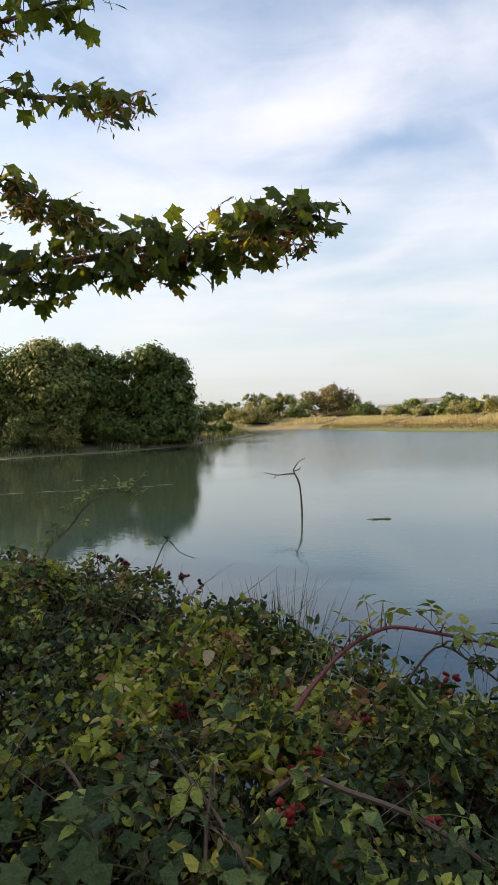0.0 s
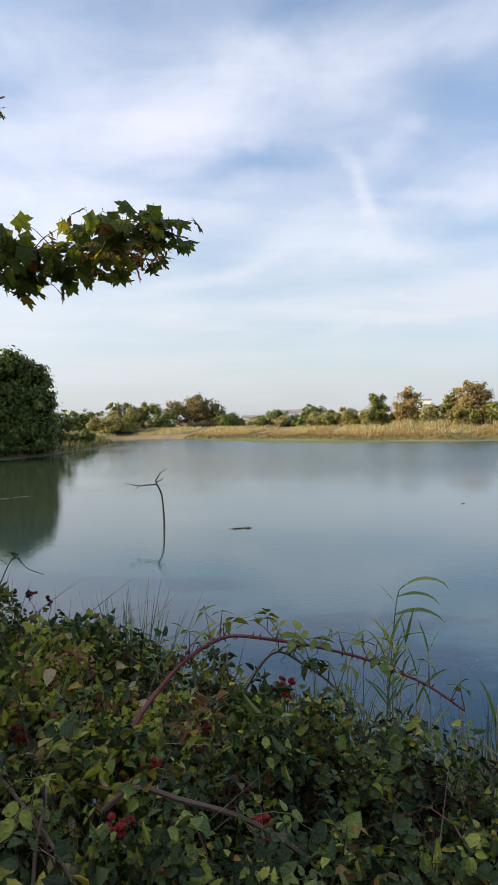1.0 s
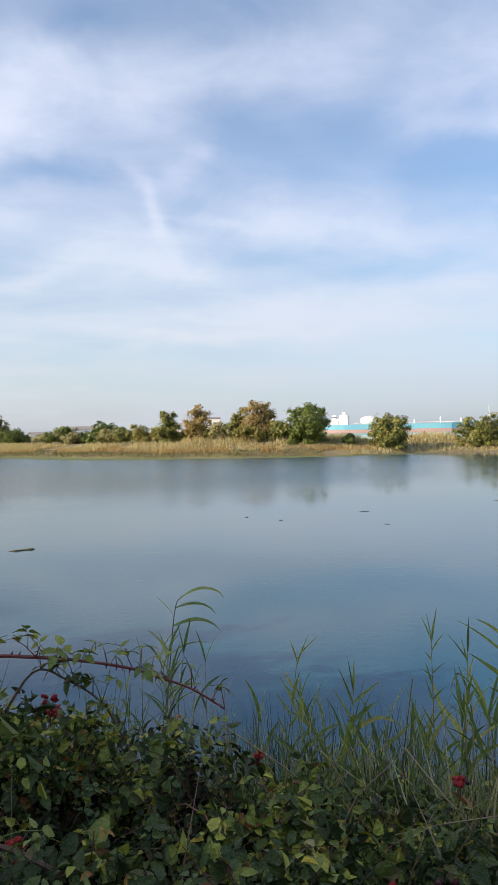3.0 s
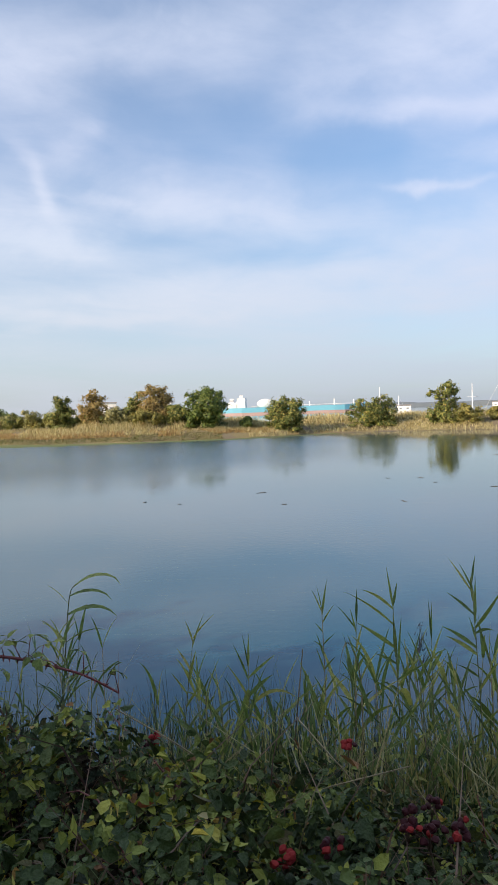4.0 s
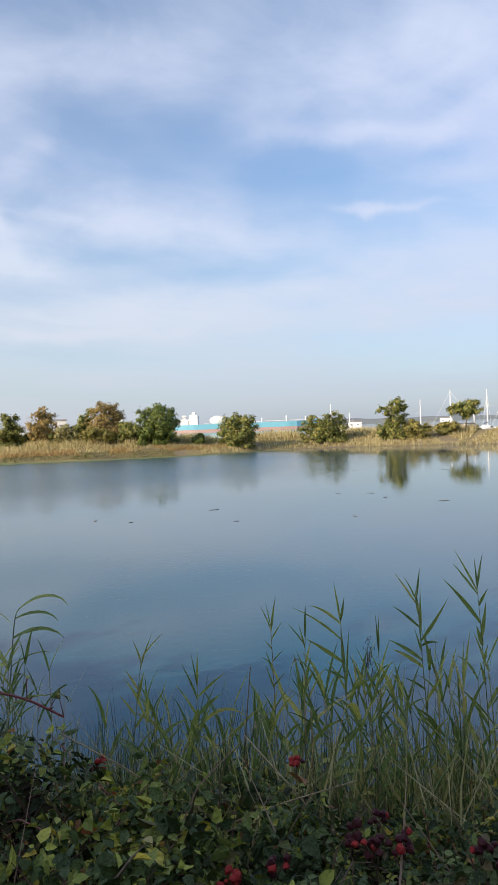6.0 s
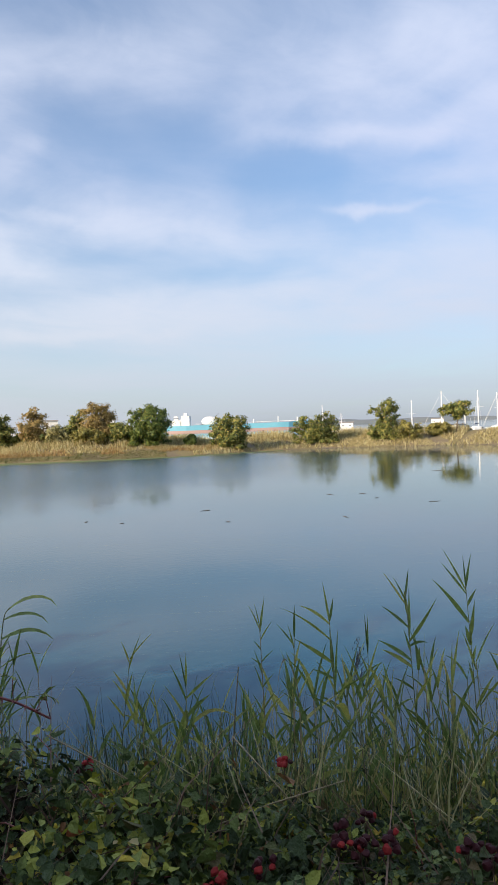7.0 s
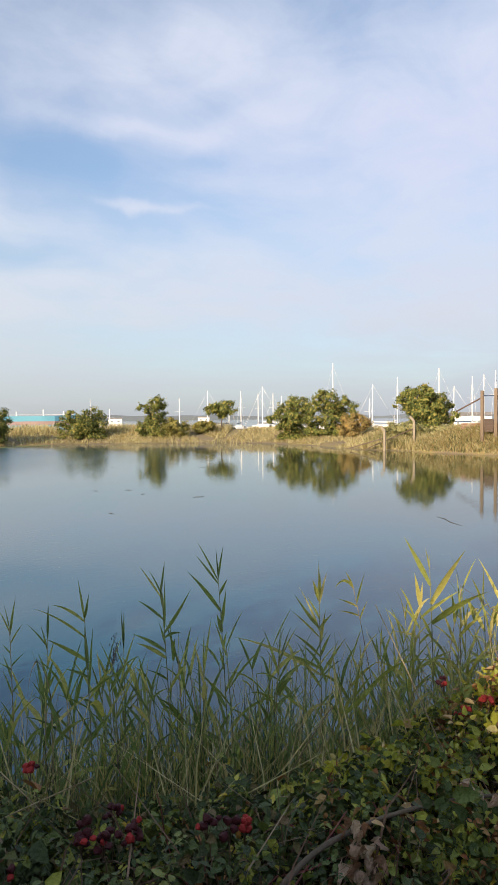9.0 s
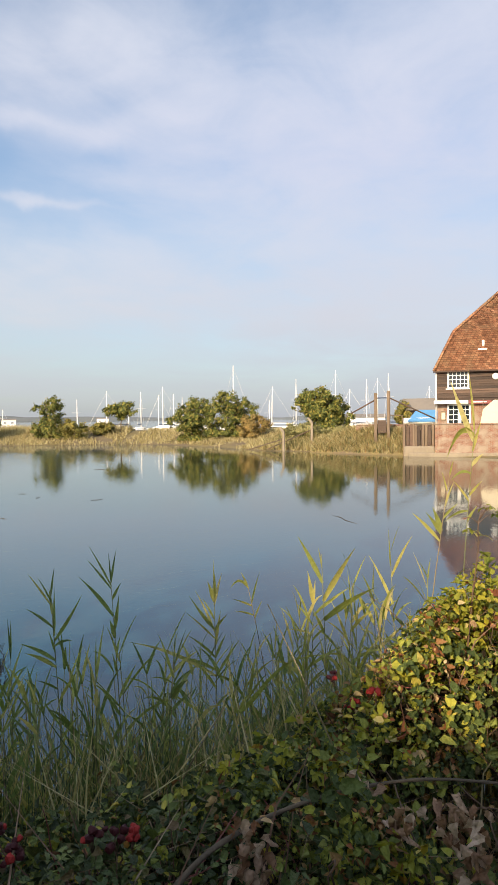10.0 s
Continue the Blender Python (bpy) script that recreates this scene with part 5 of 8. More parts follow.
glazed("window", 10.0, 11.4, 2.4, 3.5, 4, 3, mill)
part("door", boxes((6.2, 7.4, 0.06, 0.14, FL, 3.58), bevel=0.02), maroon, mill)
# roof: steep below, flatter above, hipped at the ends


def ring(inset, zz, over=0.0):
    return [(inset - over, inset - over, zz), (W - inset + over, inset - over, zz), (W - inset + over, DP - inset + over, zz), (inset - over, DP - inset + over, zz)]


rings = [ring(0, EV - 0.12, 0.22), ring(1.0, 8.45), ring(4.2, 11.75)]
bm = bmesh.new()
lev = [[bm.verts.new(p) for p in r] for r in rings]
for a, b in zip(lev, lev[1:]):
    for k in range(4):
        bm.faces.new((a[k], a[(k + 1) % 4], b[(k + 1) % 4], b[k]))
bm.faces.new(lev[-1])
bmesh.ops.solidify(bm, geom=bm.faces[:], thickness=0.12)
roof = part("roof", bm, tile, mill, "weathered red clay tiles")
hips = []
for k in range(4):
    hips.append(([Vector(r[k]) + Vector((0, 0, 0.05)) for r in rings], [0.11, 0.11, 0.11]))
for h in hips:
    under("hip_tile", tubes_mesh("hip_tile", [h], tile, 6), roof)
part("gutter", boxes((-0.25, W + 0.2, -0.36, -0.24, EV - 0.20, EV - 0.10), bevel=0.02), board_mat, mill)
under("downpipe", tubes_mesh("downpipe", [([(-0.08, -0.08, EV - 0.15), (-0.08, -0.08, 2.0)], [0.05, 0.05])], white_paint, 6), mill)
vent = under("roof_vent", tubes_mesh("roof_vent", [([(2.95, 0.62, 7.2), (2.95, 0.55, 7.75)], [0.09, 0.09])], white_paint, 8), mill, "white vent pipe with flashing")
part("flashing", boxes((2.6, 3.2, 0.40, 0.62, 7.08, 7.2), bevel=0.02), white_paint, vent)
bm = bmesh.new()
bmesh.ops.create_cone(bm, cap_ends=True, segments=20, radius1=0.23, radius2=0.19, depth=0.12)
bmesh.ops.transform(bm, matrix=pose(3.75, -0.09, 5.27, 90), verts=bm.verts)
part("wall_lamp", bm, white_paint, mill, "round white bulkhead lamp")
part("fascia", boxes((-0.18, 2.05, -0.62, 0, 3.46, 3.70), bevel=0.02), white_paint, mill, "white flat canopy over the door")
part("fascia", boxes((2.053, 3.5, -0.30, 0, 3.44, 3.70), bevel=0.02), maroon, mill, "maroon sign board")
part("lettering_bar", boxes((2.3, 3.2, -0.312, -0.302, 3.54, 3.61)), white_paint, mill, "white bar of small lettering")
nb = part("notice_board", boxes((0.22, 0.58, -0.06, -0.003, 2.3, 3.0), bevel=0.015), timber, mill, "small framed notice board")
part("notice", boxes((0.28, 0.52, -0.068, -0.062, 2.42, 2.88)), cream, nb)

# quay
paving = mottled("quay_paving", (0.30, 0.26, 0.21), (0.44, 0.39, 0.31), 2.0, 0.9, 0.3)
pv = bpy.data.meshes.new("pavement")
bm = boxes((47.2, 66.0, -16.0, 5.9, -1.0, 1.72))
bm.to_mesh(pv)
bm.free()
pv.materials.append(paving)
tagged(new("pavement", pv), "worn stone quay in front of the mill", "pavement", kind="structure")
quay = thing("quay_wall", (46.3, 4.0, 0), "old brick quay wall with patched masonry above the water", "wall", turn=-90)
part("masonry", boxes((0, 18, 0, 0.35, -1.2, 2.08)), brick, quay)
part("coping", boxes((-0.02, 18, -0.05, 0.40, 2.083, 2.17), bevel=0.02), brick, quay)
part("footing", boxes((-1.7, 18, -0.25, -0.003, -1.2, 0.26), bevel=0.06), concrete, quay, "pale stone footing at the waterline")
part("footing", boxes((-2.0, -0.003, 0.003, 0.5, -1.2, 0.66), bevel=0.08), concrete, quay, "stepped stone block below the timber wall")
bulk = thing("timber_bulkhead", (46.85, 6.15, 0), "dark upright timber planks beside the quay wall", "wall", turn=-90)
for k in range(9):
    r_ = random.Random(k)
    part("plank", boxes((0.235 * k, 0.235 * k + 0.215, 0, 0.09, 0.55, 2.06 + r_.uniform(-0.05, 0.08)), bevel=0.012), timber if k % 3 == 0 else board_mat, bulk)
for k in range(4):
    part("post", boxes((0.05 + 0.62 * k, 0.19 + 0.62 * k, -0.14, -0.003, -0.6, 2.1 + 0.05 * (k % 2)), bevel=0.02), timber, bulk)
bwall = thing("garden_wall", (49.6, 9.9, 0), "low brick wall behind the reeds", "wall", turn=-90)
part("masonry", boxes((0, 4.1, 0, 0.3, 0.2, 2.02), bevel=0.02), brick, bwall)
part("coping", boxes((0, 4.1, -0.04, 0.34, 2.023, 2.09), bevel=0.015), brick, bwall)

# the grown-over bank before the low wall
by, bx = np.meshgrid(np.linspace(5.7, 13.2, 46), np.linspace(0, 1, 16), indexing="ij")
edge_ = 46.95 + 0.34 * np.maximum(0, by - 6.6) + 0.25 * ripple(by, by * 0.3, 2.0, 61)
mx_ = edge_ + bx * 2.7
env_ = np.interp(by, [5.7, 6.3, 8.0, 10.2, 11.6, 13.2], [1.15, 1.55, 1.78, 1.65, 1.1, 0.5])
mz_ = -0.15 + (env_ + 0.15) * np.sin(np.clip(bx * 1.15, 0, 1) * np.pi / 2) ** 0.8 + 0.10 * ripple(mx_, by, 3.0, 62) * np.minimum(1, bx * 4)
idx = np.arange(46 * 16).reshape(46, 16)
quads = np.stack([idx[:-1, :-1], idx[1:, :-1], idx[1:, 1:], idx[:-1, 1:]], -1).reshape(-1, 4)
tagged(new("ground_bank", quick_mesh("ground_bank", np.stack([mx_, by, mz_], -1).reshape(-1, 3), quads, ground_mat)), "earth bank sloping to the water beside the quay", "ground", kind="structure")
rngb = np.random.RandomState(63)
for nm_, mt_, n_, hh_, lb_ in (("bank_grass", dry_grass, 5200, (0.18, 0.55), "tangled dry grass over the bank beside the quay"), ("bank_weeds", green_grass, 1700, (0.15, 0.5), "green weeds over the bank beside the quay"), ("bank_sedge", rust_grass, 1500, (0.15, 0.45), "brown sedge over the bank beside the quay")):
    pi_, pj_ = rngb.randint(0, 45, n_), np.clip((rngb.uniform(0, 1, n_) ** 1.2 * 15).astype(int), 0, 14)
    fy_, fx_ = rngb.uniform(0, 1, n_), rngb.uniform(0, 1, n_)
    gx_ = mx_[pi_, pj_] + (mx_[pi_, pj_ + 1] - mx_[pi_, pj_]) * fx_
    gy_ = by[pi_, pj_] + (by[pi_ + 1, pj_] - by[pi_, pj_]) * fy_
    gz_ = mz_[pi_, pj_] + (mz_[pi_, pj_ + 1] - mz_[pi_, pj_]) * fx_
    ok_ = gz_ > 0.1
    vv, ff = blades(int(ok_.sum()), rngb, hh_, (0.025, 0.055), (0.4, 1.6), gx_[ok_], gy_[ok_], gz_[ok_] - 0.03)
    tagged(new(nm_, quick_mesh(nm_, vv, ff, mt_)), lb_, "grass", kind="stuff")

sluice = thing("sluice_frame", (48.1, 7.75, 0), "two tall weathered timber posts of an old sluice", "sluice", turn=-90)
for x, top in ((-0.43, 4.3), (0.45, 4.45)):
    part("post", boxes((x - 0.105, x + 0.105, -0.105, 0.105, 0.2, top), bevel=0.025), timber, sluice)
under("rail", tubes_mesh("rail", [([(-0.4, -0.05, 3.95), (0.45, -0.05, 3.95)], [0.04, 0.04])], navy, 6), sluice)
part("gate_board", boxes((-0.29, 0.31, -0.04, 0.04, 1.5, 2.4), bevel=0.01), board_mat, sluice)
under("stay", tubes_mesh("stay", [([(-0.4, 0, 3.85), (-2.2, 0.2, 2.9)], [0.05, 0.05])], board_mat, 6), sluice)
under("stay", tubes_mesh("stay", [([(0.5, 0, 3.95), (4.0, 0.6, 2.25)], [0.05, 0.05])], board_mat, 6), sluice)
under("rail", tubes_mesh("rail", [([(0.5, -0.02, 2.75), (1.4, -0.02, 2.72), (1.45, -0.02, 2.1)], [0.035, 0.035, 0.035])], timber, 6), sluice)


def crank_post(x, y, top, label, brace=None):
    ob = thing("fence_post", (x, y, -0.6), label, "fence post", "concrete fence posts in the water")
    h = top + 0.6
    bm = bmesh.new()
    box(bm, -0.09, 0.09, -0.09, 0.09, 0, h - 0.4)
    box(bm, -0.09, 0.09, -0.09, 0.09, 0, 0.48, pose(0, 0, h - 0.43, -38, 0, 0))
    bmesh.ops.bevel(bm, geom=bm.edges[:], offset=0.015, segments=1, affect="EDGES")
    part("post", bm, concrete, ob)
    if brace:
        under("brace", tubes_mesh("brace", [([(0, 0, h - 0.95), (brace[0], brace[1], 0.75)], [0.045, 0.045])], timber, 5), ob, "leaning timber brace")


crank_post(50.6, 15.75, 1.95, "cranked concrete fence post standing in the shallows", (0.2, 2.9))
crank_post(52.0, 13.87, 2.65, "tall cranked concrete fence post standing in the shallows", (-0.9, 3.4))

shed = thing("boat_shed", (62, 8.4, 0), "low shed with a grey-brown roof behind the quay", "shed", turn=-90)
part("wall", boxes((0, 4, 0, 4, 0.5, 3.2)), board_mat, shed)
bm = bmesh.new()
vs = [bm.verts.new(p) for p in ((-0.3, -0.3, 3.2), (4.3, -0.3, 3.2), (4.3, 4.3, 3.2), (-0.3, 4.3, 3.2), (-0.1, 2, 4.3), (4.1, 2, 4.3))]
for f in ((0, 1, 5, 4), (2, 3, 4, 5), (1, 2, 5), (3, 0, 4), (3, 2, 1, 0)):
    bm.faces.new([vs[i] for i in f])
part("roof", bm, roof_grey, shed)
cov = thing("covered_boat", (56.5, 5.6, 1.72), "boat ashore under a bright blue cover", "boat", turn=-80)
under("hull", mesh_of("hull", [(v.co.x, v.co.y, v.co.z + 0.12) for v in hull_mesh("hull_form", 3.6, 1.5, 0.75, white_paint).vertices], [tuple(f.vertices) for f in bpy.data.meshes["hull_form"].polygons], white_paint), cov)
for x in (-1.0, 0.9):
    part("trestle", boxes((x - 0.06, x + 0.06, -0.55, 0.55, 0.0, 0.25), bevel=0.01), timber, cov)
bm = bmesh.new()
bmesh.ops.create_cone(bm, cap_ends=True, segments=4, radius1=1.42, radius2=0.7, depth=0.95, matrix=pose(0, 0, 0.98) @ Matrix.Diagonal((1.55, 0.85, 1, 1)) @ pose(0, 0, 0, 0, 0, 45))
bmesh.ops.bevel(bm, geom=bm.edges[:], offset=0.08, segments=2, affect="EDGES")
part("cover", bm, blue_cover, cov)

awning = thing("canvas_awning", (47.3, 1.15, 1.72), "large cream canvas windbreak on poles outside the mill", "awning", turn=-90)
bm = bmesh.new()
vs = [bm.verts.new(p) for p in ((-0.1, 0, 0.25), (2.6, 0, 0.25), (2.6, 0.05, 1.95), (0.75, 0.05, 1.95), (0.1, 0.02, 1.35), (-0.1, 0.03, 0.27), (2.6, 0.03, 0.27), (2.6, 0.08, 1.95), (0.75, 0.08, 1.95), (0.1, 0.05, 1.35))]
for f in ((0, 1, 2, 3, 4), (9, 8, 7, 6, 5), (0, 5, 6, 1), (1, 6, 7, 2), (2, 7, 8, 3), (3, 8, 9, 4), (4, 9, 5, 0)):
    bm.faces.new([vs[i] for i in f])
part("canvas", bm, cream, awning)
for x in (0.1, 1.4, 2.55):
    under("pole", tubes_mesh("pole", [([(x, 0.12, 0), (x, 0.12, 2.0)], [0.03, 0.03])], timber, 6), awning)

# ---- the near bank ----


def bank(u, v):
    """Plan place from the distance u towards the water and v along the bank."""
    return u * UX + v * UY, u * UY - v * UX


CANOPY_U = [0.3, 0.7, 1.3, 2.0, 2.6, 3.1]
CANOPY_V = [-6.5, -4.5, -3.0, -2.0, -1.0, 0.0, 1.0, 1.95, 2.5, 2.95, 3.7, 4.5]
CANOPY = np.array([
    [1.25, 1.50, 1.60, 1.65, 1.58, 1.15], [1.25, 1.50, 1.60, 1.65, 1.58, 1.15], [1.25, 1.52, 1.60, 1.64, 1.56, 1.10], [1.25, 1.50, 1.62, 1.60, 1.45, 0.95],
    [1.25, 1.48, 1.62, 1.52, 1.33, 0.75], [1.25, 1.45, 1.56, 1.40, 1.12, 0.55], [1.20, 1.32, 1.40, 1.25, 0.92, 0.45], [1.12, 1.18, 1.24, 1.32, 0.98, 0.45],
    [1.12, 1.18, 1.26, 1.62, 1.20, 0.55], [1.15, 1.28, 1.48, 1.74, 1.40, 0.75], [1.25, 1.45, 1.68, 1.80, 1.54, 0.95], [1.3, 1.5, 1.8, 2.2, 1.9, 1.0]])


def canopy(u, v):
    """The height of the bramble thicket's top."""
    u, v = np.asarray(u, float), np.asarray(v, float)
    iu = np.clip(np.searchsorted(CANOPY_U, u) - 1, 0, 4)
    iv = np.clip(np.searchsorted(CANOPY_V, v) - 1, 0, 10)
    cu, cv = np.array(CANOPY_U), np.array(CANOPY_V)
    fu = np.clip((u - cu[iu]) / (cu[iu + 1] - cu[iu]), 0, 1)
    fv = np.clip((v - cv[iv]) / (cv[iv + 1] - cv[iv]), 0, 1)
    fu, fv = fu * fu * (3 - 2 * fu), fv * fv * (3 - 2 * fv)
    z = (CANOPY[iv, iu] * (1 - fu) + CANOPY[iv, iu + 1] * fu) * (1 - fv) + (CANOPY[iv + 1, iu] * (1 - fu) + CANOPY[iv + 1, iu + 1] * fu) * fv
    x, y = u * UX + v * UY, u * UY - v * UX
    return z + 0.10 * ripple(x, y, 5.0, 41) + 0.13 * ripple(x, y, 10.0, 42)


def frames_of(nrm, rng):
    """Two directions across each normal."""
    n = len(nrm)
    nrm = nrm / np.linalg.norm(nrm, axis=1, keepdims=True)
    a = np.cross(nrm, rng.normal(size=(n, 3)))
    a /= np.linalg.norm(a, axis=1, keepdims=True)
    return nrm, a, np.cross(nrm, a)


def leaflets(p, nrm, a, b, ln, wd, fold):
    """Folded ovate leaflets: base at p, length along a."""
    ln, wd, fold = ln[:, None], wd[:, None], fold[:, None]
    base, tip = p, p + a * ln - nrm * ln * 0.30
    side_ = [[p + a * ln * s_ + b * wd * w_ * sg + nrm * (fold * f_ - ln * d_) for s_, w_, f_, d_ in ((0.27, 0.48, 1.0, 0.0), (0.68, 0.38, 0.7, 0.12))] for sg in (1, -1)]
    v = np.stack([base, *side_[0], tip, *side_[1][::-1]], 1).reshape(-1, 3)
    o = np.arange(len(p))[:, None] * 6
    return v, np.concatenate([o + np.array([0, 1, 2, 3]), o + np.array([0, 3, 4, 5])], 0)


def bramble_foliage(name, rng, v0, v1, n, mat, size, origin, deep=0.13, patch=None, sunk=0.0):
    # leaves gather in sprays with hollows between them
    nc = n // 18
    cu, cv, cz = rng.uniform(0.35, 3.15, 3 * nc), rng.uniform(v0 - 0.1, v1 + 0.1, 3 * nc), rng.normal(0, 0.09, 3 * nc)
    hollow = ripple(cu * UX + cv * UY, cu * UY - cv * UX, 13.0, 43) + 0.6 * ripple(cu * UX + cv * UY, cu * UY - cv * UX, 23.0, 44)
    if patch:
        hollow = hollow + 2.5 * ripple(cu * UX + cv * UY, cu * UY - cv * UX, 4.0, patch)
    ok_ = np.argsort(-hollow + rng.normal(0, 0.25, 3 * nc))[:nc]
    cu, cv, cz = cu[ok_], cv[ok_], np.clip(cz[ok_] + np.clip(hollow[ok_], -0.3, 0.6) * 0.10, -0.3, 0.11)
    k = rng.randint(0, nc, n)
    u, v = cu[k] + rng.normal(0, 0.05, n), cv[k] + rng.normal(0, 0.05, n)
    loose = rng.uniform(size=n) < 0.16
    u, v = np.where(loose, rng.uniform(0.35, 3.15, n), u), np.where(loose, rng.uniform(v0 - 0.1, v1 + 0.1, n), v)
    x, y = u * UX + v * UY, u * UY - v * UX
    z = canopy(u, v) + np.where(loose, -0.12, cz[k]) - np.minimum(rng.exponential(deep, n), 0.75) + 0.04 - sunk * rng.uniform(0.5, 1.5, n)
    # the slope of the thicket turns the leaves
    e = 0.12
    gu = (canopy(u + e, v) - canopy(u - e, v)) / (2 * e)
    nrm = np.stack([-gu * UX - 0.25 * UX, -gu * UY - 0.25 * UY, np.full(n, 0.9)], 1) + rng.normal(size=(n, 3)) * 0.85 + rng.normal(size=(nc, 3))[k] * 0.6
    nrm, a, b = frames_of(nrm, rng)
    P = np.stack([x, y, z], 1) - np.array(origin)
    vs, fs, o = [], [], 0
    # three leaflets to a leaf: one ahead, two aside
    for turn_, k in ((0.0, 1.0), (1.25, 0.82), (-1.25, 0.82)):
        ca, sa = math.cos(turn_), math.sin(turn_)
        aa, bb = a * ca + b * sa, b * ca - a * sa
        L = rng.gamma(9.0, 1 / 9.0, n) * size * 1.06 * k
        vv, ff = leaflets(P + aa * 0.012, nrm, aa, bb, L, L * rng.uniform(0.52, 0.80, n), L * rng.uniform(0.02, 0.24, n))
        vs.append(vv)
        fs.append(ff + o)
        o += len(vv)
    return quick_mesh(name, np.concatenate(vs), np.concatenate(fs), mat)


def leaf_outline(length, width, teeth, rng):
    """Half outlines of a serrated ovate leaf: (along, across) pairs."""
    pts = []
    for i in range(teeth + 1):
        s = i / teeth
        w = width / 2 * math.sin(math.pi * min(1, s ** 0.72)) ** 0.85 * (1.0 if i % 2 else 0.86)
        pts.append((s * length, max(w, 0.0)))
    return pts


def trifoliate(seed, mat, size):
    """A bramble leaf of three serrated leaflets on a stalk; it lies along +x, facing up."""
    r_ = random.Random(seed)
    vs, fs = [], []

    def leaflet(ox, oy, ang, length):
        width = length * r_.uniform(0.58, 0.74)
        pts = leaf_outline(length, width, 8, r_)
        droop, fold_ = r_.uniform(0.15, 0.5), r_.uniform(0.1, 0.4)
        ca, sa = math.cos(ang), math.sin(ang)
        o = len(vs)
        for x, w in pts:
            for sgn in (-1, 0, 1):
                yy = sgn * w
                z = -droop * (x / length) ** 2 * length + abs(yy) * fold_ + r_.uniform(-0.02, 0.02) * length
                vs.append((ox + x * ca - yy * sa, oy + x * sa + yy * ca, z))
        for i in range(len(pts) - 1):
            q = o + 3 * i
            fs.append((q, q + 1, q + 4, q + 3))
            fs.append((q + 1, q + 2, q + 5, q + 4))
    leaflet(0.035, 0, r_.uniform(-0.15, 0.15), size)
    leaflet(0.012, 0.004, 1.2 + r_.uniform(-0.2, 0.2), size * 0.85)
    leaflet(0.012, -0.004, -1.2 + r_.uniform(-0.2, 0.2), size * 0.85)
    sv_, sf_ = tube([(-0.06, 0, -0.03), (-0.02, 0, -0.005), (0.035, 0, 0)], [0.0014, 0.0013, 0.001], 3, False)
    o = len(vs)
    vs += [tuple(p) for p in sv_]
    fs += [tuple(i + o for i in f) for f in sf_]
    return mesh_of("leaf", vs, fs, mat, True)


TRI = [trifoliate(500 + i, bramble_leaf_single, 0.034 + 0.005 * i) for i in range(6)]
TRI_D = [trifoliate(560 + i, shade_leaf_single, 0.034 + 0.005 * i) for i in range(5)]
TRI_L = [trifoliate(540 + i, fresh_leaf_single, 0.034 + 0.005 * i) for i in range(5)]
TRI_Y = [trifoliate(520 + i, yellow_leaf_single, 0.034 + 0.004 * i) for i in range(5)]


def place_leaf(meshes, parent, p, nrm, r_, origin, sc=1.0):
    n = Vector(nrm).normalized()
    q = n.to_track_quat("Z", "Y").to_matrix().to_4x4()
    return under("leaf", r_.choice(meshes), parent, "", Matrix.Translation(Vector(p) - Vector(origin)) @ q @ pose(0, 0, 0, 0, 0, r_.uniform(0, 360)) @ Matrix.Diagonal((sc, sc, sc, 1)))


def berry_mesh(seed, mat, r0=0.0095):
    """One bramble fruit: a knobbly ball of drupelets."""
    r_ = random.Random(seed)
    bm = bmesh.new()
    bmesh.ops.create_icosphere(bm, subdivisions=2, radius=r0)
    for k, v in enumerate(bm.verts):
        v.co *= (1.14 if k % 3 == 0 else 0.90) * r_.uniform(0.95, 1.05)
        v.co.z *= 1.15
    me = bpy.data.meshes.new("berry")
    bm.to_mesh(me)
    bm.free()
    me.materials.append(mat)
    return me


RED = [berry_mesh(600 + i, berry_red) for i in range(3)]
BLACK = [berry_mesh(610 + i, berry_black) for i in range(3)]


def berry_cluster(parent, p, kind, seed, spread=0.014):
    """Fruits on a branching stalk."""
    r_ = random.Random(seed)
    ends = [Vector((r_.gauss(0, spread), r_.gauss(0, spread), r_.gauss(0, spread * 0.8))) for _ in range(r_.randint(6, 10))]
    st_ = under("fruit_stalk", tubes_mesh("fruit_stalk", [([Vector((0, 0, -0.05)), e * 0.5 + Vector((0, 0, -0.015)), e], [0.0013, 0.001, 0.0008]) for e in ends], cane_brown, 3), parent, "", Matrix.Translation(p))
    for e in ends:
        sc = r_.uniform(0.75, 1.15)
        under("berry", r_.choice(kind if r_.random() < 0.8 else RED + BLACK), st_, "", Matrix.Translation(e) @ pose(0, 0, 0, r_.uniform(0, 180), r_.uniform(0, 90), 0) @ Matrix.Diagonal((sc, sc, sc, 1)))


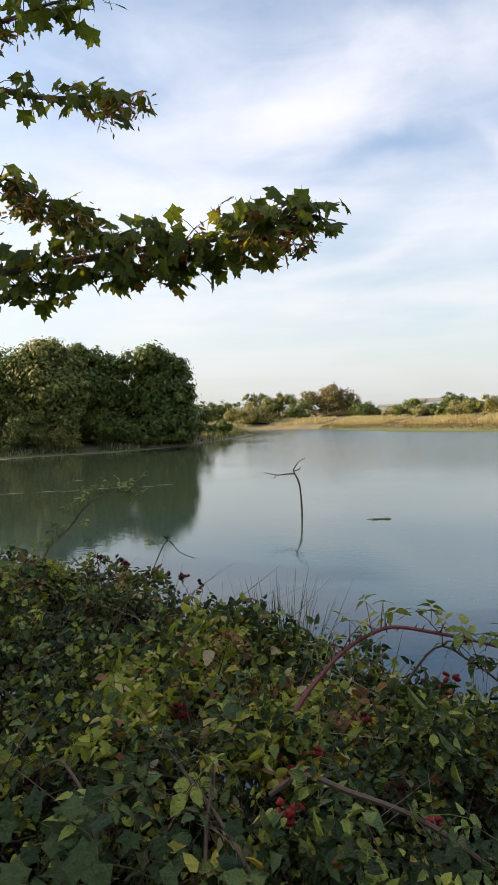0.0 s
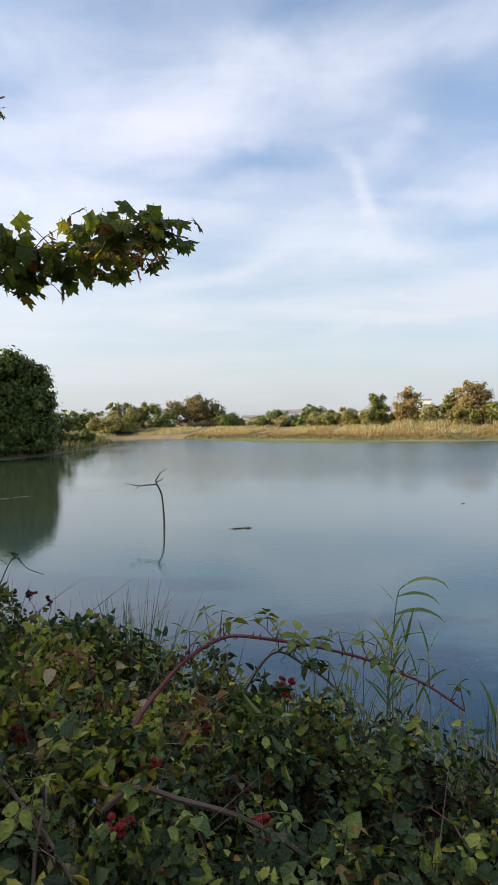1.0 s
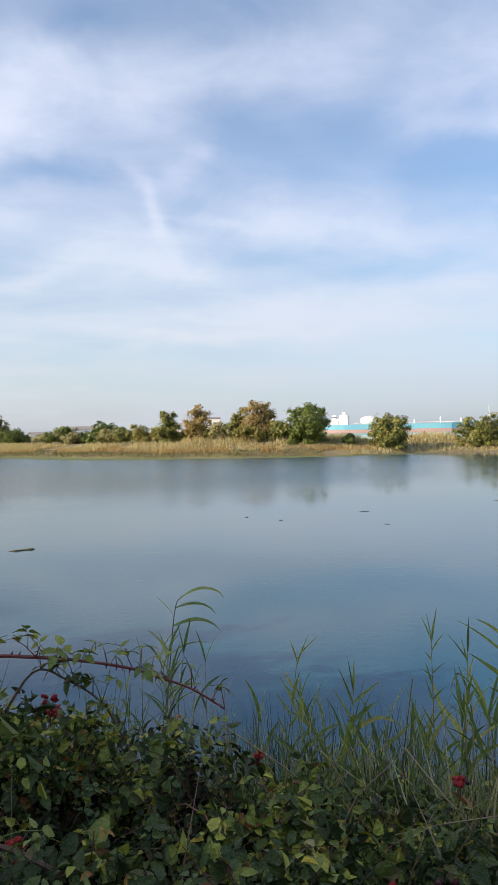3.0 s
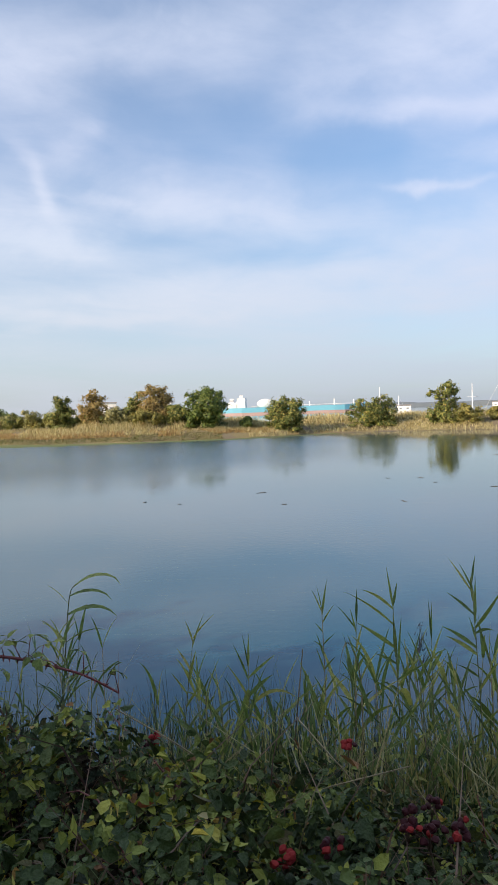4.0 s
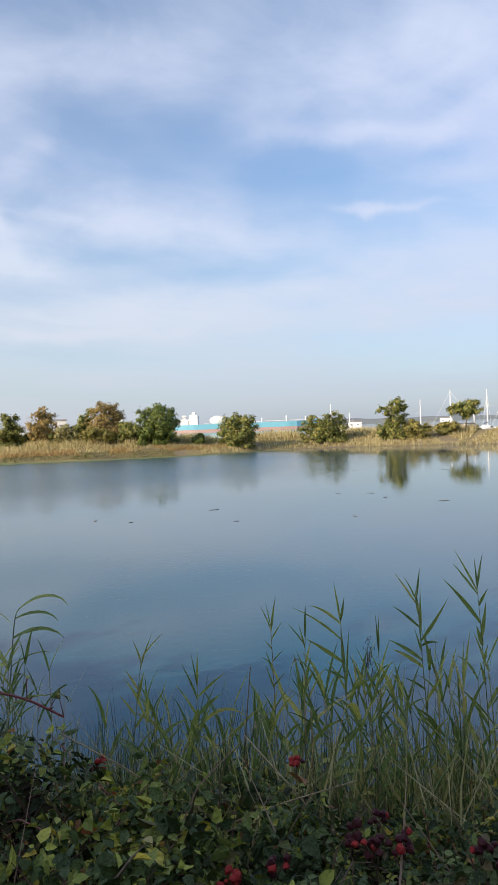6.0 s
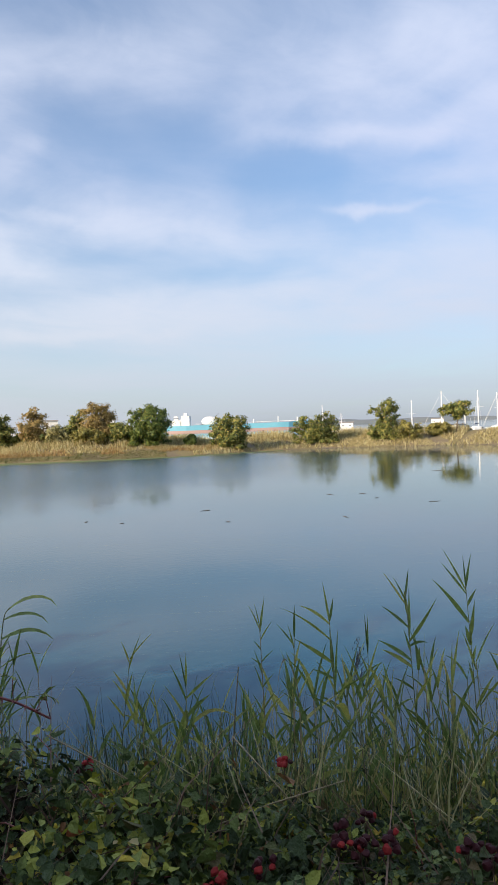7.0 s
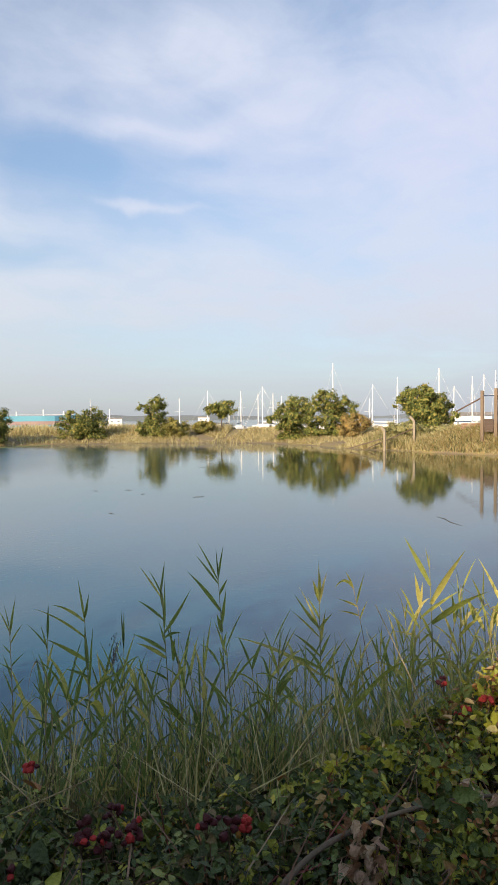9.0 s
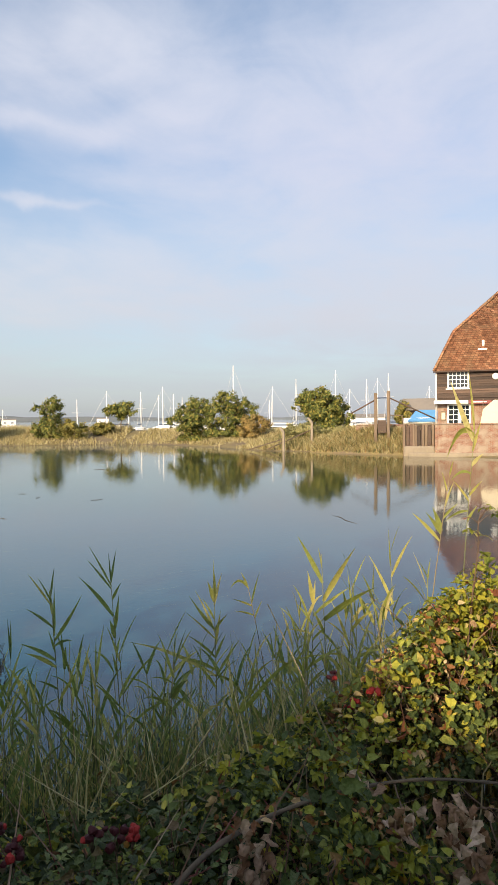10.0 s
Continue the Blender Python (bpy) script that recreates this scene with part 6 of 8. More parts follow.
SEG = [(-6.5, -4.6), (-4.6, -3.2), (-3.2, -2.0), (-2.0, -0.9), (-0.9, 0.3), (0.3, 1.5), (1.5, 2.5), (2.5, 4.5)]
BUSH = ["dense bramble bush with dusty green leaves at the water's edge", "bramble bush with dark fruit on its upper shoots", "broad bramble mound with ivy-green and yellowing leaves", "bramble bush with red unripe fruit", "bramble bush with fading yellow-green leaves",
        "low bramble bush heavy with red and black berries", "bramble bush with withered leaves below the reeds", "sunlit yellowing bramble bush above the pond"]
bushes = []
for i, ((v0, v1), lb) in enumerate(zip(SEG, BUSH)):
    r_ = random.Random(700 + i)
    rng = np.random.RandomState(700 + i)
    vm = (v0 + v1) / 2
    ox, oy = bank(1.6, vm)
    org = (ox, oy, ground_z(ox, oy) - 0.05)
    ob = thing("bramble_bush", org, lb, "bush", "bramble bushes along the bank")
    bushes.append((ob, org))
    sunny = i >= 6
    dens = 2200 if i == 0 else 4500 if i == 6 else 3900
    size = (0.042, 0.038, 0.036, 0.035, 0.034, 0.032, 0.033, 0.032)[i]
    n = int(dens * (v1 - v0))
    if i == 7:
        under("foliage", bramble_foliage("foliage", rng, v0, v1, int(n * 1.7), yellow_leaf, size, org, 0.07), ob)["kind"] = "stuff"
        under("foliage", bramble_foliage("foliage", rng, v0, v1, int(n * 0.45), bramble_leaf, size, org, 0.3), ob)["kind"] = "stuff"
    else:
        # share of leaves in the shaded colour, largest on the dim middle bushes
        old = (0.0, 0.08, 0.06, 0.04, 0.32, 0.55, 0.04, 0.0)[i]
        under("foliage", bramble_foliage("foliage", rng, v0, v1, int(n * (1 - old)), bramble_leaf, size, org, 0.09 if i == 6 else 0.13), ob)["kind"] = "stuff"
        under("old_foliage", bramble_foliage("old_foliage", rng, v0, v1, int(n * (old + 0.08)), shade_leaf, size, org), ob, "dark green leaves with shade put into their colour")["kind"] = "stuff"
        under("foliage", bramble_foliage("foliage", rng, v0, v1, n // (6 if i == 6 else 5 if i in (1, 2, 3) else 24), yellow_leaf, size, org, 0.10, 93), ob)["kind"] = "stuff"
    if i >= 1:
        under("dead_foliage", bramble_foliage("dead_foliage", rng, v0, v1, n // (9 if i == 6 else 14 if i == 7 else 30 if i in (4, 5) else 22), dead_leaf_mass, size * 0.95, org, 0.14, 95), ob, "withered reddish-brown leaves")["kind"] = "stuff"
    # sunken dark leaves deepen the shade between the sprays by their colour
    under("inner_foliage", bramble_foliage("inner_foliage", rng, v0, v1, n // 4 if i == 7 else n // 2 if i in (1, 2, 3, 6) else n * 4 // 5, gap_shade_leaf, size * 1.1, org, 0.10, None, 0.24), ob, "near-black brown leaves inside the thicket, standing in for shade in its gaps")["kind"] = "stuff"
    # single leaves standing proud of the thicket
    for k in range(int((230 if 1 < i < 6 else 150) * min(1.5, v1 - v0))):
        u, v = r_.uniform(0.75, 1.9) if k % 3 else r_.uniform(0.85, 3.05), r_.uniform(v0, v1)
        x, y = bank(u, v)
        z = float(canopy(u, v)) + r_.uniform(-0.08, 0.09)
        # the two middle bushes mostly take the shade-coloured copy
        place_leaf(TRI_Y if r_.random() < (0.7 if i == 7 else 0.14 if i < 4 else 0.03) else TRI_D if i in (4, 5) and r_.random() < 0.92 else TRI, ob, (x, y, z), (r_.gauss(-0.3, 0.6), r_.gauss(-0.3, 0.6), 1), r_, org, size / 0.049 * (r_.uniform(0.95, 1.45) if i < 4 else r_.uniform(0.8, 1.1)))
    # canes
    for k in range(int(22 * (v1 - v0)) + 2):
        u, v = r_.uniform(0.4, 2.3), r_.uniform(v0, v1)
        x0, y0 = bank(u, v)
        u1, v1_ = u + r_.uniform(-0.4, 0.9), v + r_.uniform(-0.8, 0.8)
        x1, y1 = bank(min(u1, 3.0), v1_)
        a = Vector((x0, y0, ground_z(x0, y0))) - Vector(org)
        b = Vector((x1, y1, float(canopy(min(u1, 3.0), v1_)) - 0.05 + r_.uniform(-0.05, 0.12))) - Vector(org)
        pts = bend(a, b, r_.uniform(0.08, 0.3), 10, 0.012, r_)
        under("cane", tubes_mesh("cane", [(pts, [0.0042 - 0.00026 * j for j in range(10)])], r_.choice([cane_brown, cane_brown, cane_brown, cane_green, cane_red]), 5), ob)
    # dead brown stems tangled through the leaves
    nd = int((620 if i in (1, 2, 3) else 420) * (v1 - v0))
    ud, vd = rng.uniform(0.35, 2.9, nd), rng.uniform(v0, v1, nd)
    xd, yd = ud * UX + vd * UY, ud * UY - vd * UX
    vv, ff = blades(nd, rng, (0.12, 0.36), (0.003, 0.008), (0.4, 1.8), xd, yd, canopy(ud, vd) - rng.uniform(0.08, 0.36, nd))
    under("dead_stem_tangle", quick_mesh("dead_stem_tangle", vv - np.array(org), ff, dead_stem), ob, "tangle of thin dead brown stems")["kind"] = "stuff"
    # shoots standing above the rest
    for k in range(int(5 * (v1 - v0))):
        u, v = r_.uniform(1.2, 2.9), r_.uniform(v0, v1)
        x, y = bank(u, v)
        p0 = Vector((x, y, float(canopy(u, v)) - 0.15)) - Vector(org)
        p1 = p0 + Vector((r_.gauss(0, 0.14), r_.gauss(0, 0.14), 0.18 + r_.uniform(0.05, 0.22)))
        pts = bend(p0, p1, r_.uniform(0.0, 0.05), 7, 0.008, r_)
        under("shoot", tubes_mesh("shoot", [(pts, [0.0032 - 0.0003 * j for j in range(7)])], r_.choice([cane_green, cane_red, cane_brown]), 5), ob)
        for j in range(3, 7):
            q = Vector((r_.gauss(0, 0.7), r_.gauss(0, 0.7), 1)).to_track_quat("Z", "Y").to_matrix().to_4x4()
            sc = (0.85 - 0.1 * (j - 3)) * size / 0.036
            under("leaf", r_.choice(TRI), ob, "", Matrix.Translation(pts[j] + Vector((r_.gauss(0, 0.02), r_.gauss(0, 0.02), 0.01))) @ q @ pose(0, 0, 0, 0, 0, r_.uniform(0, 360)) @ Matrix.Diagonal((sc, sc, sc, 1)))
    for k in range(int(4 * (v1 - v0))):
        u, v = r_.uniform(0.9, 2.7), r_.uniform(v0, v1)
        x, y = bank(u, v)
        berry_cluster(ob, Vector((x, y, float(canopy(u, v)) + r_.uniform(-0.05, 0.03))) - Vector(org), r_.choice((RED, BLACK, BLACK)), 7000 + 50 * i + k)


def bush_at(v):
    k = [i for i, (a, b) in enumerate(SEG) if a <= v <= b] or [0]
    return bushes[k[0]]


# ripe and red clusters that stand out
for i, (x, y, z, kind) in enumerate([(0.70, 2.70, 1.42, RED), (0.68, 2.68, 1.49, BLACK), (0.76, 2.72, 1.45, RED), (1.37, 2.08, 1.38, RED), (1.34, 2.07, 1.36, BLACK), (1.73, 1.42, 1.47, RED), (1.41, 0.84, 1.60, BLACK), (1.38, 0.88, 1.61, BLACK), (1.47, 0.80, 1.60, BLACK), (1.62, 0.62, 1.58, BLACK), (1.66, 0.60, 1.57, RED), (1.58, 0.66, 1.60, BLACK),
                                     (1.15, 1.05, 1.54, RED), (1.24, 1.0, 1.56, BLACK), (1.75, 1.10, 1.42, BLACK), (0.10, 1.85, 1.60, RED), (0.16, 1.9, 1.62, RED), (-0.75, 3.98, 1.74, BLACK), (-0.42, 3.95, 1.66, BLACK), (-0.30, 3.9, 1.62, BLACK), (-0.92, 4.08, 1.76, BLACK), (-0.60, 4.05, 1.66, BLACK), (-0.52, 4.0, 1.66, BLACK), (-0.66, 4.1, 1.64, BLACK), (3.03, 0.42, 1.48, BLACK), (3.00, 0.34, 1.38, RED), (2.90, 0.22, 1.50, RED), (0.07, 1.50, 1.70, RED), (0.38, 1.78, 1.60, RED), (0.36, 1.75, 1.60, BLACK), (0.42, 1.64, 1.56, RED), (0.33, 2.14, 1.61, RED), (0.64, 2.19, 1.71, RED)]):
    v = x * UY - y * UX
    ob, org = bush_at(v)
    berry_cluster(ob, Vector((x, y, z)) - Vector(org), kind, 7600 + i)
    # the shoot that carries it
    r_ = random.Random(7700 + i)
    foot = Vector((x + r_.uniform(-0.08, 0.08), y + r_.uniform(-0.08, 0.08), min(z - 0.12, float(canopy(x * UX + y * UY, v)) - 0.12))) - Vector(org)
    pts = bend(foot, Vector((x, y, z - 0.04)) - Vector(org), 0.03, 6, 0.006, r_)
    under("shoot", tubes_mesh("shoot", [(pts, [0.0028 - 0.0003 * j for j in range(6)])], cane_brown, 5), ob)


def thorny(name, pts, r0, r1, mat, seed, step=0.018):
    """A cane with thorns along it."""
    r_ = random.Random(seed)
    n = len(pts)
    verts, faces = tube(pts, [r0 + (r1 - r0) * i / (n - 1) for i in range(n)], 6)
    for a, b in zip(pts, pts[1:]):
        d = (Vector(b) - Vector(a))
        for k in range(max(1, int(d.length / step))):
            p = Vector(a).lerp(Vector(b), r_.random())
            s = d.normalized().cross(Vector((r_.gauss(0, 1), r_.gauss(0, 1), r_.gauss(0, 1)))).normalized()
            w = d.normalized() * r0 * 0.5
            o = len(verts)
            verts += [p + w, p - w, p + s.cross(d.normalized()) * r0 * 0.35, p + s * r0 * 2.3 + w]
            faces += [(o, o + 2, o + 3), (o + 2, o + 1, o + 3), (o + 1, o, o + 3)]
    return mesh_of(name, verts, faces, mat, False)


def smooth_line(pts, k=5):
    """Catmull-Rom through the points."""
    P = [Vector(p) for p in pts]
    P = [P[0] * 2 - P[1]] + P + [P[-1] * 2 - P[-2]]
    out_ = []
    for i in range(1, len(P) - 2):
        for j in range(k):
            s = j / k
            a, b, c, d = P[i - 1:i + 3]
            out_.append(0.5 * ((2 * b) + (c - a) * s + (2 * a - 5 * b + 4 * c - d) * s * s + (3 * b - a - 3 * c + d) * s ** 3))
    return out_ + [P[-2]]


def cane_thing(name, pts, r0, r1, mat, seed, label, n_leaf, meshes, thorns=True, scale=1.0):
    r_ = random.Random(seed)
    line = smooth_line(pts)
    o = Vector(pts[0])
    ob = thing(name, tuple(o), label, "bramble cane")
    loc = [p - o for p in line]
    under("cane", thorny("cane", loc, r0, r1, mat, seed) if thorns else tubes_mesh("cane", [(loc, [r0 + (r1 - r0) * i / (len(loc) - 1) for i in range(len(loc))])], mat, 6), ob)
    for k in range(n_leaf):
        i = r_.randint(len(loc) // 4, len(loc) - 1)
        p = loc[i]
        tip = p + Vector((r_.gauss(0, 0.03), r_.gauss(0, 0.03), r_.uniform(0.02, 0.095)))
        under("stalk", tubes_mesh("stalk", [([p, (p + tip) / 2 + Vector((0, 0, 0.008)), tip], [0.002, 0.0016, 0.0012])], mat, 4), ob)
        q = Vector((r_.gauss(0, 0.6), r_.gauss(0, 0.6), 1)).to_track_quat("Z", "Y").to_matrix().to_4x4()
        under("leaf", r_.choice(meshes), ob, "", Matrix.Translation(tip) @ q @ pose(0, 0, 0, 0, 0, r_.uniform(0, 360)) @ Matrix.Diagonal((scale, scale, scale, 1)))
    return ob

cane_thing("bramble_cane", [(0.02, 1.93, 1.30), (0.06, 1.95, 1.61), (0.12, 2.0, 1.72), (0.2, 2.04, 1.8), (0.27, 2.06, 1.86), (0.36, 2.09, 1.9), (0.44, 2.11, 1.91), (0.58, 2.12, 1.88), (0.71, 2.11, 1.85), (0.87, 2.1, 1.80), (0.98, 2.09, 1.75), (1.1, 2.07, 1.69), (1.22, 2.05, 1.60)],
           0.0092, 0.004, cane_red, 801, "thorny red bramble cane arching over the water", 30, TRI_L, scale=0.95)
cane_thing("bramble_cane", [(0.45, 2.25, 1.60), (0.58, 2.19, 1.81), (0.69, 2.16, 1.77), (0.78, 2.13, 1.7), (0.83, 2.11, 1.62), (0.9, 2.05, 1.45)], 0.0045, 0.003, cane_brown, 802, "brown bramble cane bending down into the thicket", 24, TRI, scale=0.8)
cane_thing("bramble_cane", [(-0.46, 2.05, 1.58), (-0.38, 1.99, 1.69), (-0.26, 1.78, 1.72), (-0.18, 1.68, 1.68), (-0.11, 1.56, 1.66), (-0.03, 1.38, 1.64), (0.02, 1.28, 1.60)], 0.005, 0.0042, cane_brown, 803, "old brown bramble cane lying over leaves", 5, TRI)
cane_thing("bramble_cane", [(-0.12, 1.72, 1.72), (-0.12, 1.63, 1.69), (-0.13, 1.54, 1.66), (-0.13, 1.45, 1.60)], 0.004, 0.005, cane_brown, 804, "short upright brown bramble stem", 4, TRI)
cane_thing("bramble_cane", [(-0.60, 1.84, 1.64), (-0.53, 1.76, 1.70), (-0.45, 1.64, 1.70), (-0.41, 1.57, 1.68), (-0.38, 1.50, 1.65), (-0.36, 1.42, 1.58)], 0.0042, 0.004, cane_brown, 805, "brown bramble cane hanging towards the path", 4, TRI)
cane_thing("bramble_cane", [(0.02, 1.60, 1.68), (0.10, 1.57, 1.74), (0.20, 1.53, 1.72), (0.31, 1.50, 1.69), (0.40, 1.45, 1.66), (0.47, 1.36, 1.64)], 0.0075, 0.006, cane_brown, 806, "thick dark thorny bramble cane", 2, TRI)
cane_thing("bramble_cane", [(-1.25, 3.75, 1.5), (-1.18, 3.82, 1.83), (-1.05, 3.86, 1.97), (-0.9, 3.79, 2.13), (-0.75, 3.83, 2.18), (-0.62, 3.84, 2.13)], 0.006, 0.0025, cane_green, 807, "green bramble shoot rising above the bush", 34, TRI_L, scale=0.8)
cane_thing("bramble_cane", [(-0.68, 4.1, 1.5), (-0.62, 4.15, 1.65), (-0.55, 4.17, 1.80), (-0.51, 4.17, 1.82), (-0.45, 4.18, 1.75), (-0.36, 4.18, 1.71)], 0.004, 0.002, cane_brown, 808, "thin bare shoot hanging over the water", 3, TRI, scale=0.6)
cane_thing("bramble_cane", [(3.22, -0.10, 1.5), (3.23, -0.12, 1.72), (3.23, -0.13, 1.84), (3.24, -0.15, 2.02), (3.23, -0.15, 2.12), (3.26, -0.16, 2.18)], 0.004, 0.002, cane_brown, 809, "upright bramble shoot with small yellow leaves", 16, TRI_Y, scale=0.62)

# withered branch with its curled dead leaves


def dead_leaf(seed):
    """A curled, crumpled dead leaf with a toothed edge."""
    r_ = random.Random(seed)
    vs, fs, nn = [], [], 9
    for i in range(nn):
        s = i / (nn - 1)
        w = (0.027 * math.sin(math.pi * min(1, s ** 0.7 * 0.97 + 0.02)) + 0.002) * (1.12 if i % 2 else 0.86)
        for j in range(5):
            k = (j - 2) / 2
            curl = r_.uniform(1.1, 2.1) * k
            vs.append((0.085 * s + r_.uniform(-0.004, 0.004), w * math.sin(curl) * 0.95, w * (1 - math.cos(curl)) + (0.005 if j % 2 else -0.003) + 0.012 * math.sin(4 * s + seed) - 0.03 * s * s + r_.uniform(-0.004, 0.004)))
    for i in range(nn - 1):
        for j in range(4):
            o = 5 * i + j
            fs.append((o, o + 1, o + 6, o + 5))
    return mesh_of("withered_leaf", vs, fs, withered_leaf, True)


DEAD = [dead_leaf(820 + i) for i in range(5)]
fall_pts = smooth_line([(1.55, 0.55, 1.36), (1.76, 0.49, 1.44), (1.95, 0.42, 1.445), (2.1, 0.3, 1.46), (2.24, 0.15, 1.465), (2.37, -0.05, 1.46), (2.5, -0.3, 1.42)])
fallen = thing("fallen_branch", tuple(fall_pts[0]), "broken grey-brown branch with curled withered leaves", "branch")
under("branch", tubes_mesh("branch", [([p - fall_pts[0] for p in fall_pts], [0.0085 - 0.00015 * i + 0.0012 * (i % 4 == 0) for i in range(len(fall_pts))])], bark, 7), fallen)
r_ = random.Random(83)
for (cx, cy, cz), n, sp in [((1.89, 0.365, 1.46), 12, 0.03), ((1.87, 0.38, 1.40), 14, 0.03), ((2.06, 0.015, 1.505), 15, 0.028), ((2.27, 0.12, 1.47), 8, 0.025), ((2.26, 0.17, 1.46), 5, 0.02), ((2.10, -0.13, 1.52), 12, 0.035), ((2.12, -0.18, 1.47), 16, 0.04), ((2.10, -0.15, 1.42), 12, 0.035)]:
    for k in range(n):
        p = Vector((r_.gauss(cx, sp), r_.gauss(cy, sp), r_.gauss(cz, sp * 0.9))) - fall_pts[0]
        under("withered_leaf", r_.choice(DEAD), fallen, "", Matrix.Translation(p) @ pose(0, 0, 0, r_.uniform(-50, 50), r_.uniform(50, 115), r_.uniform(0, 360)) @ Matrix.Diagonal((0.50, 0.54, 0.6, 1)))

# ivy low in the thicket


def lobed(seed, mat, size, lobes, name="leaf"):
    """A lobed leaf, stalk at the origin, tip along +x."""
    r_ = random.Random(seed)
    ring_, n = [], len(lobes)
    for i, (ang, rad) in enumerate(lobes):
        a = radians(ang)
        ring_.append((size * (0.28 + rad * math.cos(a)), size * rad * math.sin(a)))
    vs = [(size * 0.28, 0, 0.01 * size)] + [(x, y, -0.24 * (x * x + y * y) / size + 0.14 * abs(y) + r_.uniform(-0.03, 0.03) * size) for x, y in ring_]
    fs = [(0, i + 1, i + 2) for i in range(n - 1)] + [(0, n, 1)]
    sv_, sf_ = tube([(-0.2 * size, 0, 0.03 * size), (-0.08 * size, 0, 0), (size * 0.28, 0, 0.008 * size)], [0.0016, 0.0014, 0.001], 3, False)
    o = len(vs)
    return mesh_of(name, vs + [tuple(p) for p in sv_], fs + [tuple(i + o for i in f) for f in sf_], mat, False)


def mirror(half):
    return [(-a, r) for a, r in half[:0:-1]] + half


IVY_SHAPE = mirror([(0, 0.75), (28, 0.42), (55, 0.62), (85, 0.36), (125, 0.45), (165, 0.26)])
IVY = [lobed(840 + i, ivy_leaf, 0.050 + 0.011 * i, IVY_SHAPE) for i in range(3)]
ivy = thing("ivy", (-0.47, 1.47, 1.4), "dark green ivy climbing through the brambles", "ivy")
r_ = random.Random(84)
for k in range(70):
    x, y = r_.gauss(-0.47, 0.13), r_.gauss(1.46, 0.10)
    z = 1.63 + r_.gauss(0, 0.05) - 0.3 * max(0, y - 1.55)
    q = Vector((r_.gauss(0, 0.35), r_.gauss(-0.7, 0.3), 1)).to_track_quat("Z", "Y").to_matrix().to_4x4()
    under("leaf", r_.choice(IVY), ivy, "", Matrix.Translation(Vector((x + 0.47, y - 1.47, z - 1.4))) @ q @ pose(0, 0, 0, 0, 0, r_.uniform(0, 360)))
under("stem", tubes_mesh("stem", [(bend((0.05, -0.1, -0.35), (0, 0.05, 0.2), 0.05, 6), [0.005] * 6)], cane_brown, 5), ivy)

# ---- reeds ----


def blade_line(rng_, length, width, rise, droop, twist):
    """Corner points of a reed blade that leaves its stem towards +x at the angle rise, bends over by droop and turns about its own length."""
    vs, n = [], 7
    x = z = 0.0
    ang = rise
    for i in range(n):
        s = i / (n - 1)
        w = width / 2 * (0.55 + 1.5 * s if s < 0.3 else 1.0 - ((s - 0.3) / 0.7) ** 1.5) + 0.0005
        tw = twist * (0.75 + 0.5 * s)
        wx, wy, wz = -math.sin(ang) * math.sin(tw), math.cos(tw), math.cos(ang) * math.sin(tw)
        fx, fz = math.sin(ang) * math.cos(tw) * w * 0.3, -math.cos(ang) * math.cos(tw) * w * 0.3
        vs += [(x - wx * w, -wy * w, z - wz * w), (x + fx, 0, z + fz), (x + wx * w, wy * w, z + wz * w)]
        x += math.cos(ang) * length / (n - 1)
        z += math.sin(ang) * length / (n - 1)
        ang -= droop * (0.35 + 1.1 * s) / (n - 1) * (1 + rng_.uniform(-0.2, 0.2))
    return vs, [(3 * i + k, 3 * i + k + 1, 3 * i + k + 4, 3 * i + k + 3) for i in range(n - 1) for k in (0, 1)]


def blade_mesh(seed, length, width, droop, mat, rise=(34, 64)):
    r_ = random.Random(seed)
    vs, fs = blade_line(r_, length, width, radians(r_.uniform(*rise)), droop, r_.choice((-1, 1)) * r_.uniform(0.5, 1.25))
    return mesh_of("blade", vs, fs, mat, True)


def blade_set(mat, seed):
    """Spreading blades for the stem and upright ones for its top."""
    return ([blade_mesh(seed + i, 0.23 + 0.03 * (i % 5), 0.020 + 0.003 * (i % 4), (0.3, 0.6, 1.0, 1.6)[i % 4], mat, (36, 60)) for i in range(10)],
            [blade_mesh(seed + 10 + i, 0.17 + 0.025 * i, 0.010 + 0.002 * (i % 3), 0.25, mat, (60, 80)) for i in range(6)])


BLADES, BLADES_SUN = blade_set(reed_blade, 860), blade_set(reed_sun, 880)


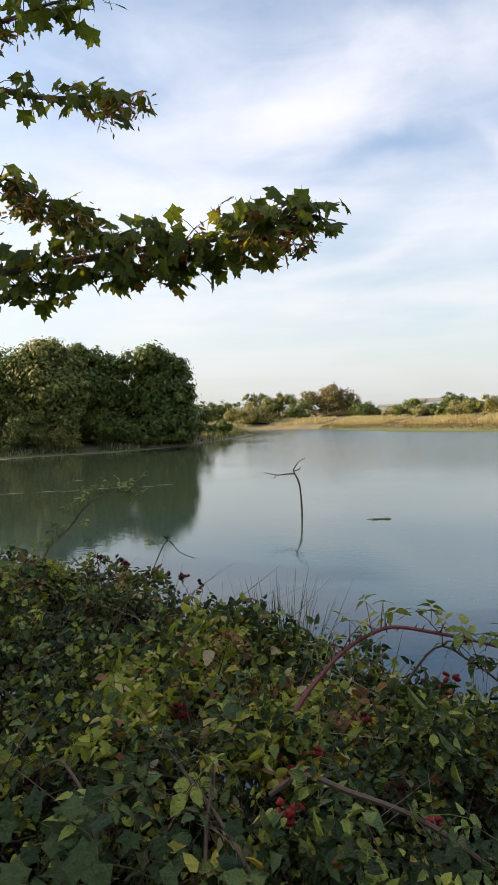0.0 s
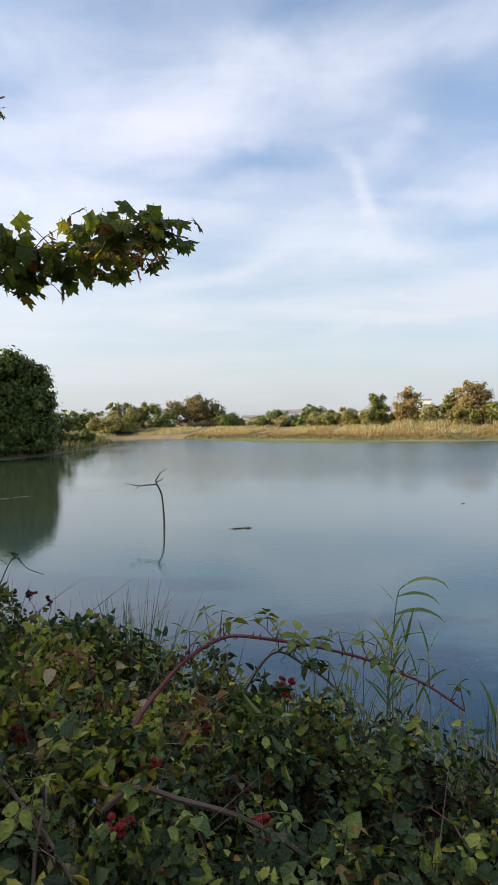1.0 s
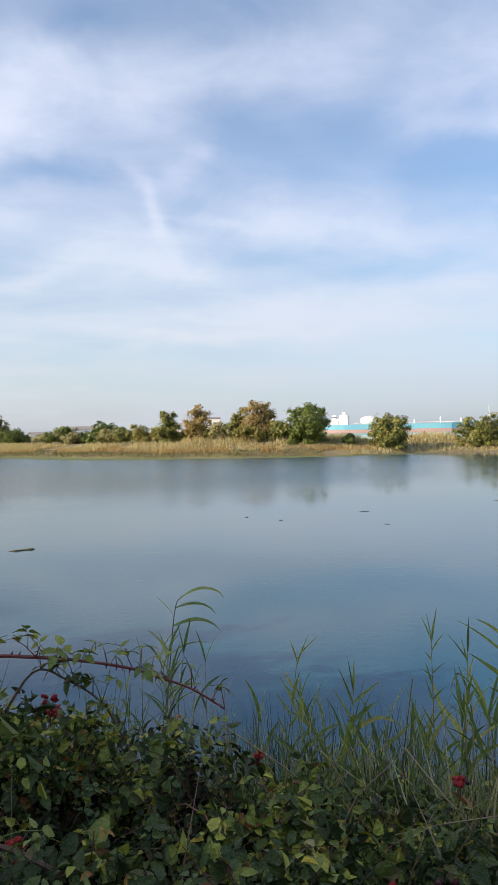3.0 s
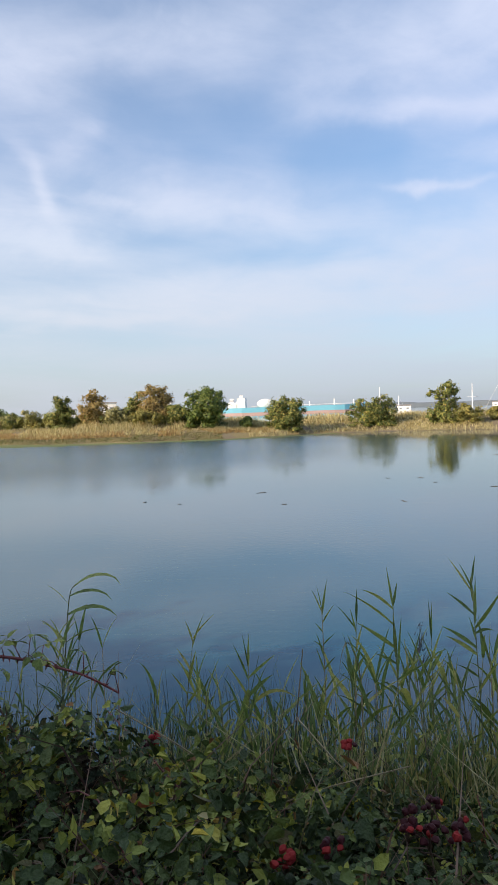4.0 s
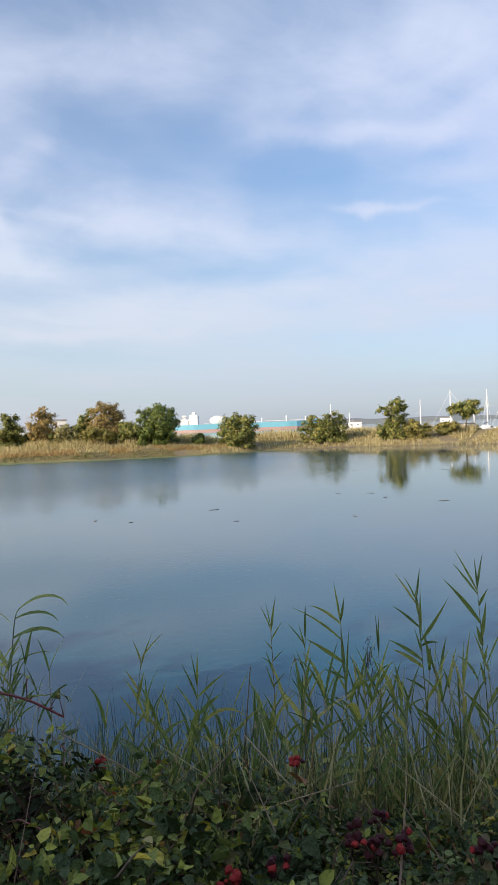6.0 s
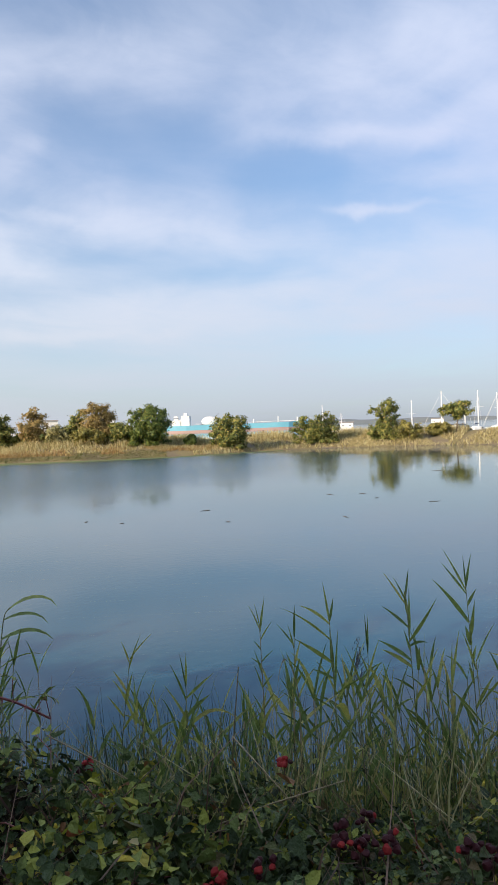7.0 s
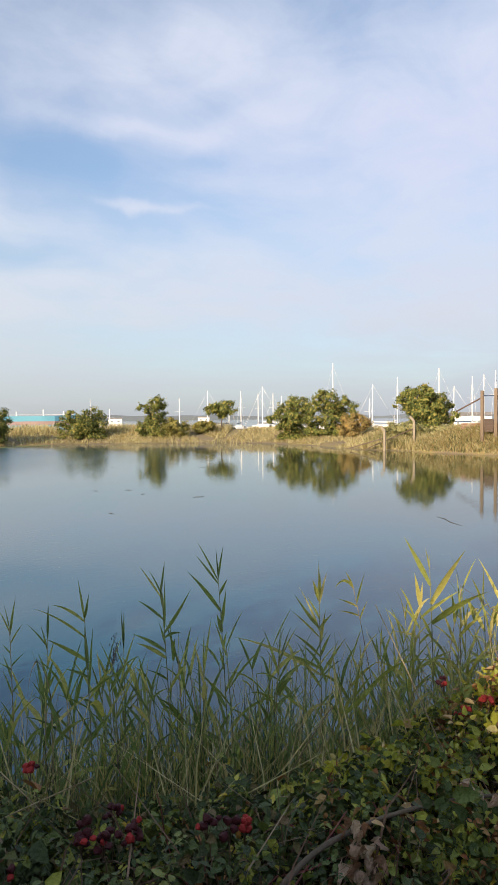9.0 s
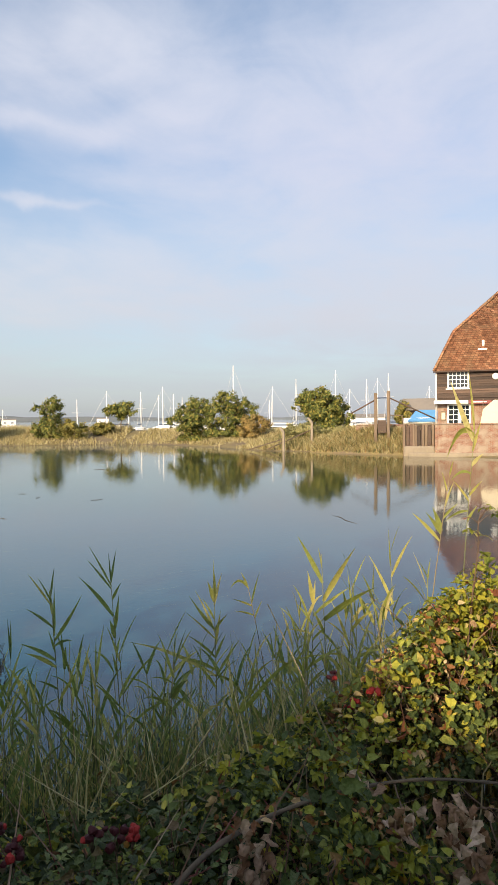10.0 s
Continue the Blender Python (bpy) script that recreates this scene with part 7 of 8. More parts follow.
def reed(x, y, top, seed, sunny=False, lean=(0, 0), n=9, big=1.0, name_label=None):
    """A reed rooted in the shallows whose topmost blade ends at the height top."""
    r_ = random.Random(seed)
    z0 = ground_z(x, y) - 0.08
    h = (top - z0) - 0.22 * big
    lab = name_label or ("sunlit yellow-green common reed" if sunny else "green common reed with narrow arching blades")
    ob = thing("reed", (x, y, z0), lab, "reed", "reeds at the water's edge")
    lx, ly = lean[0] + r_.uniform(-0.06, 0.06), lean[1] + r_.uniform(-0.06, 0.06)
    line = [Vector((lx * (i / 6) ** 2 * h, ly * (i / 6) ** 2 * h, h * i / 6)) for i in range(7)]
    under("stem", tubes_mesh("stem", [(line, [0.0046 - 0.0004 * i for i in range(7)])], straw if r_.random() < 0.22 else stem_green, 5), ob)
    # sunny reeds take the copy with sunlight put into its colour
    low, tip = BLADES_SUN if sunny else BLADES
    a = r_.uniform(0, 360)
    for k in range(n):
        s = 0.42 + 0.54 * k / n + r_.uniform(-0.02, 0.02)
        i = min(5, int(s * 6))
        p = line[i].lerp(line[i + 1], s * 6 - i)
        a += 180 + r_.uniform(-28, 28)
        sc = r_.uniform(0.75, 1.1) * big
        under("blade", r_.choice(low), ob, "", Matrix.Translation(p) @ pose(0, 0, 0, 0, r_.uniform(-12, 6), a) @ Matrix.Diagonal((sc, sc, sc, 1)))
    for k in range(3):
        sc = big * (0.8 + 0.1 * k)
        under("blade", tip[r_.randint(0, 5)], ob, "", Matrix.Translation(line[6] - Vector((0, 0, 0.04 * k))) @ pose(0, 0, 0, 0, r_.uniform(-8, 6), a + 150 * k) @ Matrix.Diagonal((sc, sc, sc, 1)))
    return ob


def back_reed(x, y, top, seed, mat):
    """A reed deeper in the bed: a stem and one mesh of leaves."""
    r_ = random.Random(seed)
    z0 = ground_z(x, y) - 0.08
    h = (top - z0) - 0.18
    ob = thing("reed", (x, y, z0), "slender green reed standing in the crowded reed bed", "reed", "reeds at the water's edge")
    lx, ly = r_.uniform(-0.09, 0.09), r_.uniform(-0.09, 0.09)
    at = lambda s: Vector((lx * s * s * h, ly * s * s * h, h * s))
    under("stem", tubes_mesh("stem", [([at(i / 4) for i in range(5)], [0.0040 - 0.0004 * i for i in range(5)])], straw if r_.random() < 0.3 else stem_green, 4), ob)
    vs, fs = [], []
    a = r_.uniform(0, 6.28)
    n = r_.randint(6, 9)
    for k in range(n + 2):
        top_ = k >= n
        s = 1.0 if top_ else 0.28 + 0.70 * k / n
        a += math.pi + r_.uniform(-0.5, 0.5)
        bv, bf = blade_line(r_, r_.uniform(0.15, 0.30), r_.uniform(0.011, 0.022), radians(r_.uniform(66, 80) if top_ else r_.uniform(48, 68)), r_.uniform(0.2, 1.3), r_.choice((-1, 1)) * r_.uniform(0.4, 1.3))
        m = Matrix.Translation(at(s)) @ Matrix.Rotation(a, 4, "Z")
        o = len(vs)
        vs += [m @ Vector(p) for p in bv]
        fs += [tuple(i + o for i in q) for q in bf]
    under("leaves", mesh_of("leaves", vs, fs, mat, True), ob)
    return ob


def toward(az, u):
    """The place on the bank at the distance u towards the water, seen from the path under the azimuth az."""
    dx, dy = math.sin(radians(az)), math.cos(radians(az))
    d = (u - (0.2 * UX - 0.19 * UY)) / (dx * UX + dy * UY)
    return 0.2 + d * dx, -0.19 + d * dy, d


# the reeds that stand out: azimuth of the tip, its angle below the horizon
STANDING = [(31.9, 19.5), (33.6, 19.7), (36.9, 19.6), (44.6, 18.0), (46.3, 18.2), (49.7, 18.0), (51.9, 17.5), (53.0, 18.0), (56.2, 16.0), (57.6, 16.6), (60.6, 15.2), (62.4, 15.4), (63.4, 15.8), (64.4, 16.4), (65.6, 17.4), (66.5, 17.0)]
STANDING_SUN = [(69.2, 17.0), (72.0, 16.8), (73.6, 16.0), (74.4, 15.4), (78.2, 12.6), (78.9, 11.0), (81.1, 11.0), (82.7, 8.8), (84.9, 10.5)]

def posed_reed(label, mat, az, dip, u, lean, leaves, seed):
    """A reed seen from the path under az with its stem's top dip degrees below the horizon; leaves: (below the top, reach aside, rise, width, arch)."""
    r_ = random.Random(seed)
    x, y, d = toward(az, u)
    top = 2.585 - d * math.tan(radians(dip))
    z0 = ground_z(x, y) - 0.08
    h = top - z0
    right, fwd = Vector((math.cos(radians(az)), -math.sin(radians(az)), 0)), Vector((math.sin(radians(az)), math.cos(radians(az)), 0))
    ob = thing("reed", (x, y, z0), label, "reed", "reeds at the water's edge")
    at = lambda below: Vector((0, 0, h - below)) - right * lean * below * (1 - 0.35 * below / h)
    under("stem", tubes_mesh("stem", [([at(h * (1 - i / 8)) for i in range(9)], [0.0048 - 0.0004 * i for i in range(9)])], straw if seed % 4 == 3 else stem_green, 6), ob)
    for below, aside, rise, width, arch in leaves:
        a = at(below)
        out_ = right * aside + fwd * abs(aside) * r_.uniform(-0.45, 0.45)
        b = a + out_ + Vector((0, 0, rise))
        c = (a + b) / 2 + Vector((0, 0, arch * 1.6)) + (right * (-0.12 * aside) if not arch else Vector((0, 0, 0)))
        twist = r_.uniform(-0.7, 0.7)
        vs, fs = [], []
        for i in range(8):
            s = i / 7
            p = a * (1 - s) ** 2 + c * 2 * s * (1 - s) + b * s * s
            t = ((c - a) * (1 - s) + (b - c) * s).normalized()
            w0 = t.cross(fwd).normalized()
            tw = twist * (0.4 + s)
            w = (w0 * math.cos(tw) + w0.cross(t) * math.sin(tw)) * width / 2 * (0.5 + 1.67 * s if s < 0.3 else 1.0 - ((s - 0.3) / 0.7) ** 1.4 + 0.03)
            vs += [p - w, p + w.cross(t) * 0.28, p + w]
        fs = [(3 * i + k, 3 * i + k + 1, 3 * i + k + 4, 3 * i + k + 3) for i in range(7) for k in (0, 1)]
        under("blade", mesh_of("blade", vs, fs, mat, True), ob)
    # old sheaths and dry leaves low on the stem
    for k in range(3):
        sc = r_.uniform(0.6, 0.9)
        under("blade", r_.choice(BLADES[0]), ob, "", Matrix.Translation(at(h * (0.5 + 0.12 * k))) @ pose(0, 0, 0, 0, r_.uniform(-15, 5), r_.uniform(0, 360)) @ Matrix.Diagonal((sc, sc, sc, 1)))
    return ob


for i, row in enumerate([
    ("green common reed with wide-set broad blades", reed_green, *(59.0, 13.2, 3.10, -0.06, [(0.024, -0.101, 0.199, 0.011, 0.006), (0.039, -0.11, 0.149, 0.011, 0.003), (0.008, 0.028, 0.162, 0.012, 0.0), (0.013, -0.011, 0.155, 0.008, 0.0), (0.171, -0.164, 0.19, 0.024, 0.015), (0.092, 0.042, 0.082, 0.015, 0.005), (0.242, 0.024, 0.178, 0.021, -0.005), (0.278, -0.024, 0.091, 0.023, 0.0), (0.358, 0.02, 0.087, 0.015, 0.0), (0.462, -0.024, 0.112, 0.014, 0.0), (0.574, 0.085, 0.158, 0.017, 0.009), (0.655, -0.087, 0.13, 0.017, 0.009), (0.751, -0.058, 0.178, 0.015, 0.006), (0.784, 0.096, 0.126, 0.015, 0.012)])),
    ("tall green reed with spreading arched blades", reed_green, *(54.2, 13.6, 3.05, -0.06, [(0.075, -0.102, 0.152, 0.01, 0.003), (0.06, -0.058, 0.126, 0.008, 0.0), (0.03, 0.017, 0.128, 0.01, 0.0), (0.113, -0.012, 0.114, 0.014, 0.0), (0.174, -0.12, 0.091, 0.013, 0.008), (0.236, 0.123, 0.215, 0.018, -0.011), (0.213, 0.005, 0.227, 0.014, -0.02), (0.325, -0.152, 0.088, 0.018, 0.011), (0.356, -0.137, 0.06, 0.02, 0.011), (0.288, -0.031, 0.105, 0.013, 0.0), (0.259, 0.078, 0.019, 0.014, 0.014), (0.458, -0.095, 0.063, 0.015, 0.008), (0.519, 0.089, 0.148, 0.015, 0.011), (0.627, -0.075, 0.112, 0.015, 0.007), (0.688, 0.095, 0.117, 0.015, 0.008)])),
    ("green reed with a yellowing top and long arched blades", reed_green, *(47.9, 16.1, 3.00, -0.04, [(0.007, -0.026, 0.186, 0.01, 0.004), (0.0, 0.02, 0.11, 0.012, -0.003), (0.014, -0.139, 0.073, 0.014, 0.018), (0.086, -0.223, 0.143, 0.014, 0.021), (0.189, -0.17, 0.121, 0.021, 0.006), (0.26, -0.097, 0.045, 0.014, 0.005), (0.231, -0.01, 0.199, 0.017, 0.0), (0.333, 0.023, 0.298, 0.012, 0.0), (0.363, 0.115, 0.137, 0.016, 0.005), (0.406, -0.143, 0.087, 0.012, 0.01), (0.333, 0.162, 0.1, 0.013, 0.008), (0.522, -0.07, 0.152, 0.013, 0.006), (0.551, 0.098, 0.134, 0.013, 0.008)])),
    ("slender dark green reed with short whorled blades", reed_green, *(42.0, 16.3, 3.10, -0.02, [(0.031, 0.027, 0.165, 0.012, 0.0), (0.021, -0.048, 0.117, 0.007, 0.0), (0.007, -0.022, 0.112, 0.005, 0.0), (0.071, 0.057, 0.086, 0.008, 0.0), (0.114, -0.035, 0.04, 0.007, 0.0), (0.171, 0.058, 0.057, 0.008, 0.0), (0.186, -0.05, 0.035, 0.007, 0.0), (0.229, -0.035, 0.119, 0.008, 0.0), (0.287, 0.053, 0.065, 0.009, 0.0), (0.301, -0.04, 0.12, 0.008, 0.0), (0.388, 0.057, 0.092, 0.01, 0.004), (0.416, -0.054, 0.094, 0.01, 0.004)])),
    ("thin green reed with upright tip blades", reed_green, *(44.9, 17.3, 3.20, 0.04, [(0.0, 0.006, 0.155, 0.012, 0.0), (0.044, -0.088, 0.11, 0.008, 0.0), (0.059, -0.028, 0.12, 0.008, 0.0), (0.15, 0.037, 0.139, 0.011, 0.0), (0.18, -0.038, 0.109, 0.01, 0.0), (0.255, 0.048, 0.1, 0.011, 0.004), (0.3, -0.066, 0.098, 0.011, 0.005)])),
    ("thin upright dark green reed", reed_green, *(51.0, 18.5, 3.20, -0.01, [(0.0, -0.011, 0.191, 0.01, 0.0), (0.008, 0.004, 0.187, 0.009, 0.0), (0.11, -0.041, 0.112, 0.009, 0.0), (0.157, 0.058, 0.121, 0.01, 0.006), (0.22, -0.056, 0.114, 0.011, 0.006), (0.298, 0.063, 0.121, 0.011, 0.006)])),
    ("yellow reed tuft with crowded upright blades", reed_sun, *(67.5, 13.9, 3.05, -0.02, [(0.016, 0.001, 0.152, 0.006, 0.0), (0.08, -0.034, 0.102, 0.024, 0.0), (0.064, 0.005, 0.128, 0.021, 0.0), (0.096, 0.039, 0.16, 0.015, 0.0), (0.224, -0.129, 0.174, 0.019, -0.01), (0.241, -0.105, 0.219, 0.013, 0.0), (0.176, -0.064, 0.111, 0.011, 0.0), (0.224, 0.063, 0.074, 0.015, 0.0), (0.272, -0.142, 0.154, 0.011, 0.006), (0.304, 0.029, 0.177, 0.018, 0.0), (0.369, 0.054, 0.122, 0.015, 0.0), (0.369, -0.15, 0.125, 0.018, 0.013), (0.433, -0.203, 0.075, 0.019, 0.016), (0.465, -0.452, 0.152, 0.021, 0.036), (0.465, 0.131, 0.181, 0.015, 0.006), (0.53, -0.098, 0.126, 0.016, 0.01)])),
    ("slender pale reed with hanging yellow tip", reed_sun, *(70.3, 13.8, 3.15, -0.21, [(0.017, -0.041, 0.091, 0.01, 0.005), (0.02, -0.099, -0.003, 0.016, 0.052), (0.101, 0.045, 0.166, 0.012, 0.0), (0.118, -0.106, 0.039, 0.014, 0.005), (0.168, -0.121, 0.016, 0.014, 0.007), (0.185, 0.041, 0.103, 0.01, 0.0)])),
    ("sunlit yellow-green reed with short upright blades", reed_sun, *(75.8, 15.3, 3.05, 0.03, [(0.0, 0.011, 0.133, 0.015, 0.0), (0.004, -0.031, 0.189, 0.025, 0.0), (0.12, -0.089, 0.106, 0.015, 0.011), (0.171, -0.147, 0.006, 0.015, 0.011), (0.068, 0.123, 0.127, 0.015, 0.008), (0.206, 0.081, 0.091, 0.015, 0.011)])),
    ("sunlit reed with very broad yellow-green blades", reed_sun, *(76.5, 11.3, 3.00, -0.04, [(0.159, -0.138, 0.247, 0.03, 0.008), (0.26, 0.173, 0.31, 0.038, 0.011), (0.364, 0.293, 0.183, 0.045, 0.019), (0.294, 0.146, 0.123, 0.015, 0.0), (0.075, -0.023, 0.117, 0.009, 0.0), (0.445, -0.068, 0.147, 0.017, 0.008)])),
    ("tall sunlit reed with a long broad upright blade", reed_sun, *(88.8, 1.0, 2.30, 0.08, [(0.061, -0.107, 0.293, 0.027, -0.011), (0.012, -0.028, 0.303, 0.013, 0.0), (0.036, -0.127, -0.111, 0.032, 0.093), (0.182, 0.057, 0.061, 0.02, 0.008), (0.219, -0.095, -0.039, 0.016, 0.032), (0.109, 0.039, 0.145, 0.016, 0.0), (0.353, -0.082, 0.108, 0.013, 0.0), (0.403, -0.11, -0.054, 0.015, 0.019), (0.329, 0.059, 0.075, 0.013, 0.005), (0.452, 0.046, 0.075, 0.013, 0.0)])),
    ("sunlit reed with broad yellow-green blades beside the bush", reed_sun, *(86.9, 4.6, 2.45, 0.15, [(0.013, 0.019, 0.082, 0.009, 0.0), (0.293, -0.045, 0.12, 0.03, 0.0), (0.306, -0.074, 0.112, 0.024, 0.0), (0.345, -0.139, 0.142, 0.02, 0.008), (0.165, 0.044, 0.128, 0.012, 0.0), (0.229, 0.072, 0.078, 0.014, 0.008), (0.089, -0.027, 0.101, 0.008, 0.0)])),
    ("yellow-brown reed with narrow upright blades", reed_sun, *(31.0, 18.5, 3.10, 0.14, [(0.029, 0.061, 0.158, 0.009, 0.0), (-0.0, -0.033, 0.1, 0.009, 0.0), (-0.015, 0.107, 0.117, 0.007, 0.0), (0.132, -0.059, 0.103, 0.013, 0.0), (0.191, 0.039, 0.147, 0.016, 0.0), (0.25, -0.074, 0.096, 0.01, 0.004), (0.309, 0.068, 0.103, 0.012, 0.006), (0.368, -0.049, 0.118, 0.012, 0.004)])),
    ("green reed tuft with broad hanging yellow-green blades", reed_green, *(35.6, 20.6, 3.00, 0.01, [(0.0, 0.005, 0.147, 0.011, 0.0), (0.014, -0.025, 0.165, 0.007, 0.0), (0.07, -0.069, 0.174, 0.011, 0.0), (0.056, 0.125, 0.108, 0.013, 0.004), (0.14, 0.109, 0.087, 0.02, 0.009), (0.196, 0.222, 0.01, 0.019, 0.072), (0.112, -0.068, -0.319, 0.031, 0.043), (0.154, -0.098, 0.173, 0.011, 0.0), (0.224, 0.062, 0.142, 0.016, 0.006)])),
]):
    posed_reed(*row, 1500 + i)

r_ = random.Random(96)
for i, (az, dip) in enumerate(STANDING + STANDING_SUN):
    x, y, d = toward(az, r_.uniform(2.95, 3.35))
    sn = i >= len(STANDING)
    reed(x, y, 2.585 - d * math.tan(radians(dip)), 940 + i, sn, n=9 if sn else 7, big=0.95 if sn else (0.85 if az < 40 else 1.0))
# the nearest one, broad-bladed, by the sunlit bush
reed(3.02, -0.36, 2.55, 975, True, (0.03, -0.02), 6, 0.55, "tall broad-bladed yellow reed beside the bramble bush")
reed(3.10, -0.42, 2.40, 976, True, (0.05, 0.05), 5, 0.5)
# a loose clump beside the bent one
r_ = random.Random(97)
for k in range(12):
    back_reed(r_.gauss(1.98, 0.16), r_.gauss(4.4, 0.14), r_.uniform(0.95, 1.25), 1250 + k, reed_leaves)
# the crowd behind them
r_ = random.Random(98)
for k in range(175):
    az = 41 + 44 * r_.random() if k > 48 else r_.uniform(28.5, 41)
    x, y, d = toward(az, r_.uniform(2.9, 3.75))
    dip = float(np.interp(az, [28, 31, 36, 40, 43, 46, 50, 55, 60, 65, 70, 76, 80, 86], [19, 17, 19, 21, 17.5, 18, 18, 15.5, 15.5, 16, 16, 15, 13, 11])) + 1.2 + 8.5 * r_.random()
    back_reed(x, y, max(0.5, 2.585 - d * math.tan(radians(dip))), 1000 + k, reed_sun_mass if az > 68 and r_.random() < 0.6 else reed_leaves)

for k in range(20):
    az = r_.uniform(72.5, 84)
    x, y, d = toward(az, r_.uniform(2.75, 3.4))
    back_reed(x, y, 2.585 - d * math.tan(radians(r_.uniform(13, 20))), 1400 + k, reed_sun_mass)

# a dark feathery plume
pl = reed(2.96, 2.12, 1.42, 1290, False, n=7)
pv, pf = [], []
rp = random.Random(129)
ph = 1.40 - (ground_z(2.96, 2.12) - 0.08)
for k in range(80):
    s_ = rp.random()
    p = Vector((rp.gauss(0.06 * s_, 0.014), rp.gauss(0.03 * s_, 0.014), ph - 0.18 + 0.22 * s_))
    d = Vector((rp.gauss(0.5, 0.5), rp.gauss(0.2, 0.5), 0.7)).normalized() * 0.055 * (1.1 - s_)
    w = d.cross(Vector((0, 0, 1))).normalized() * 0.0022
    o = len(pv)
    pv += [p - w, p + w, p + d + w * 0.5, p + d - w * 0.5]
    pf.append((o, o + 1, o + 2, o + 3))
under("plume", mesh_of("plume", pv, pf, mottled("reed_plume", (0.03, 0.022, 0.028), (0.09, 0.07, 0.075), 30, 0.9, 0.2)), pl, "dark purple-brown feathery seed plume")

# one reed bent over by the wind
br = thing("reed", (1.87, 4.40, ground_z(1.87, 4.40) - 0.08), "bent reed whose long blades droop to one side", "reed", "reeds at the water's edge")
h = 1.51 - ground_z(1.87, 4.40)
stem_line = smooth_line([(0, 0, 0), (0.03, -0.01, h * 0.5), (0.075, -0.025, h * 0.8), (0.11, -0.04, h * 0.96), (0.15, -0.06, h * 1.0)], 4)
under("stem", tubes_mesh("stem", [(stem_line, [0.006 - 0.0002 * i for i in range(len(stem_line))])], stem_green, 5), br)
for k, (s, a, dr, sc) in enumerate([(0.99, -38, 1.9, 1.5), (0.80, -38, 1.7, 1.3), (0.64, -36, 1.5, 1.5), (0.50, -30, 1.0, 1.2), (0.7, 140, 0.5, 0.8), (0.55, 150, 0.6, 0.9), (0.42, -50, 0.6, 1.2)]):
    p = stem_line[min(len(stem_line) - 1, int(s * (len(stem_line) - 1)))]
    under("blade", blade_mesh(1200 + k, 0.25, 0.020, dr * 1.35, reed_blade, (24, 42) if a < 0 else (55, 65)), br, "", Matrix.Translation(p) @ pose(0, 0, 0, 0, 5, a) @ Matrix.Diagonal((sc, sc * 1.5, sc, 1)))

# rushes and dead stalks between the reeds
rng = np.random.RandomState(130)
n = 7800
v_ = rng.uniform(-2.2, 4.2, n)
u_ = rng.uniform(2.55, 3.75, n)
x_, y_ = u_ * UX + v_ * UY, u_ * UY - v_ * UX
keep = ripple(x_, y_, 4.0, 77) > -0.25
x_, y_ = x_[keep], y_[keep]
vv, ff = blades(len(x_), rng, (0.45, 1.05), (0.006, 0.015), (0.02, 0.26), x_, y_, land_height(x_, y_) - 0.03)
tagged(new("rushes", quick_mesh("rushes", vv, ff, rush_blade)), "thin dark green and straw rushes in the shallows", "rushes", kind="stuff")
for (cx, cy), nn, hh, lb in (((0.17, 3.90), 300, (0.90, 1.50), "tuft of dark rushes beside the brambles"), ((0.42, 3.84), 240, (0.75, 1.22), "low tuft of rushes at the water's edge"), ((1.05, 3.05), 160, (0.7, 1.2), "thin rushes behind the arching cane"), ((1.95, 3.30), 150, (0.5, 1.05), "splayed yellow-green tuft of rushes")):
    xx, yy = rng.normal(cx, 0.06, nn), rng.normal(cy, 0.06, nn)
    vv, ff = blades(nn, rng, hh, (0.008, 0.016), (0.02, 0.26), xx, yy, land_height(xx, yy) + 0.1)
    tagged(new("rush_tuft", quick_mesh("rush_tuft", vv, ff, rush_blade)), lb, "rushes", kind="stuff")
# dark slender rushes standing between the reeds
n = 900
spot_ = [toward(a, d) for a, d in zip(np.where(rng.uniform(size=n) < 0.75, rng.uniform(25, 42, n), rng.uniform(42, 64, n)), rng.uniform(2.9, 3.6, n))]
x_, y_ = np.array([p[0] for p in spot_]), np.array([p[1] for p in spot_])
vv, ff = blades(n, rng, (0.75, 1.35), (0.005, 0.009), (0.0, 0.22), x_, y_, land_height(x_, y_) - 0.02)
tagged(new("rushes", quick_mesh("rushes", vv, ff, dark_rush)), "dark slender rushes standing between the reeds", "rushes", kind="stuff")
# leaves low in the reed bed and dead straw about its foot
for nm_, mt_, n_, u0, hh_, ww_, ll_, lb_ in (("reed_bed", reed_mass, 2600, (2.7, 3.75), (0.45, 1.0), (0.008, 0.018), (0.05, 0.42), "crowded narrow leaves low in the reed bed"), ("reed_litter", dry_grass, 2200, (2.4, 3.5), (0.35, 0.95), (0.005, 0.012), (0.05, 0.8), "dead straw stalks about the foot of the reeds")):
    v_, u_ = rng.uniform(-0.9, 4.0, n_), rng.uniform(*u0, n_)
    x_, y_ = u_ * UX + v_ * UY, u_ * UY - v_ * UX
    vv, ff = blades(n_, rng, hh_, ww_, ll_, x_, y_, land_height(x_, y_) + rng.uniform(0.0, 0.35, n_))
    tagged(new(nm_, quick_mesh(nm_, vv, ff, mt_)), lb_, "reeds", kind="stuff")
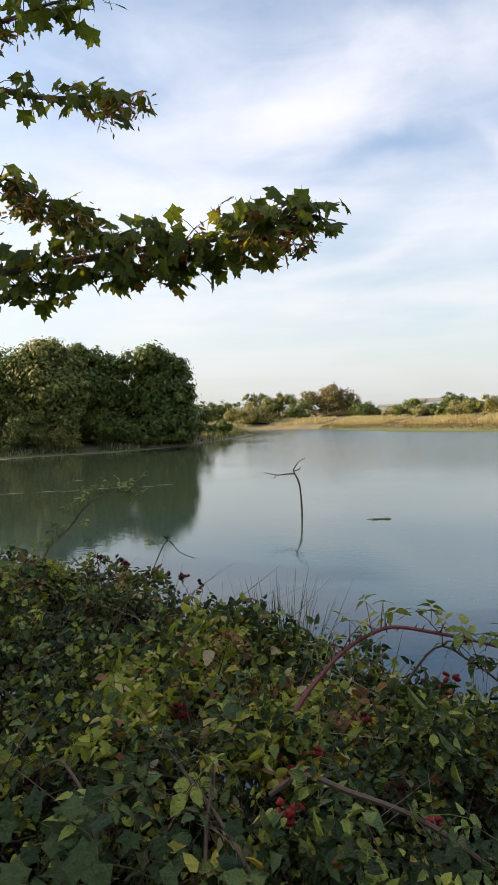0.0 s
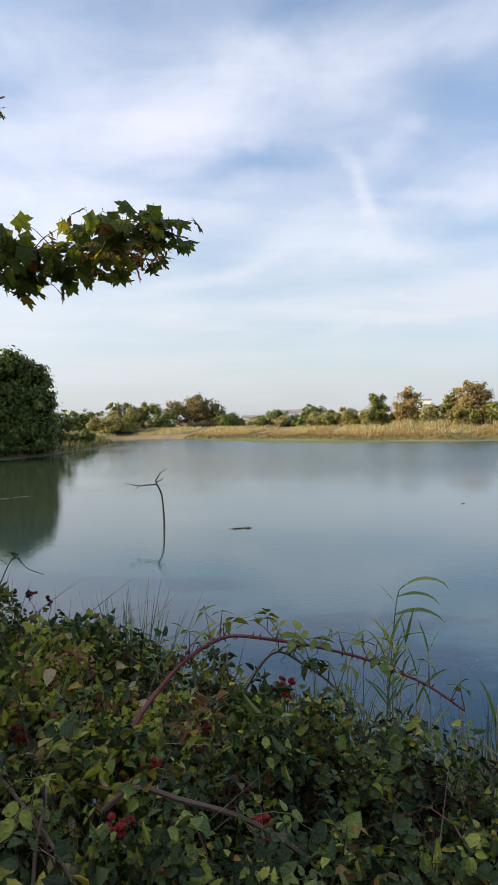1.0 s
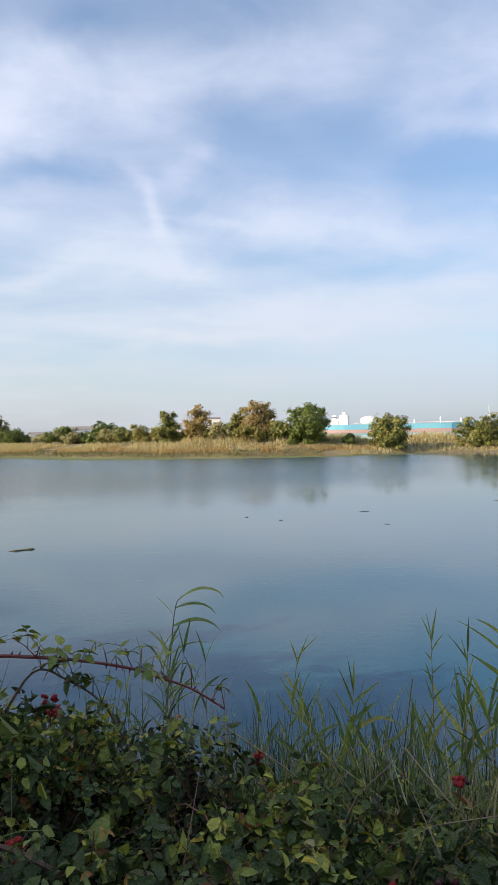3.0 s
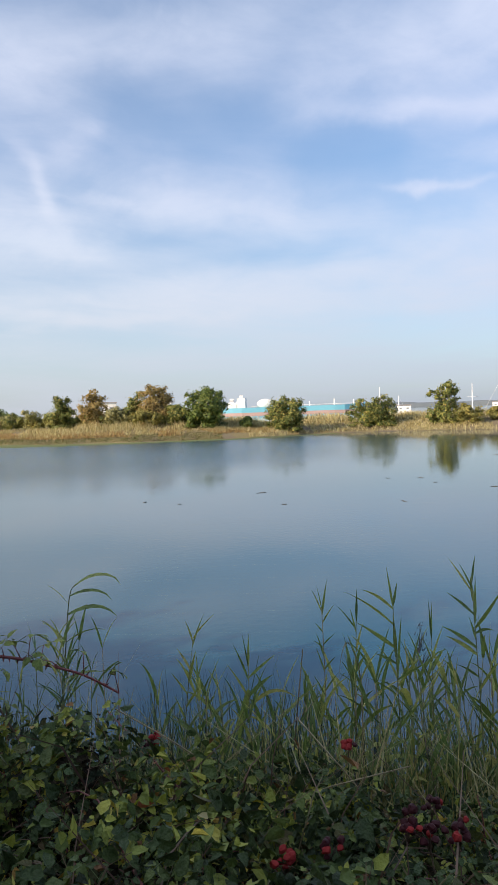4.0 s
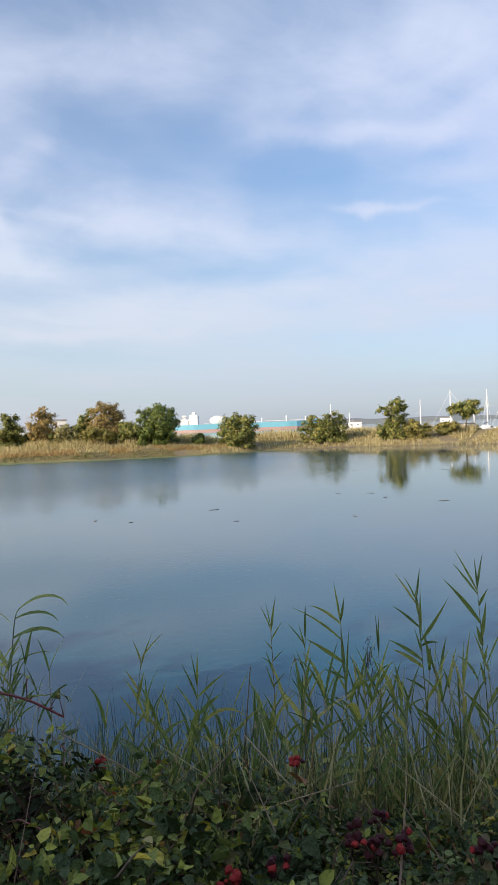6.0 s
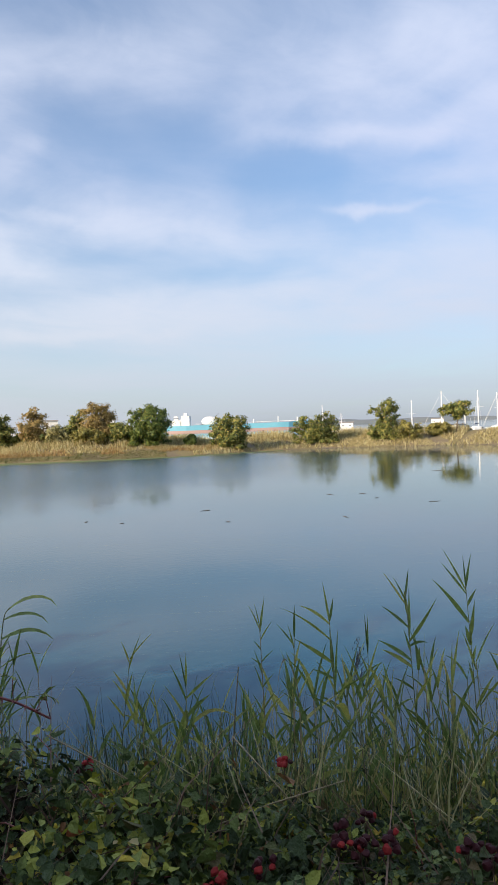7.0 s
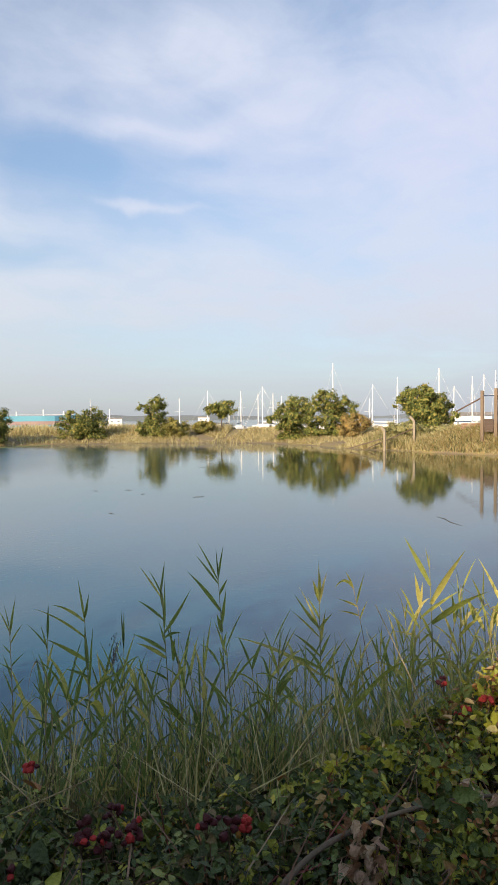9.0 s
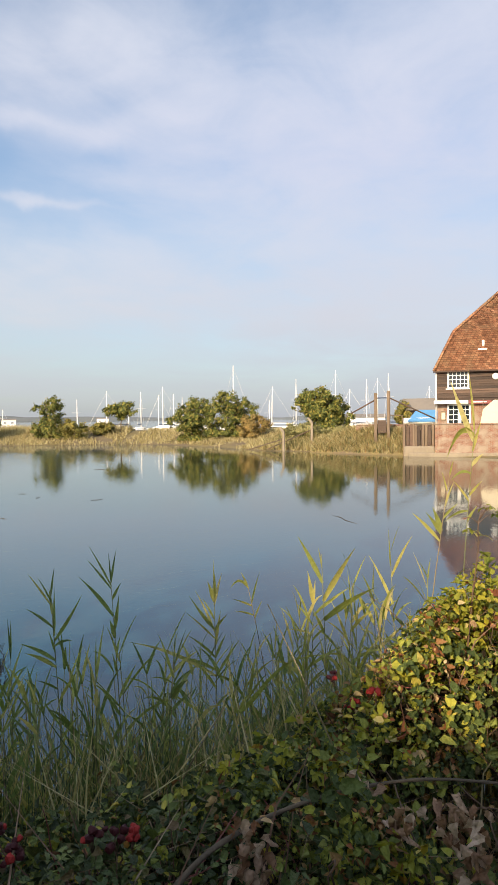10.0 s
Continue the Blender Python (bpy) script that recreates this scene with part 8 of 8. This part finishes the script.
# broken straw stalks leaning across
for i, (a, b) in enumerate([((1.52, 1.62, 1.25), (1.72, 1.15, 1.52)), ((1.68, 1.62, 1.52), (1.78, 1.25, 1.22)), ((1.25, 2.15, 1.5), (1.5, 1.75, 1.3)), ((2.55, 0.9, 1.2), (2.3, 0.62, 1.62)), ((1.9, 1.9, 1.2), (1.72, 1.62, 1.75)), ((2.5, 0.3, 1.45), (2.75, 0.62, 1.85))]):
    ob = thing("straw_stalk", a, "broken straw-coloured dead reed stalk leaning among the reeds", "reed stalk", "broken reed stalks")
    under("stalk", tubes_mesh("stalk", [([Vector((0, 0, 0)), (Vector(b) - Vector(a)) * 0.5 + Vector((0, 0, 0.01)), Vector(b) - Vector(a)], [0.0028, 0.0025, 0.002])], straw, 5), ob)

# single dead blades that stand out


def dead_blade(pts, width, label, mat=straw):
    line = smooth_line(pts, 3)
    o = line[0]
    n = len(line)
    vs, fs = [], []
    for i, p in enumerate(line):
        d = (line[min(i + 1, n - 1)] - line[max(i - 1, 0)]).normalized()
        w = d.cross(Vector((0.75, -0.25, 0.6))).normalized() * width / 2 * (1.0 - (i / (n - 1)) ** 2 + 0.05)
        q = p - o
        vs += [q - w, q + Vector((0, 0, -0.003)), q + w]
        if i:
            k = 3 * i
            fs += [(k - 3, k - 2, k + 1, k), (k - 2, k - 1, k + 2, k + 1)]
    ob = thing("dead_reed_blade", tuple(o), label, "reed blade", "dead reed blades")
    under("blade", mesh_of("blade", vs, fs, mat, True), ob)


dead_blade([(2.36, 1.96, 0.82), (2.36, 1.96, 1.05), (2.36, 1.96, 1.31), (2.35, 1.97, 1.44), (2.33, 1.99, 1.52), (2.32, 2.01, 1.53), (2.30, 2.02, 1.48), (2.29, 2.03, 1.39)], 0.016, "pale straw reed blade bent over at its tip")
dead_blade([(2.79, 0.76, 1.38), (2.81, 0.70, 1.44), (2.83, 0.64, 1.52), (2.86, 0.56, 1.59), (2.89, 0.46, 1.62)], 0.019, "broad yellow-brown reed blade leaning out of the reeds", reed_sun)

# ---- the maple whose branches hang into view, and unseen trees and hedges added to shade the bank ----
MAPLE_SHAPE = mirror([(0, 0.80), (9, 0.62), (19, 0.64), (29, 0.44), (42, 0.58), (53, 0.76), (62, 0.58), (74, 0.56), (88, 0.41), (108, 0.46), (126, 0.54), (150, 0.32)])
MAPLE = [lobed(850 + i, maple_leaf_single, 0.068 + 0.010 * i, MAPLE_SHAPE) for i in range(5)]
MX, MY = -4.2, 2.6
mz = ground_z(MX, MY) - 0.1
maple = thing("maple_tree", (MX, MY, mz), "maple tree with low leafy branches reaching over the bank", "tree")
mo = Vector((MX, MY, mz))
under("trunk", tubes_mesh("trunk", [([(0, 0, 0), (0.05, 0.02, 1.5), (0.0, 0.1, 3.2), (-0.15, 0.05, 5.2), (-0.1, 0, 7.2)], [0.24, 0.19, 0.16, 0.11, 0.05])], bark, 10), maple)
r_ = random.Random(86)


def maple_branch(pts, r0, n, spread, keys, dense_from=0.25):
    line = smooth_line([Vector(p) - mo for p in pts], 6)
    under("branch", tubes_mesh("branch", [(line, [max(r0 * (1 - 0.85 * i / len(line)), 0.0025) for i in range(len(line))])], bark, 6), maple)
    for k in range(n):
        s = dense_from + (1 - dense_from) * r_.random() ** 0.85
        i = min(len(line) - 1, int(s * len(line)))
        p = line[i]
        tip = p + Vector([max(-1.7, min(1.7, r_.gauss(0, 1))) * spread * e for e in (1, 1, 0.75)])
        if k % 2 == 0:
            under("twig", tubes_mesh("twig", [([p, (p + tip) / 2 + Vector((0, 0, 0.02)), tip], [0.0035, 0.0025, 0.0018])], bark, 4), maple)
        d = (tip - p)
        q = Vector((r_.gauss(0, 0.45), r_.gauss(-0.35, 0.45), 1)).to_track_quat("Z", "Y").to_matrix().to_4x4()
        under("leaf", r_.choice(MAPLE), maple, "", Matrix.Translation(tip) @ q @ pose(0, 0, 0, 0, r_.uniform(5, 60), math.degrees(math.atan2(d.y, d.x)) + r_.uniform(-50, 50)))
    for (cx, cy, cz), m in keys:
        vs, fs = [], []
        for k in range(int(m * 2.6)):
            p = Vector((cx, cy, cz)) - mo + Vector((r_.gauss(0, 0.055), r_.gauss(0, 0.05), r_.gauss(0, 0.04)))
            d = Vector((r_.gauss(0, 1), r_.gauss(0, 1), r_.gauss(-0.6, 0.6))).normalized() * 0.042
            w = d.cross(Vector((r_.gauss(0, 1), r_.gauss(0, 1), r_.gauss(0, 1)))).normalized() * 0.008
            o = len(vs)
            vs += [p, p + d * 0.5 + w * 1.2, p + d + w * 0.6, p + d * 1.02 - w * 0.3, p + d * 0.4 - w * 0.4]
            fs.append((o, o + 1, o + 2, o + 3, o + 4))
        under("seed_bunch", mesh_of("seed_bunch", vs, fs, maple_key), maple, "hanging bunch of brown winged seeds")["kind"] = "stuff"


TOP = (MX + 0.0, MY + 0.1, mz + 3.0)
maple_branch([TOP, (-2.9, 3.3, 3.55), (-1.84, 3.55, 3.34), (-1.45, 3.62, 3.36), (-1.11, 3.69, 3.42), (-0.75, 3.72, 3.47), (-0.39, 3.78, 3.53), (-0.02, 3.8, 3.57), (0.21, 3.84, 3.65), (0.39, 3.87, 3.69)], 0.035, 320, 0.110,
             [((0.20, 3.72, 3.50), 34), ((0.05, 3.70, 3.48), 26), ((-0.55, 3.65, 3.46), 20), ((-0.9, 3.6, 3.46), 16), ((0.28, 3.74, 3.52), 30), ((-0.25, 3.66, 3.50), 14)], 0.36)
maple_branch([(-2.6, 3.4, 3.9), (-1.9, 3.6, 4.05), (-1.56, 3.68, 3.98), (-1.27, 3.69, 3.9), (-1.11, 3.74, 3.8), (-0.93, 3.74, 3.69), (-0.75, 3.73, 3.64)], 0.014, 42, 0.065, [((-1.1, 3.66, 3.76), 18), ((-0.85, 3.66, 3.66), 16), ((-1.3, 3.62, 3.86), 16)], 0.4)
maple_branch([(MX, MY + 0.1, mz + 3.6), (-2.6, 3.6, 4.75), (-1.71, 3.94, 4.58), (-1.35, 3.98, 4.49), (-1.08, 4.06, 4.47), (-0.83, 4.12, 4.5), (-0.60, 4.16, 4.46)], 0.03, 75, 0.085, [((-0.62, 4.07, 4.40), 24), ((-0.74, 4.06, 4.38), 20)], 0.42)
maple_branch([(MX, MY + 0.1, mz + 3.9), (-2.4, 3.4, 4.7), (-1.53, 3.69, 4.70), (-1.26, 3.79, 4.76), (-1.03, 3.86, 4.88), (-0.79, 3.92, 4.97)], 0.025, 60, 0.09, [((-1.22, 3.78, 4.72), 20)], 0.45)
maple_branch([(0.05, 3.82, 3.60), (0.2, 3.84, 3.66), (0.31, 3.86, 3.70), (0.40, 3.87, 3.72), (0.45, 3.87, 3.70)], 0.006, 20, 0.05, [], 0.2)
maple_branch([(-2.3, 3.5, 3.40), (-1.6, 3.66, 3.33), (-1.32, 3.72, 3.33), (-1.06, 3.80, 3.35), (-0.73, 3.86, 3.39), (-0.42, 3.9, 3.45), (-0.12, 3.92, 3.50)], 0.012, 105, 0.085, [((-1.0, 3.74, 3.36), 14), ((-0.5, 3.82, 3.42), 14)], 0.36)
maple_branch([(-2.0, 3.55, 3.95), (-1.5, 3.68, 3.90), (-1.25, 3.74, 3.86), (-1.05, 3.80, 3.76), (-0.85, 3.84, 3.66), (-0.66, 3.86, 3.60)], 0.009, 46, 0.06, [((-1.2, 3.72, 3.74), 22), ((-1.0, 3.76, 3.68), 16)], 0.36)
# the crown above and behind
crown_lobes = [(0.0, 1.1, 6.0, 2.0, 1.7, 1.5), (-1.8, 1.0, 5.2, 1.7, 1.6, 1.4), (0.4, 2.3, 5.6, 1.4, 1.3, 0.9), (-1.2, 2.8, 5.0, 1.6, 1.6, 1.2), (-0.6, 1.0, 7.2, 1.5, 1.3, 1.0)]
under("crown", crown_mesh("crown", np.random.RandomState(87), crown_lobes, 2800, 0.10, maple_leaf), maple)
for q in crown_lobes[1:]:
    under("limb", tubes_mesh("limb", [(bend((-0.1, 0.05, 3.6), q[:3], 0.2, 6, 0.05, r_), [0.07, 0.06, 0.05, 0.035, 0.025, 0.012])], bark, 6), maple)

# never in view: added only to keep the low sun off the bank
BACK = "trees behind the path"
for i, (x, y, top, half, n) in enumerate([(-8.2, 4.3, 6.4, 2.3, 8000), (-8.6, 8.0, 5.2, 2.4, 6000), (-10.5, 11.0, 5.4, 2.4, 4000)]):
    tree("shade_tree", x, y, top, half, crown_green, 1300 + i, "unseen green tree added to shade the bank", 0.1, n, 0.18, group=BACK, lobes=12, plump=1.3)
# unseen blockers; their tops set where sunlight ends on reeds and brambles
for i, (x, y, top, half) in enumerate([(-6.4, 2.55, 6.5, 0.72), (-6.6, 3.5, 6.8, 1.1), (-6.6, 4.9, 5.5, 1.1), (-6.9, 6.3, 5.1, 1.2), (-7.2, 7.8, 4.9, 1.3), (-6.45, 1.74, 5.75, 0.48), (-6.45, 1.32, 5.38, 0.24), (-6.5, 0.80, 5.22, 0.34), (-6.5, 0.1, 5.28, 0.9), (-6.4, -0.8, 5.25, 1.3), (-6.6, -2.2, 3.6, 1.5), (-6.5, -3.6, 3.2, 1.6), (-6.7, -5.0, 3.2, 1.8), (-6.2, -6.8, 3.0, 1.9), (-0.75, -2.8, 4.5, 1.25), (0.65, -3.95, 4.3, 1.3), (2.1, -5.2, 4.1, 1.3), (3.6, -6.5, 4.0, 1.4)]):
    tree("shade_hedge", x, y, top, half, crown_green, 1320 + i, "unseen green hedge bush added to block sun and sky", 0.0, 7000, 0.14, category="bush", group="hedge behind the path", lobes=7)

# ---- in the water ----
wet_wood = mottled("wet_wood", (0.035, 0.028, 0.022), (0.09, 0.07, 0.055), 12, 0.6, 0.5)
snag = thing("dead_branch", (1.27, 17.28, -0.3), "bare dead branch standing in the water", "branch")
under("stem", tubes_mesh("stem", [(smooth_line([(0.0, 0, 0), (0.01, 0, 0.3), (0.0, 0, 0.7), (-0.04, 0, 1.07), (-0.15, 0, 1.32), (-0.17, 0.02, 1.42)], 4), [0.034 - 0.0008 * i for i in range(21)])], wet_wood, 6), snag)
under("twig", tubes_mesh("twig", [(smooth_line([(-0.15, 0, 1.30), (-0.40, 0.03, 1.29), (-0.60, 0, 1.28), (-0.91, 0, 1.36)], 4), [0.022 - 0.0012 * i for i in range(13)]), ([(-0.6, 0, 1.28), (-0.66, 0, 1.2), (-0.70, 0, 1.19)], [0.01, 0.008, 0.005])], wet_wood, 5), snag)
under("twig", tubes_mesh("twig", [(smooth_line([(-0.17, 0.02, 1.40), (-0.08, 0, 1.53), (-0.05, 0, 1.58), (0.13, 0, 1.69)], 4), [0.02 - 0.001 * i for i in range(13)]), ([(-0.17, 0, 1.36), (-0.02, 0.03, 1.40), (0.03, 0, 1.48)], [0.014, 0.012, 0.008])], wet_wood, 5), snag)
logt = thing("floating_log", (2.92, 15.78, 0), "half-sunk weedy log floating in the pond", "log")
under("trunk", tubes_mesh("trunk", [(smooth_line([(-0.36, 0.05, -0.025), (-0.22, 0.02, -0.008), (-0.05, 0.0, -0.004), (0.15, -0.02, 0.0), (0.28, -0.04, -0.004), (0.36, -0.06, -0.02)], 3), [0.004, 0.008, 0.012, 0.015, 0.018, 0.02, 0.021, 0.022, 0.023, 0.023, 0.022, 0.021, 0.019, 0.016, 0.012, 0.007])], wet_wood, 8), logt)
weed = mottled("water_weed", (0.07, 0.08, 0.03), (0.15, 0.14, 0.06), 20, 0.9, 0.5)
bm = bmesh.new()
for k in range(26):
    bmesh.ops.create_icosphere(bm, subdivisions=1, radius=0.02, matrix=pose(r_.uniform(-0.15, 0.33), r_.uniform(-0.08, 0.06), 0.012 + r_.uniform(-0.01, 0.012), 0, 0, r_.uniform(0, 360)) @ Matrix.Diagonal((r_.uniform(1, 2), 1, 0.6, 1)))
part("weed", bm, weed, logt, "clump of green weed on the log", True)["kind"] = "stuff"
for i, (x, y, ln) in enumerate([(13.46, 16.79, 0.45), (28.63, 23.83, 0.5), (14.71, 12.09, 0.25), (19.08, 16.53, 0.25), (19.04, 12.08, 0.5), (18.97, 14.32, 0.3), (9.84, 17.83, 0.25), (30.7, 19.5, 0.6), (19.8, 15.6, 0.3), (12.2, 14.2, 0.2), (10.3, 16.6, 0.15), (17.25, 3.55, 1.5)]):
    ob = thing("floating_debris", (x, y, 0), "dark scrap of weed and twig floating on the pond", "debris", "scraps floating on the pond", 36 if i == 11 else 40 * i)
    under("clump", tubes_mesh("clump", [(smooth_line([(-ln / 2, 0, 0.0), (-ln * 0.1, 0.05, 0.004), (ln * 0.2, -0.04, 0.005), (ln / 2, 0.03, 0.0)], 3), [0.003, 0.006, 0.008, 0.009, 0.009, 0.009, 0.008, 0.007, 0.005, 0.002])], wet_wood, 6), ob)
foam_mat = mottled("pale_scum", (0.16, 0.18, 0.14), (0.28, 0.30, 0.24), 3, 0.9, 0.2)
rng = np.random.RandomState(5)
for i, (x, y, w) in enumerate([(-8.6, 24.2, 0.9), (-7.3, 24.5, 0.8), (-6.5, 24.4, 0.5), (-5.6, 24.8, 1.0), (-4.7, 25.1, 0.7), (-3.8, 25.0, 0.5), (-3.2, 25.4, 0.6), (-7.2, 28.4, 0.35), (-4.8, 27.6, 0.3), (-6.0, 26.2, 0.3)]):
    nn = 14
    ring_ = [(w / 2 * math.cos(6.283 * k / nn) * (1 + 0.25 * math.sin(k * 2.3 + i)), 0.032 * math.sin(6.283 * k / nn) * (1 + 0.4 * math.sin(k * 1.7 + i)), 0.0) for k in range(nn)]
    ob = new("scum_patch", mesh_of("scum_patch", ring_ + [(p[0], p[1], 0.012) for p in ring_], [tuple(range(nn, 2 * nn))] + [(k, (k + 1) % nn, nn + (k + 1) % nn, nn + k) for k in range(nn)], foam_mat))
    ob.matrix_basis = pose(x, y, 0.004, 0, 0, 14)
    tagged(ob, "pale streak of scum lying on dark water", "scum", "scum streaks")
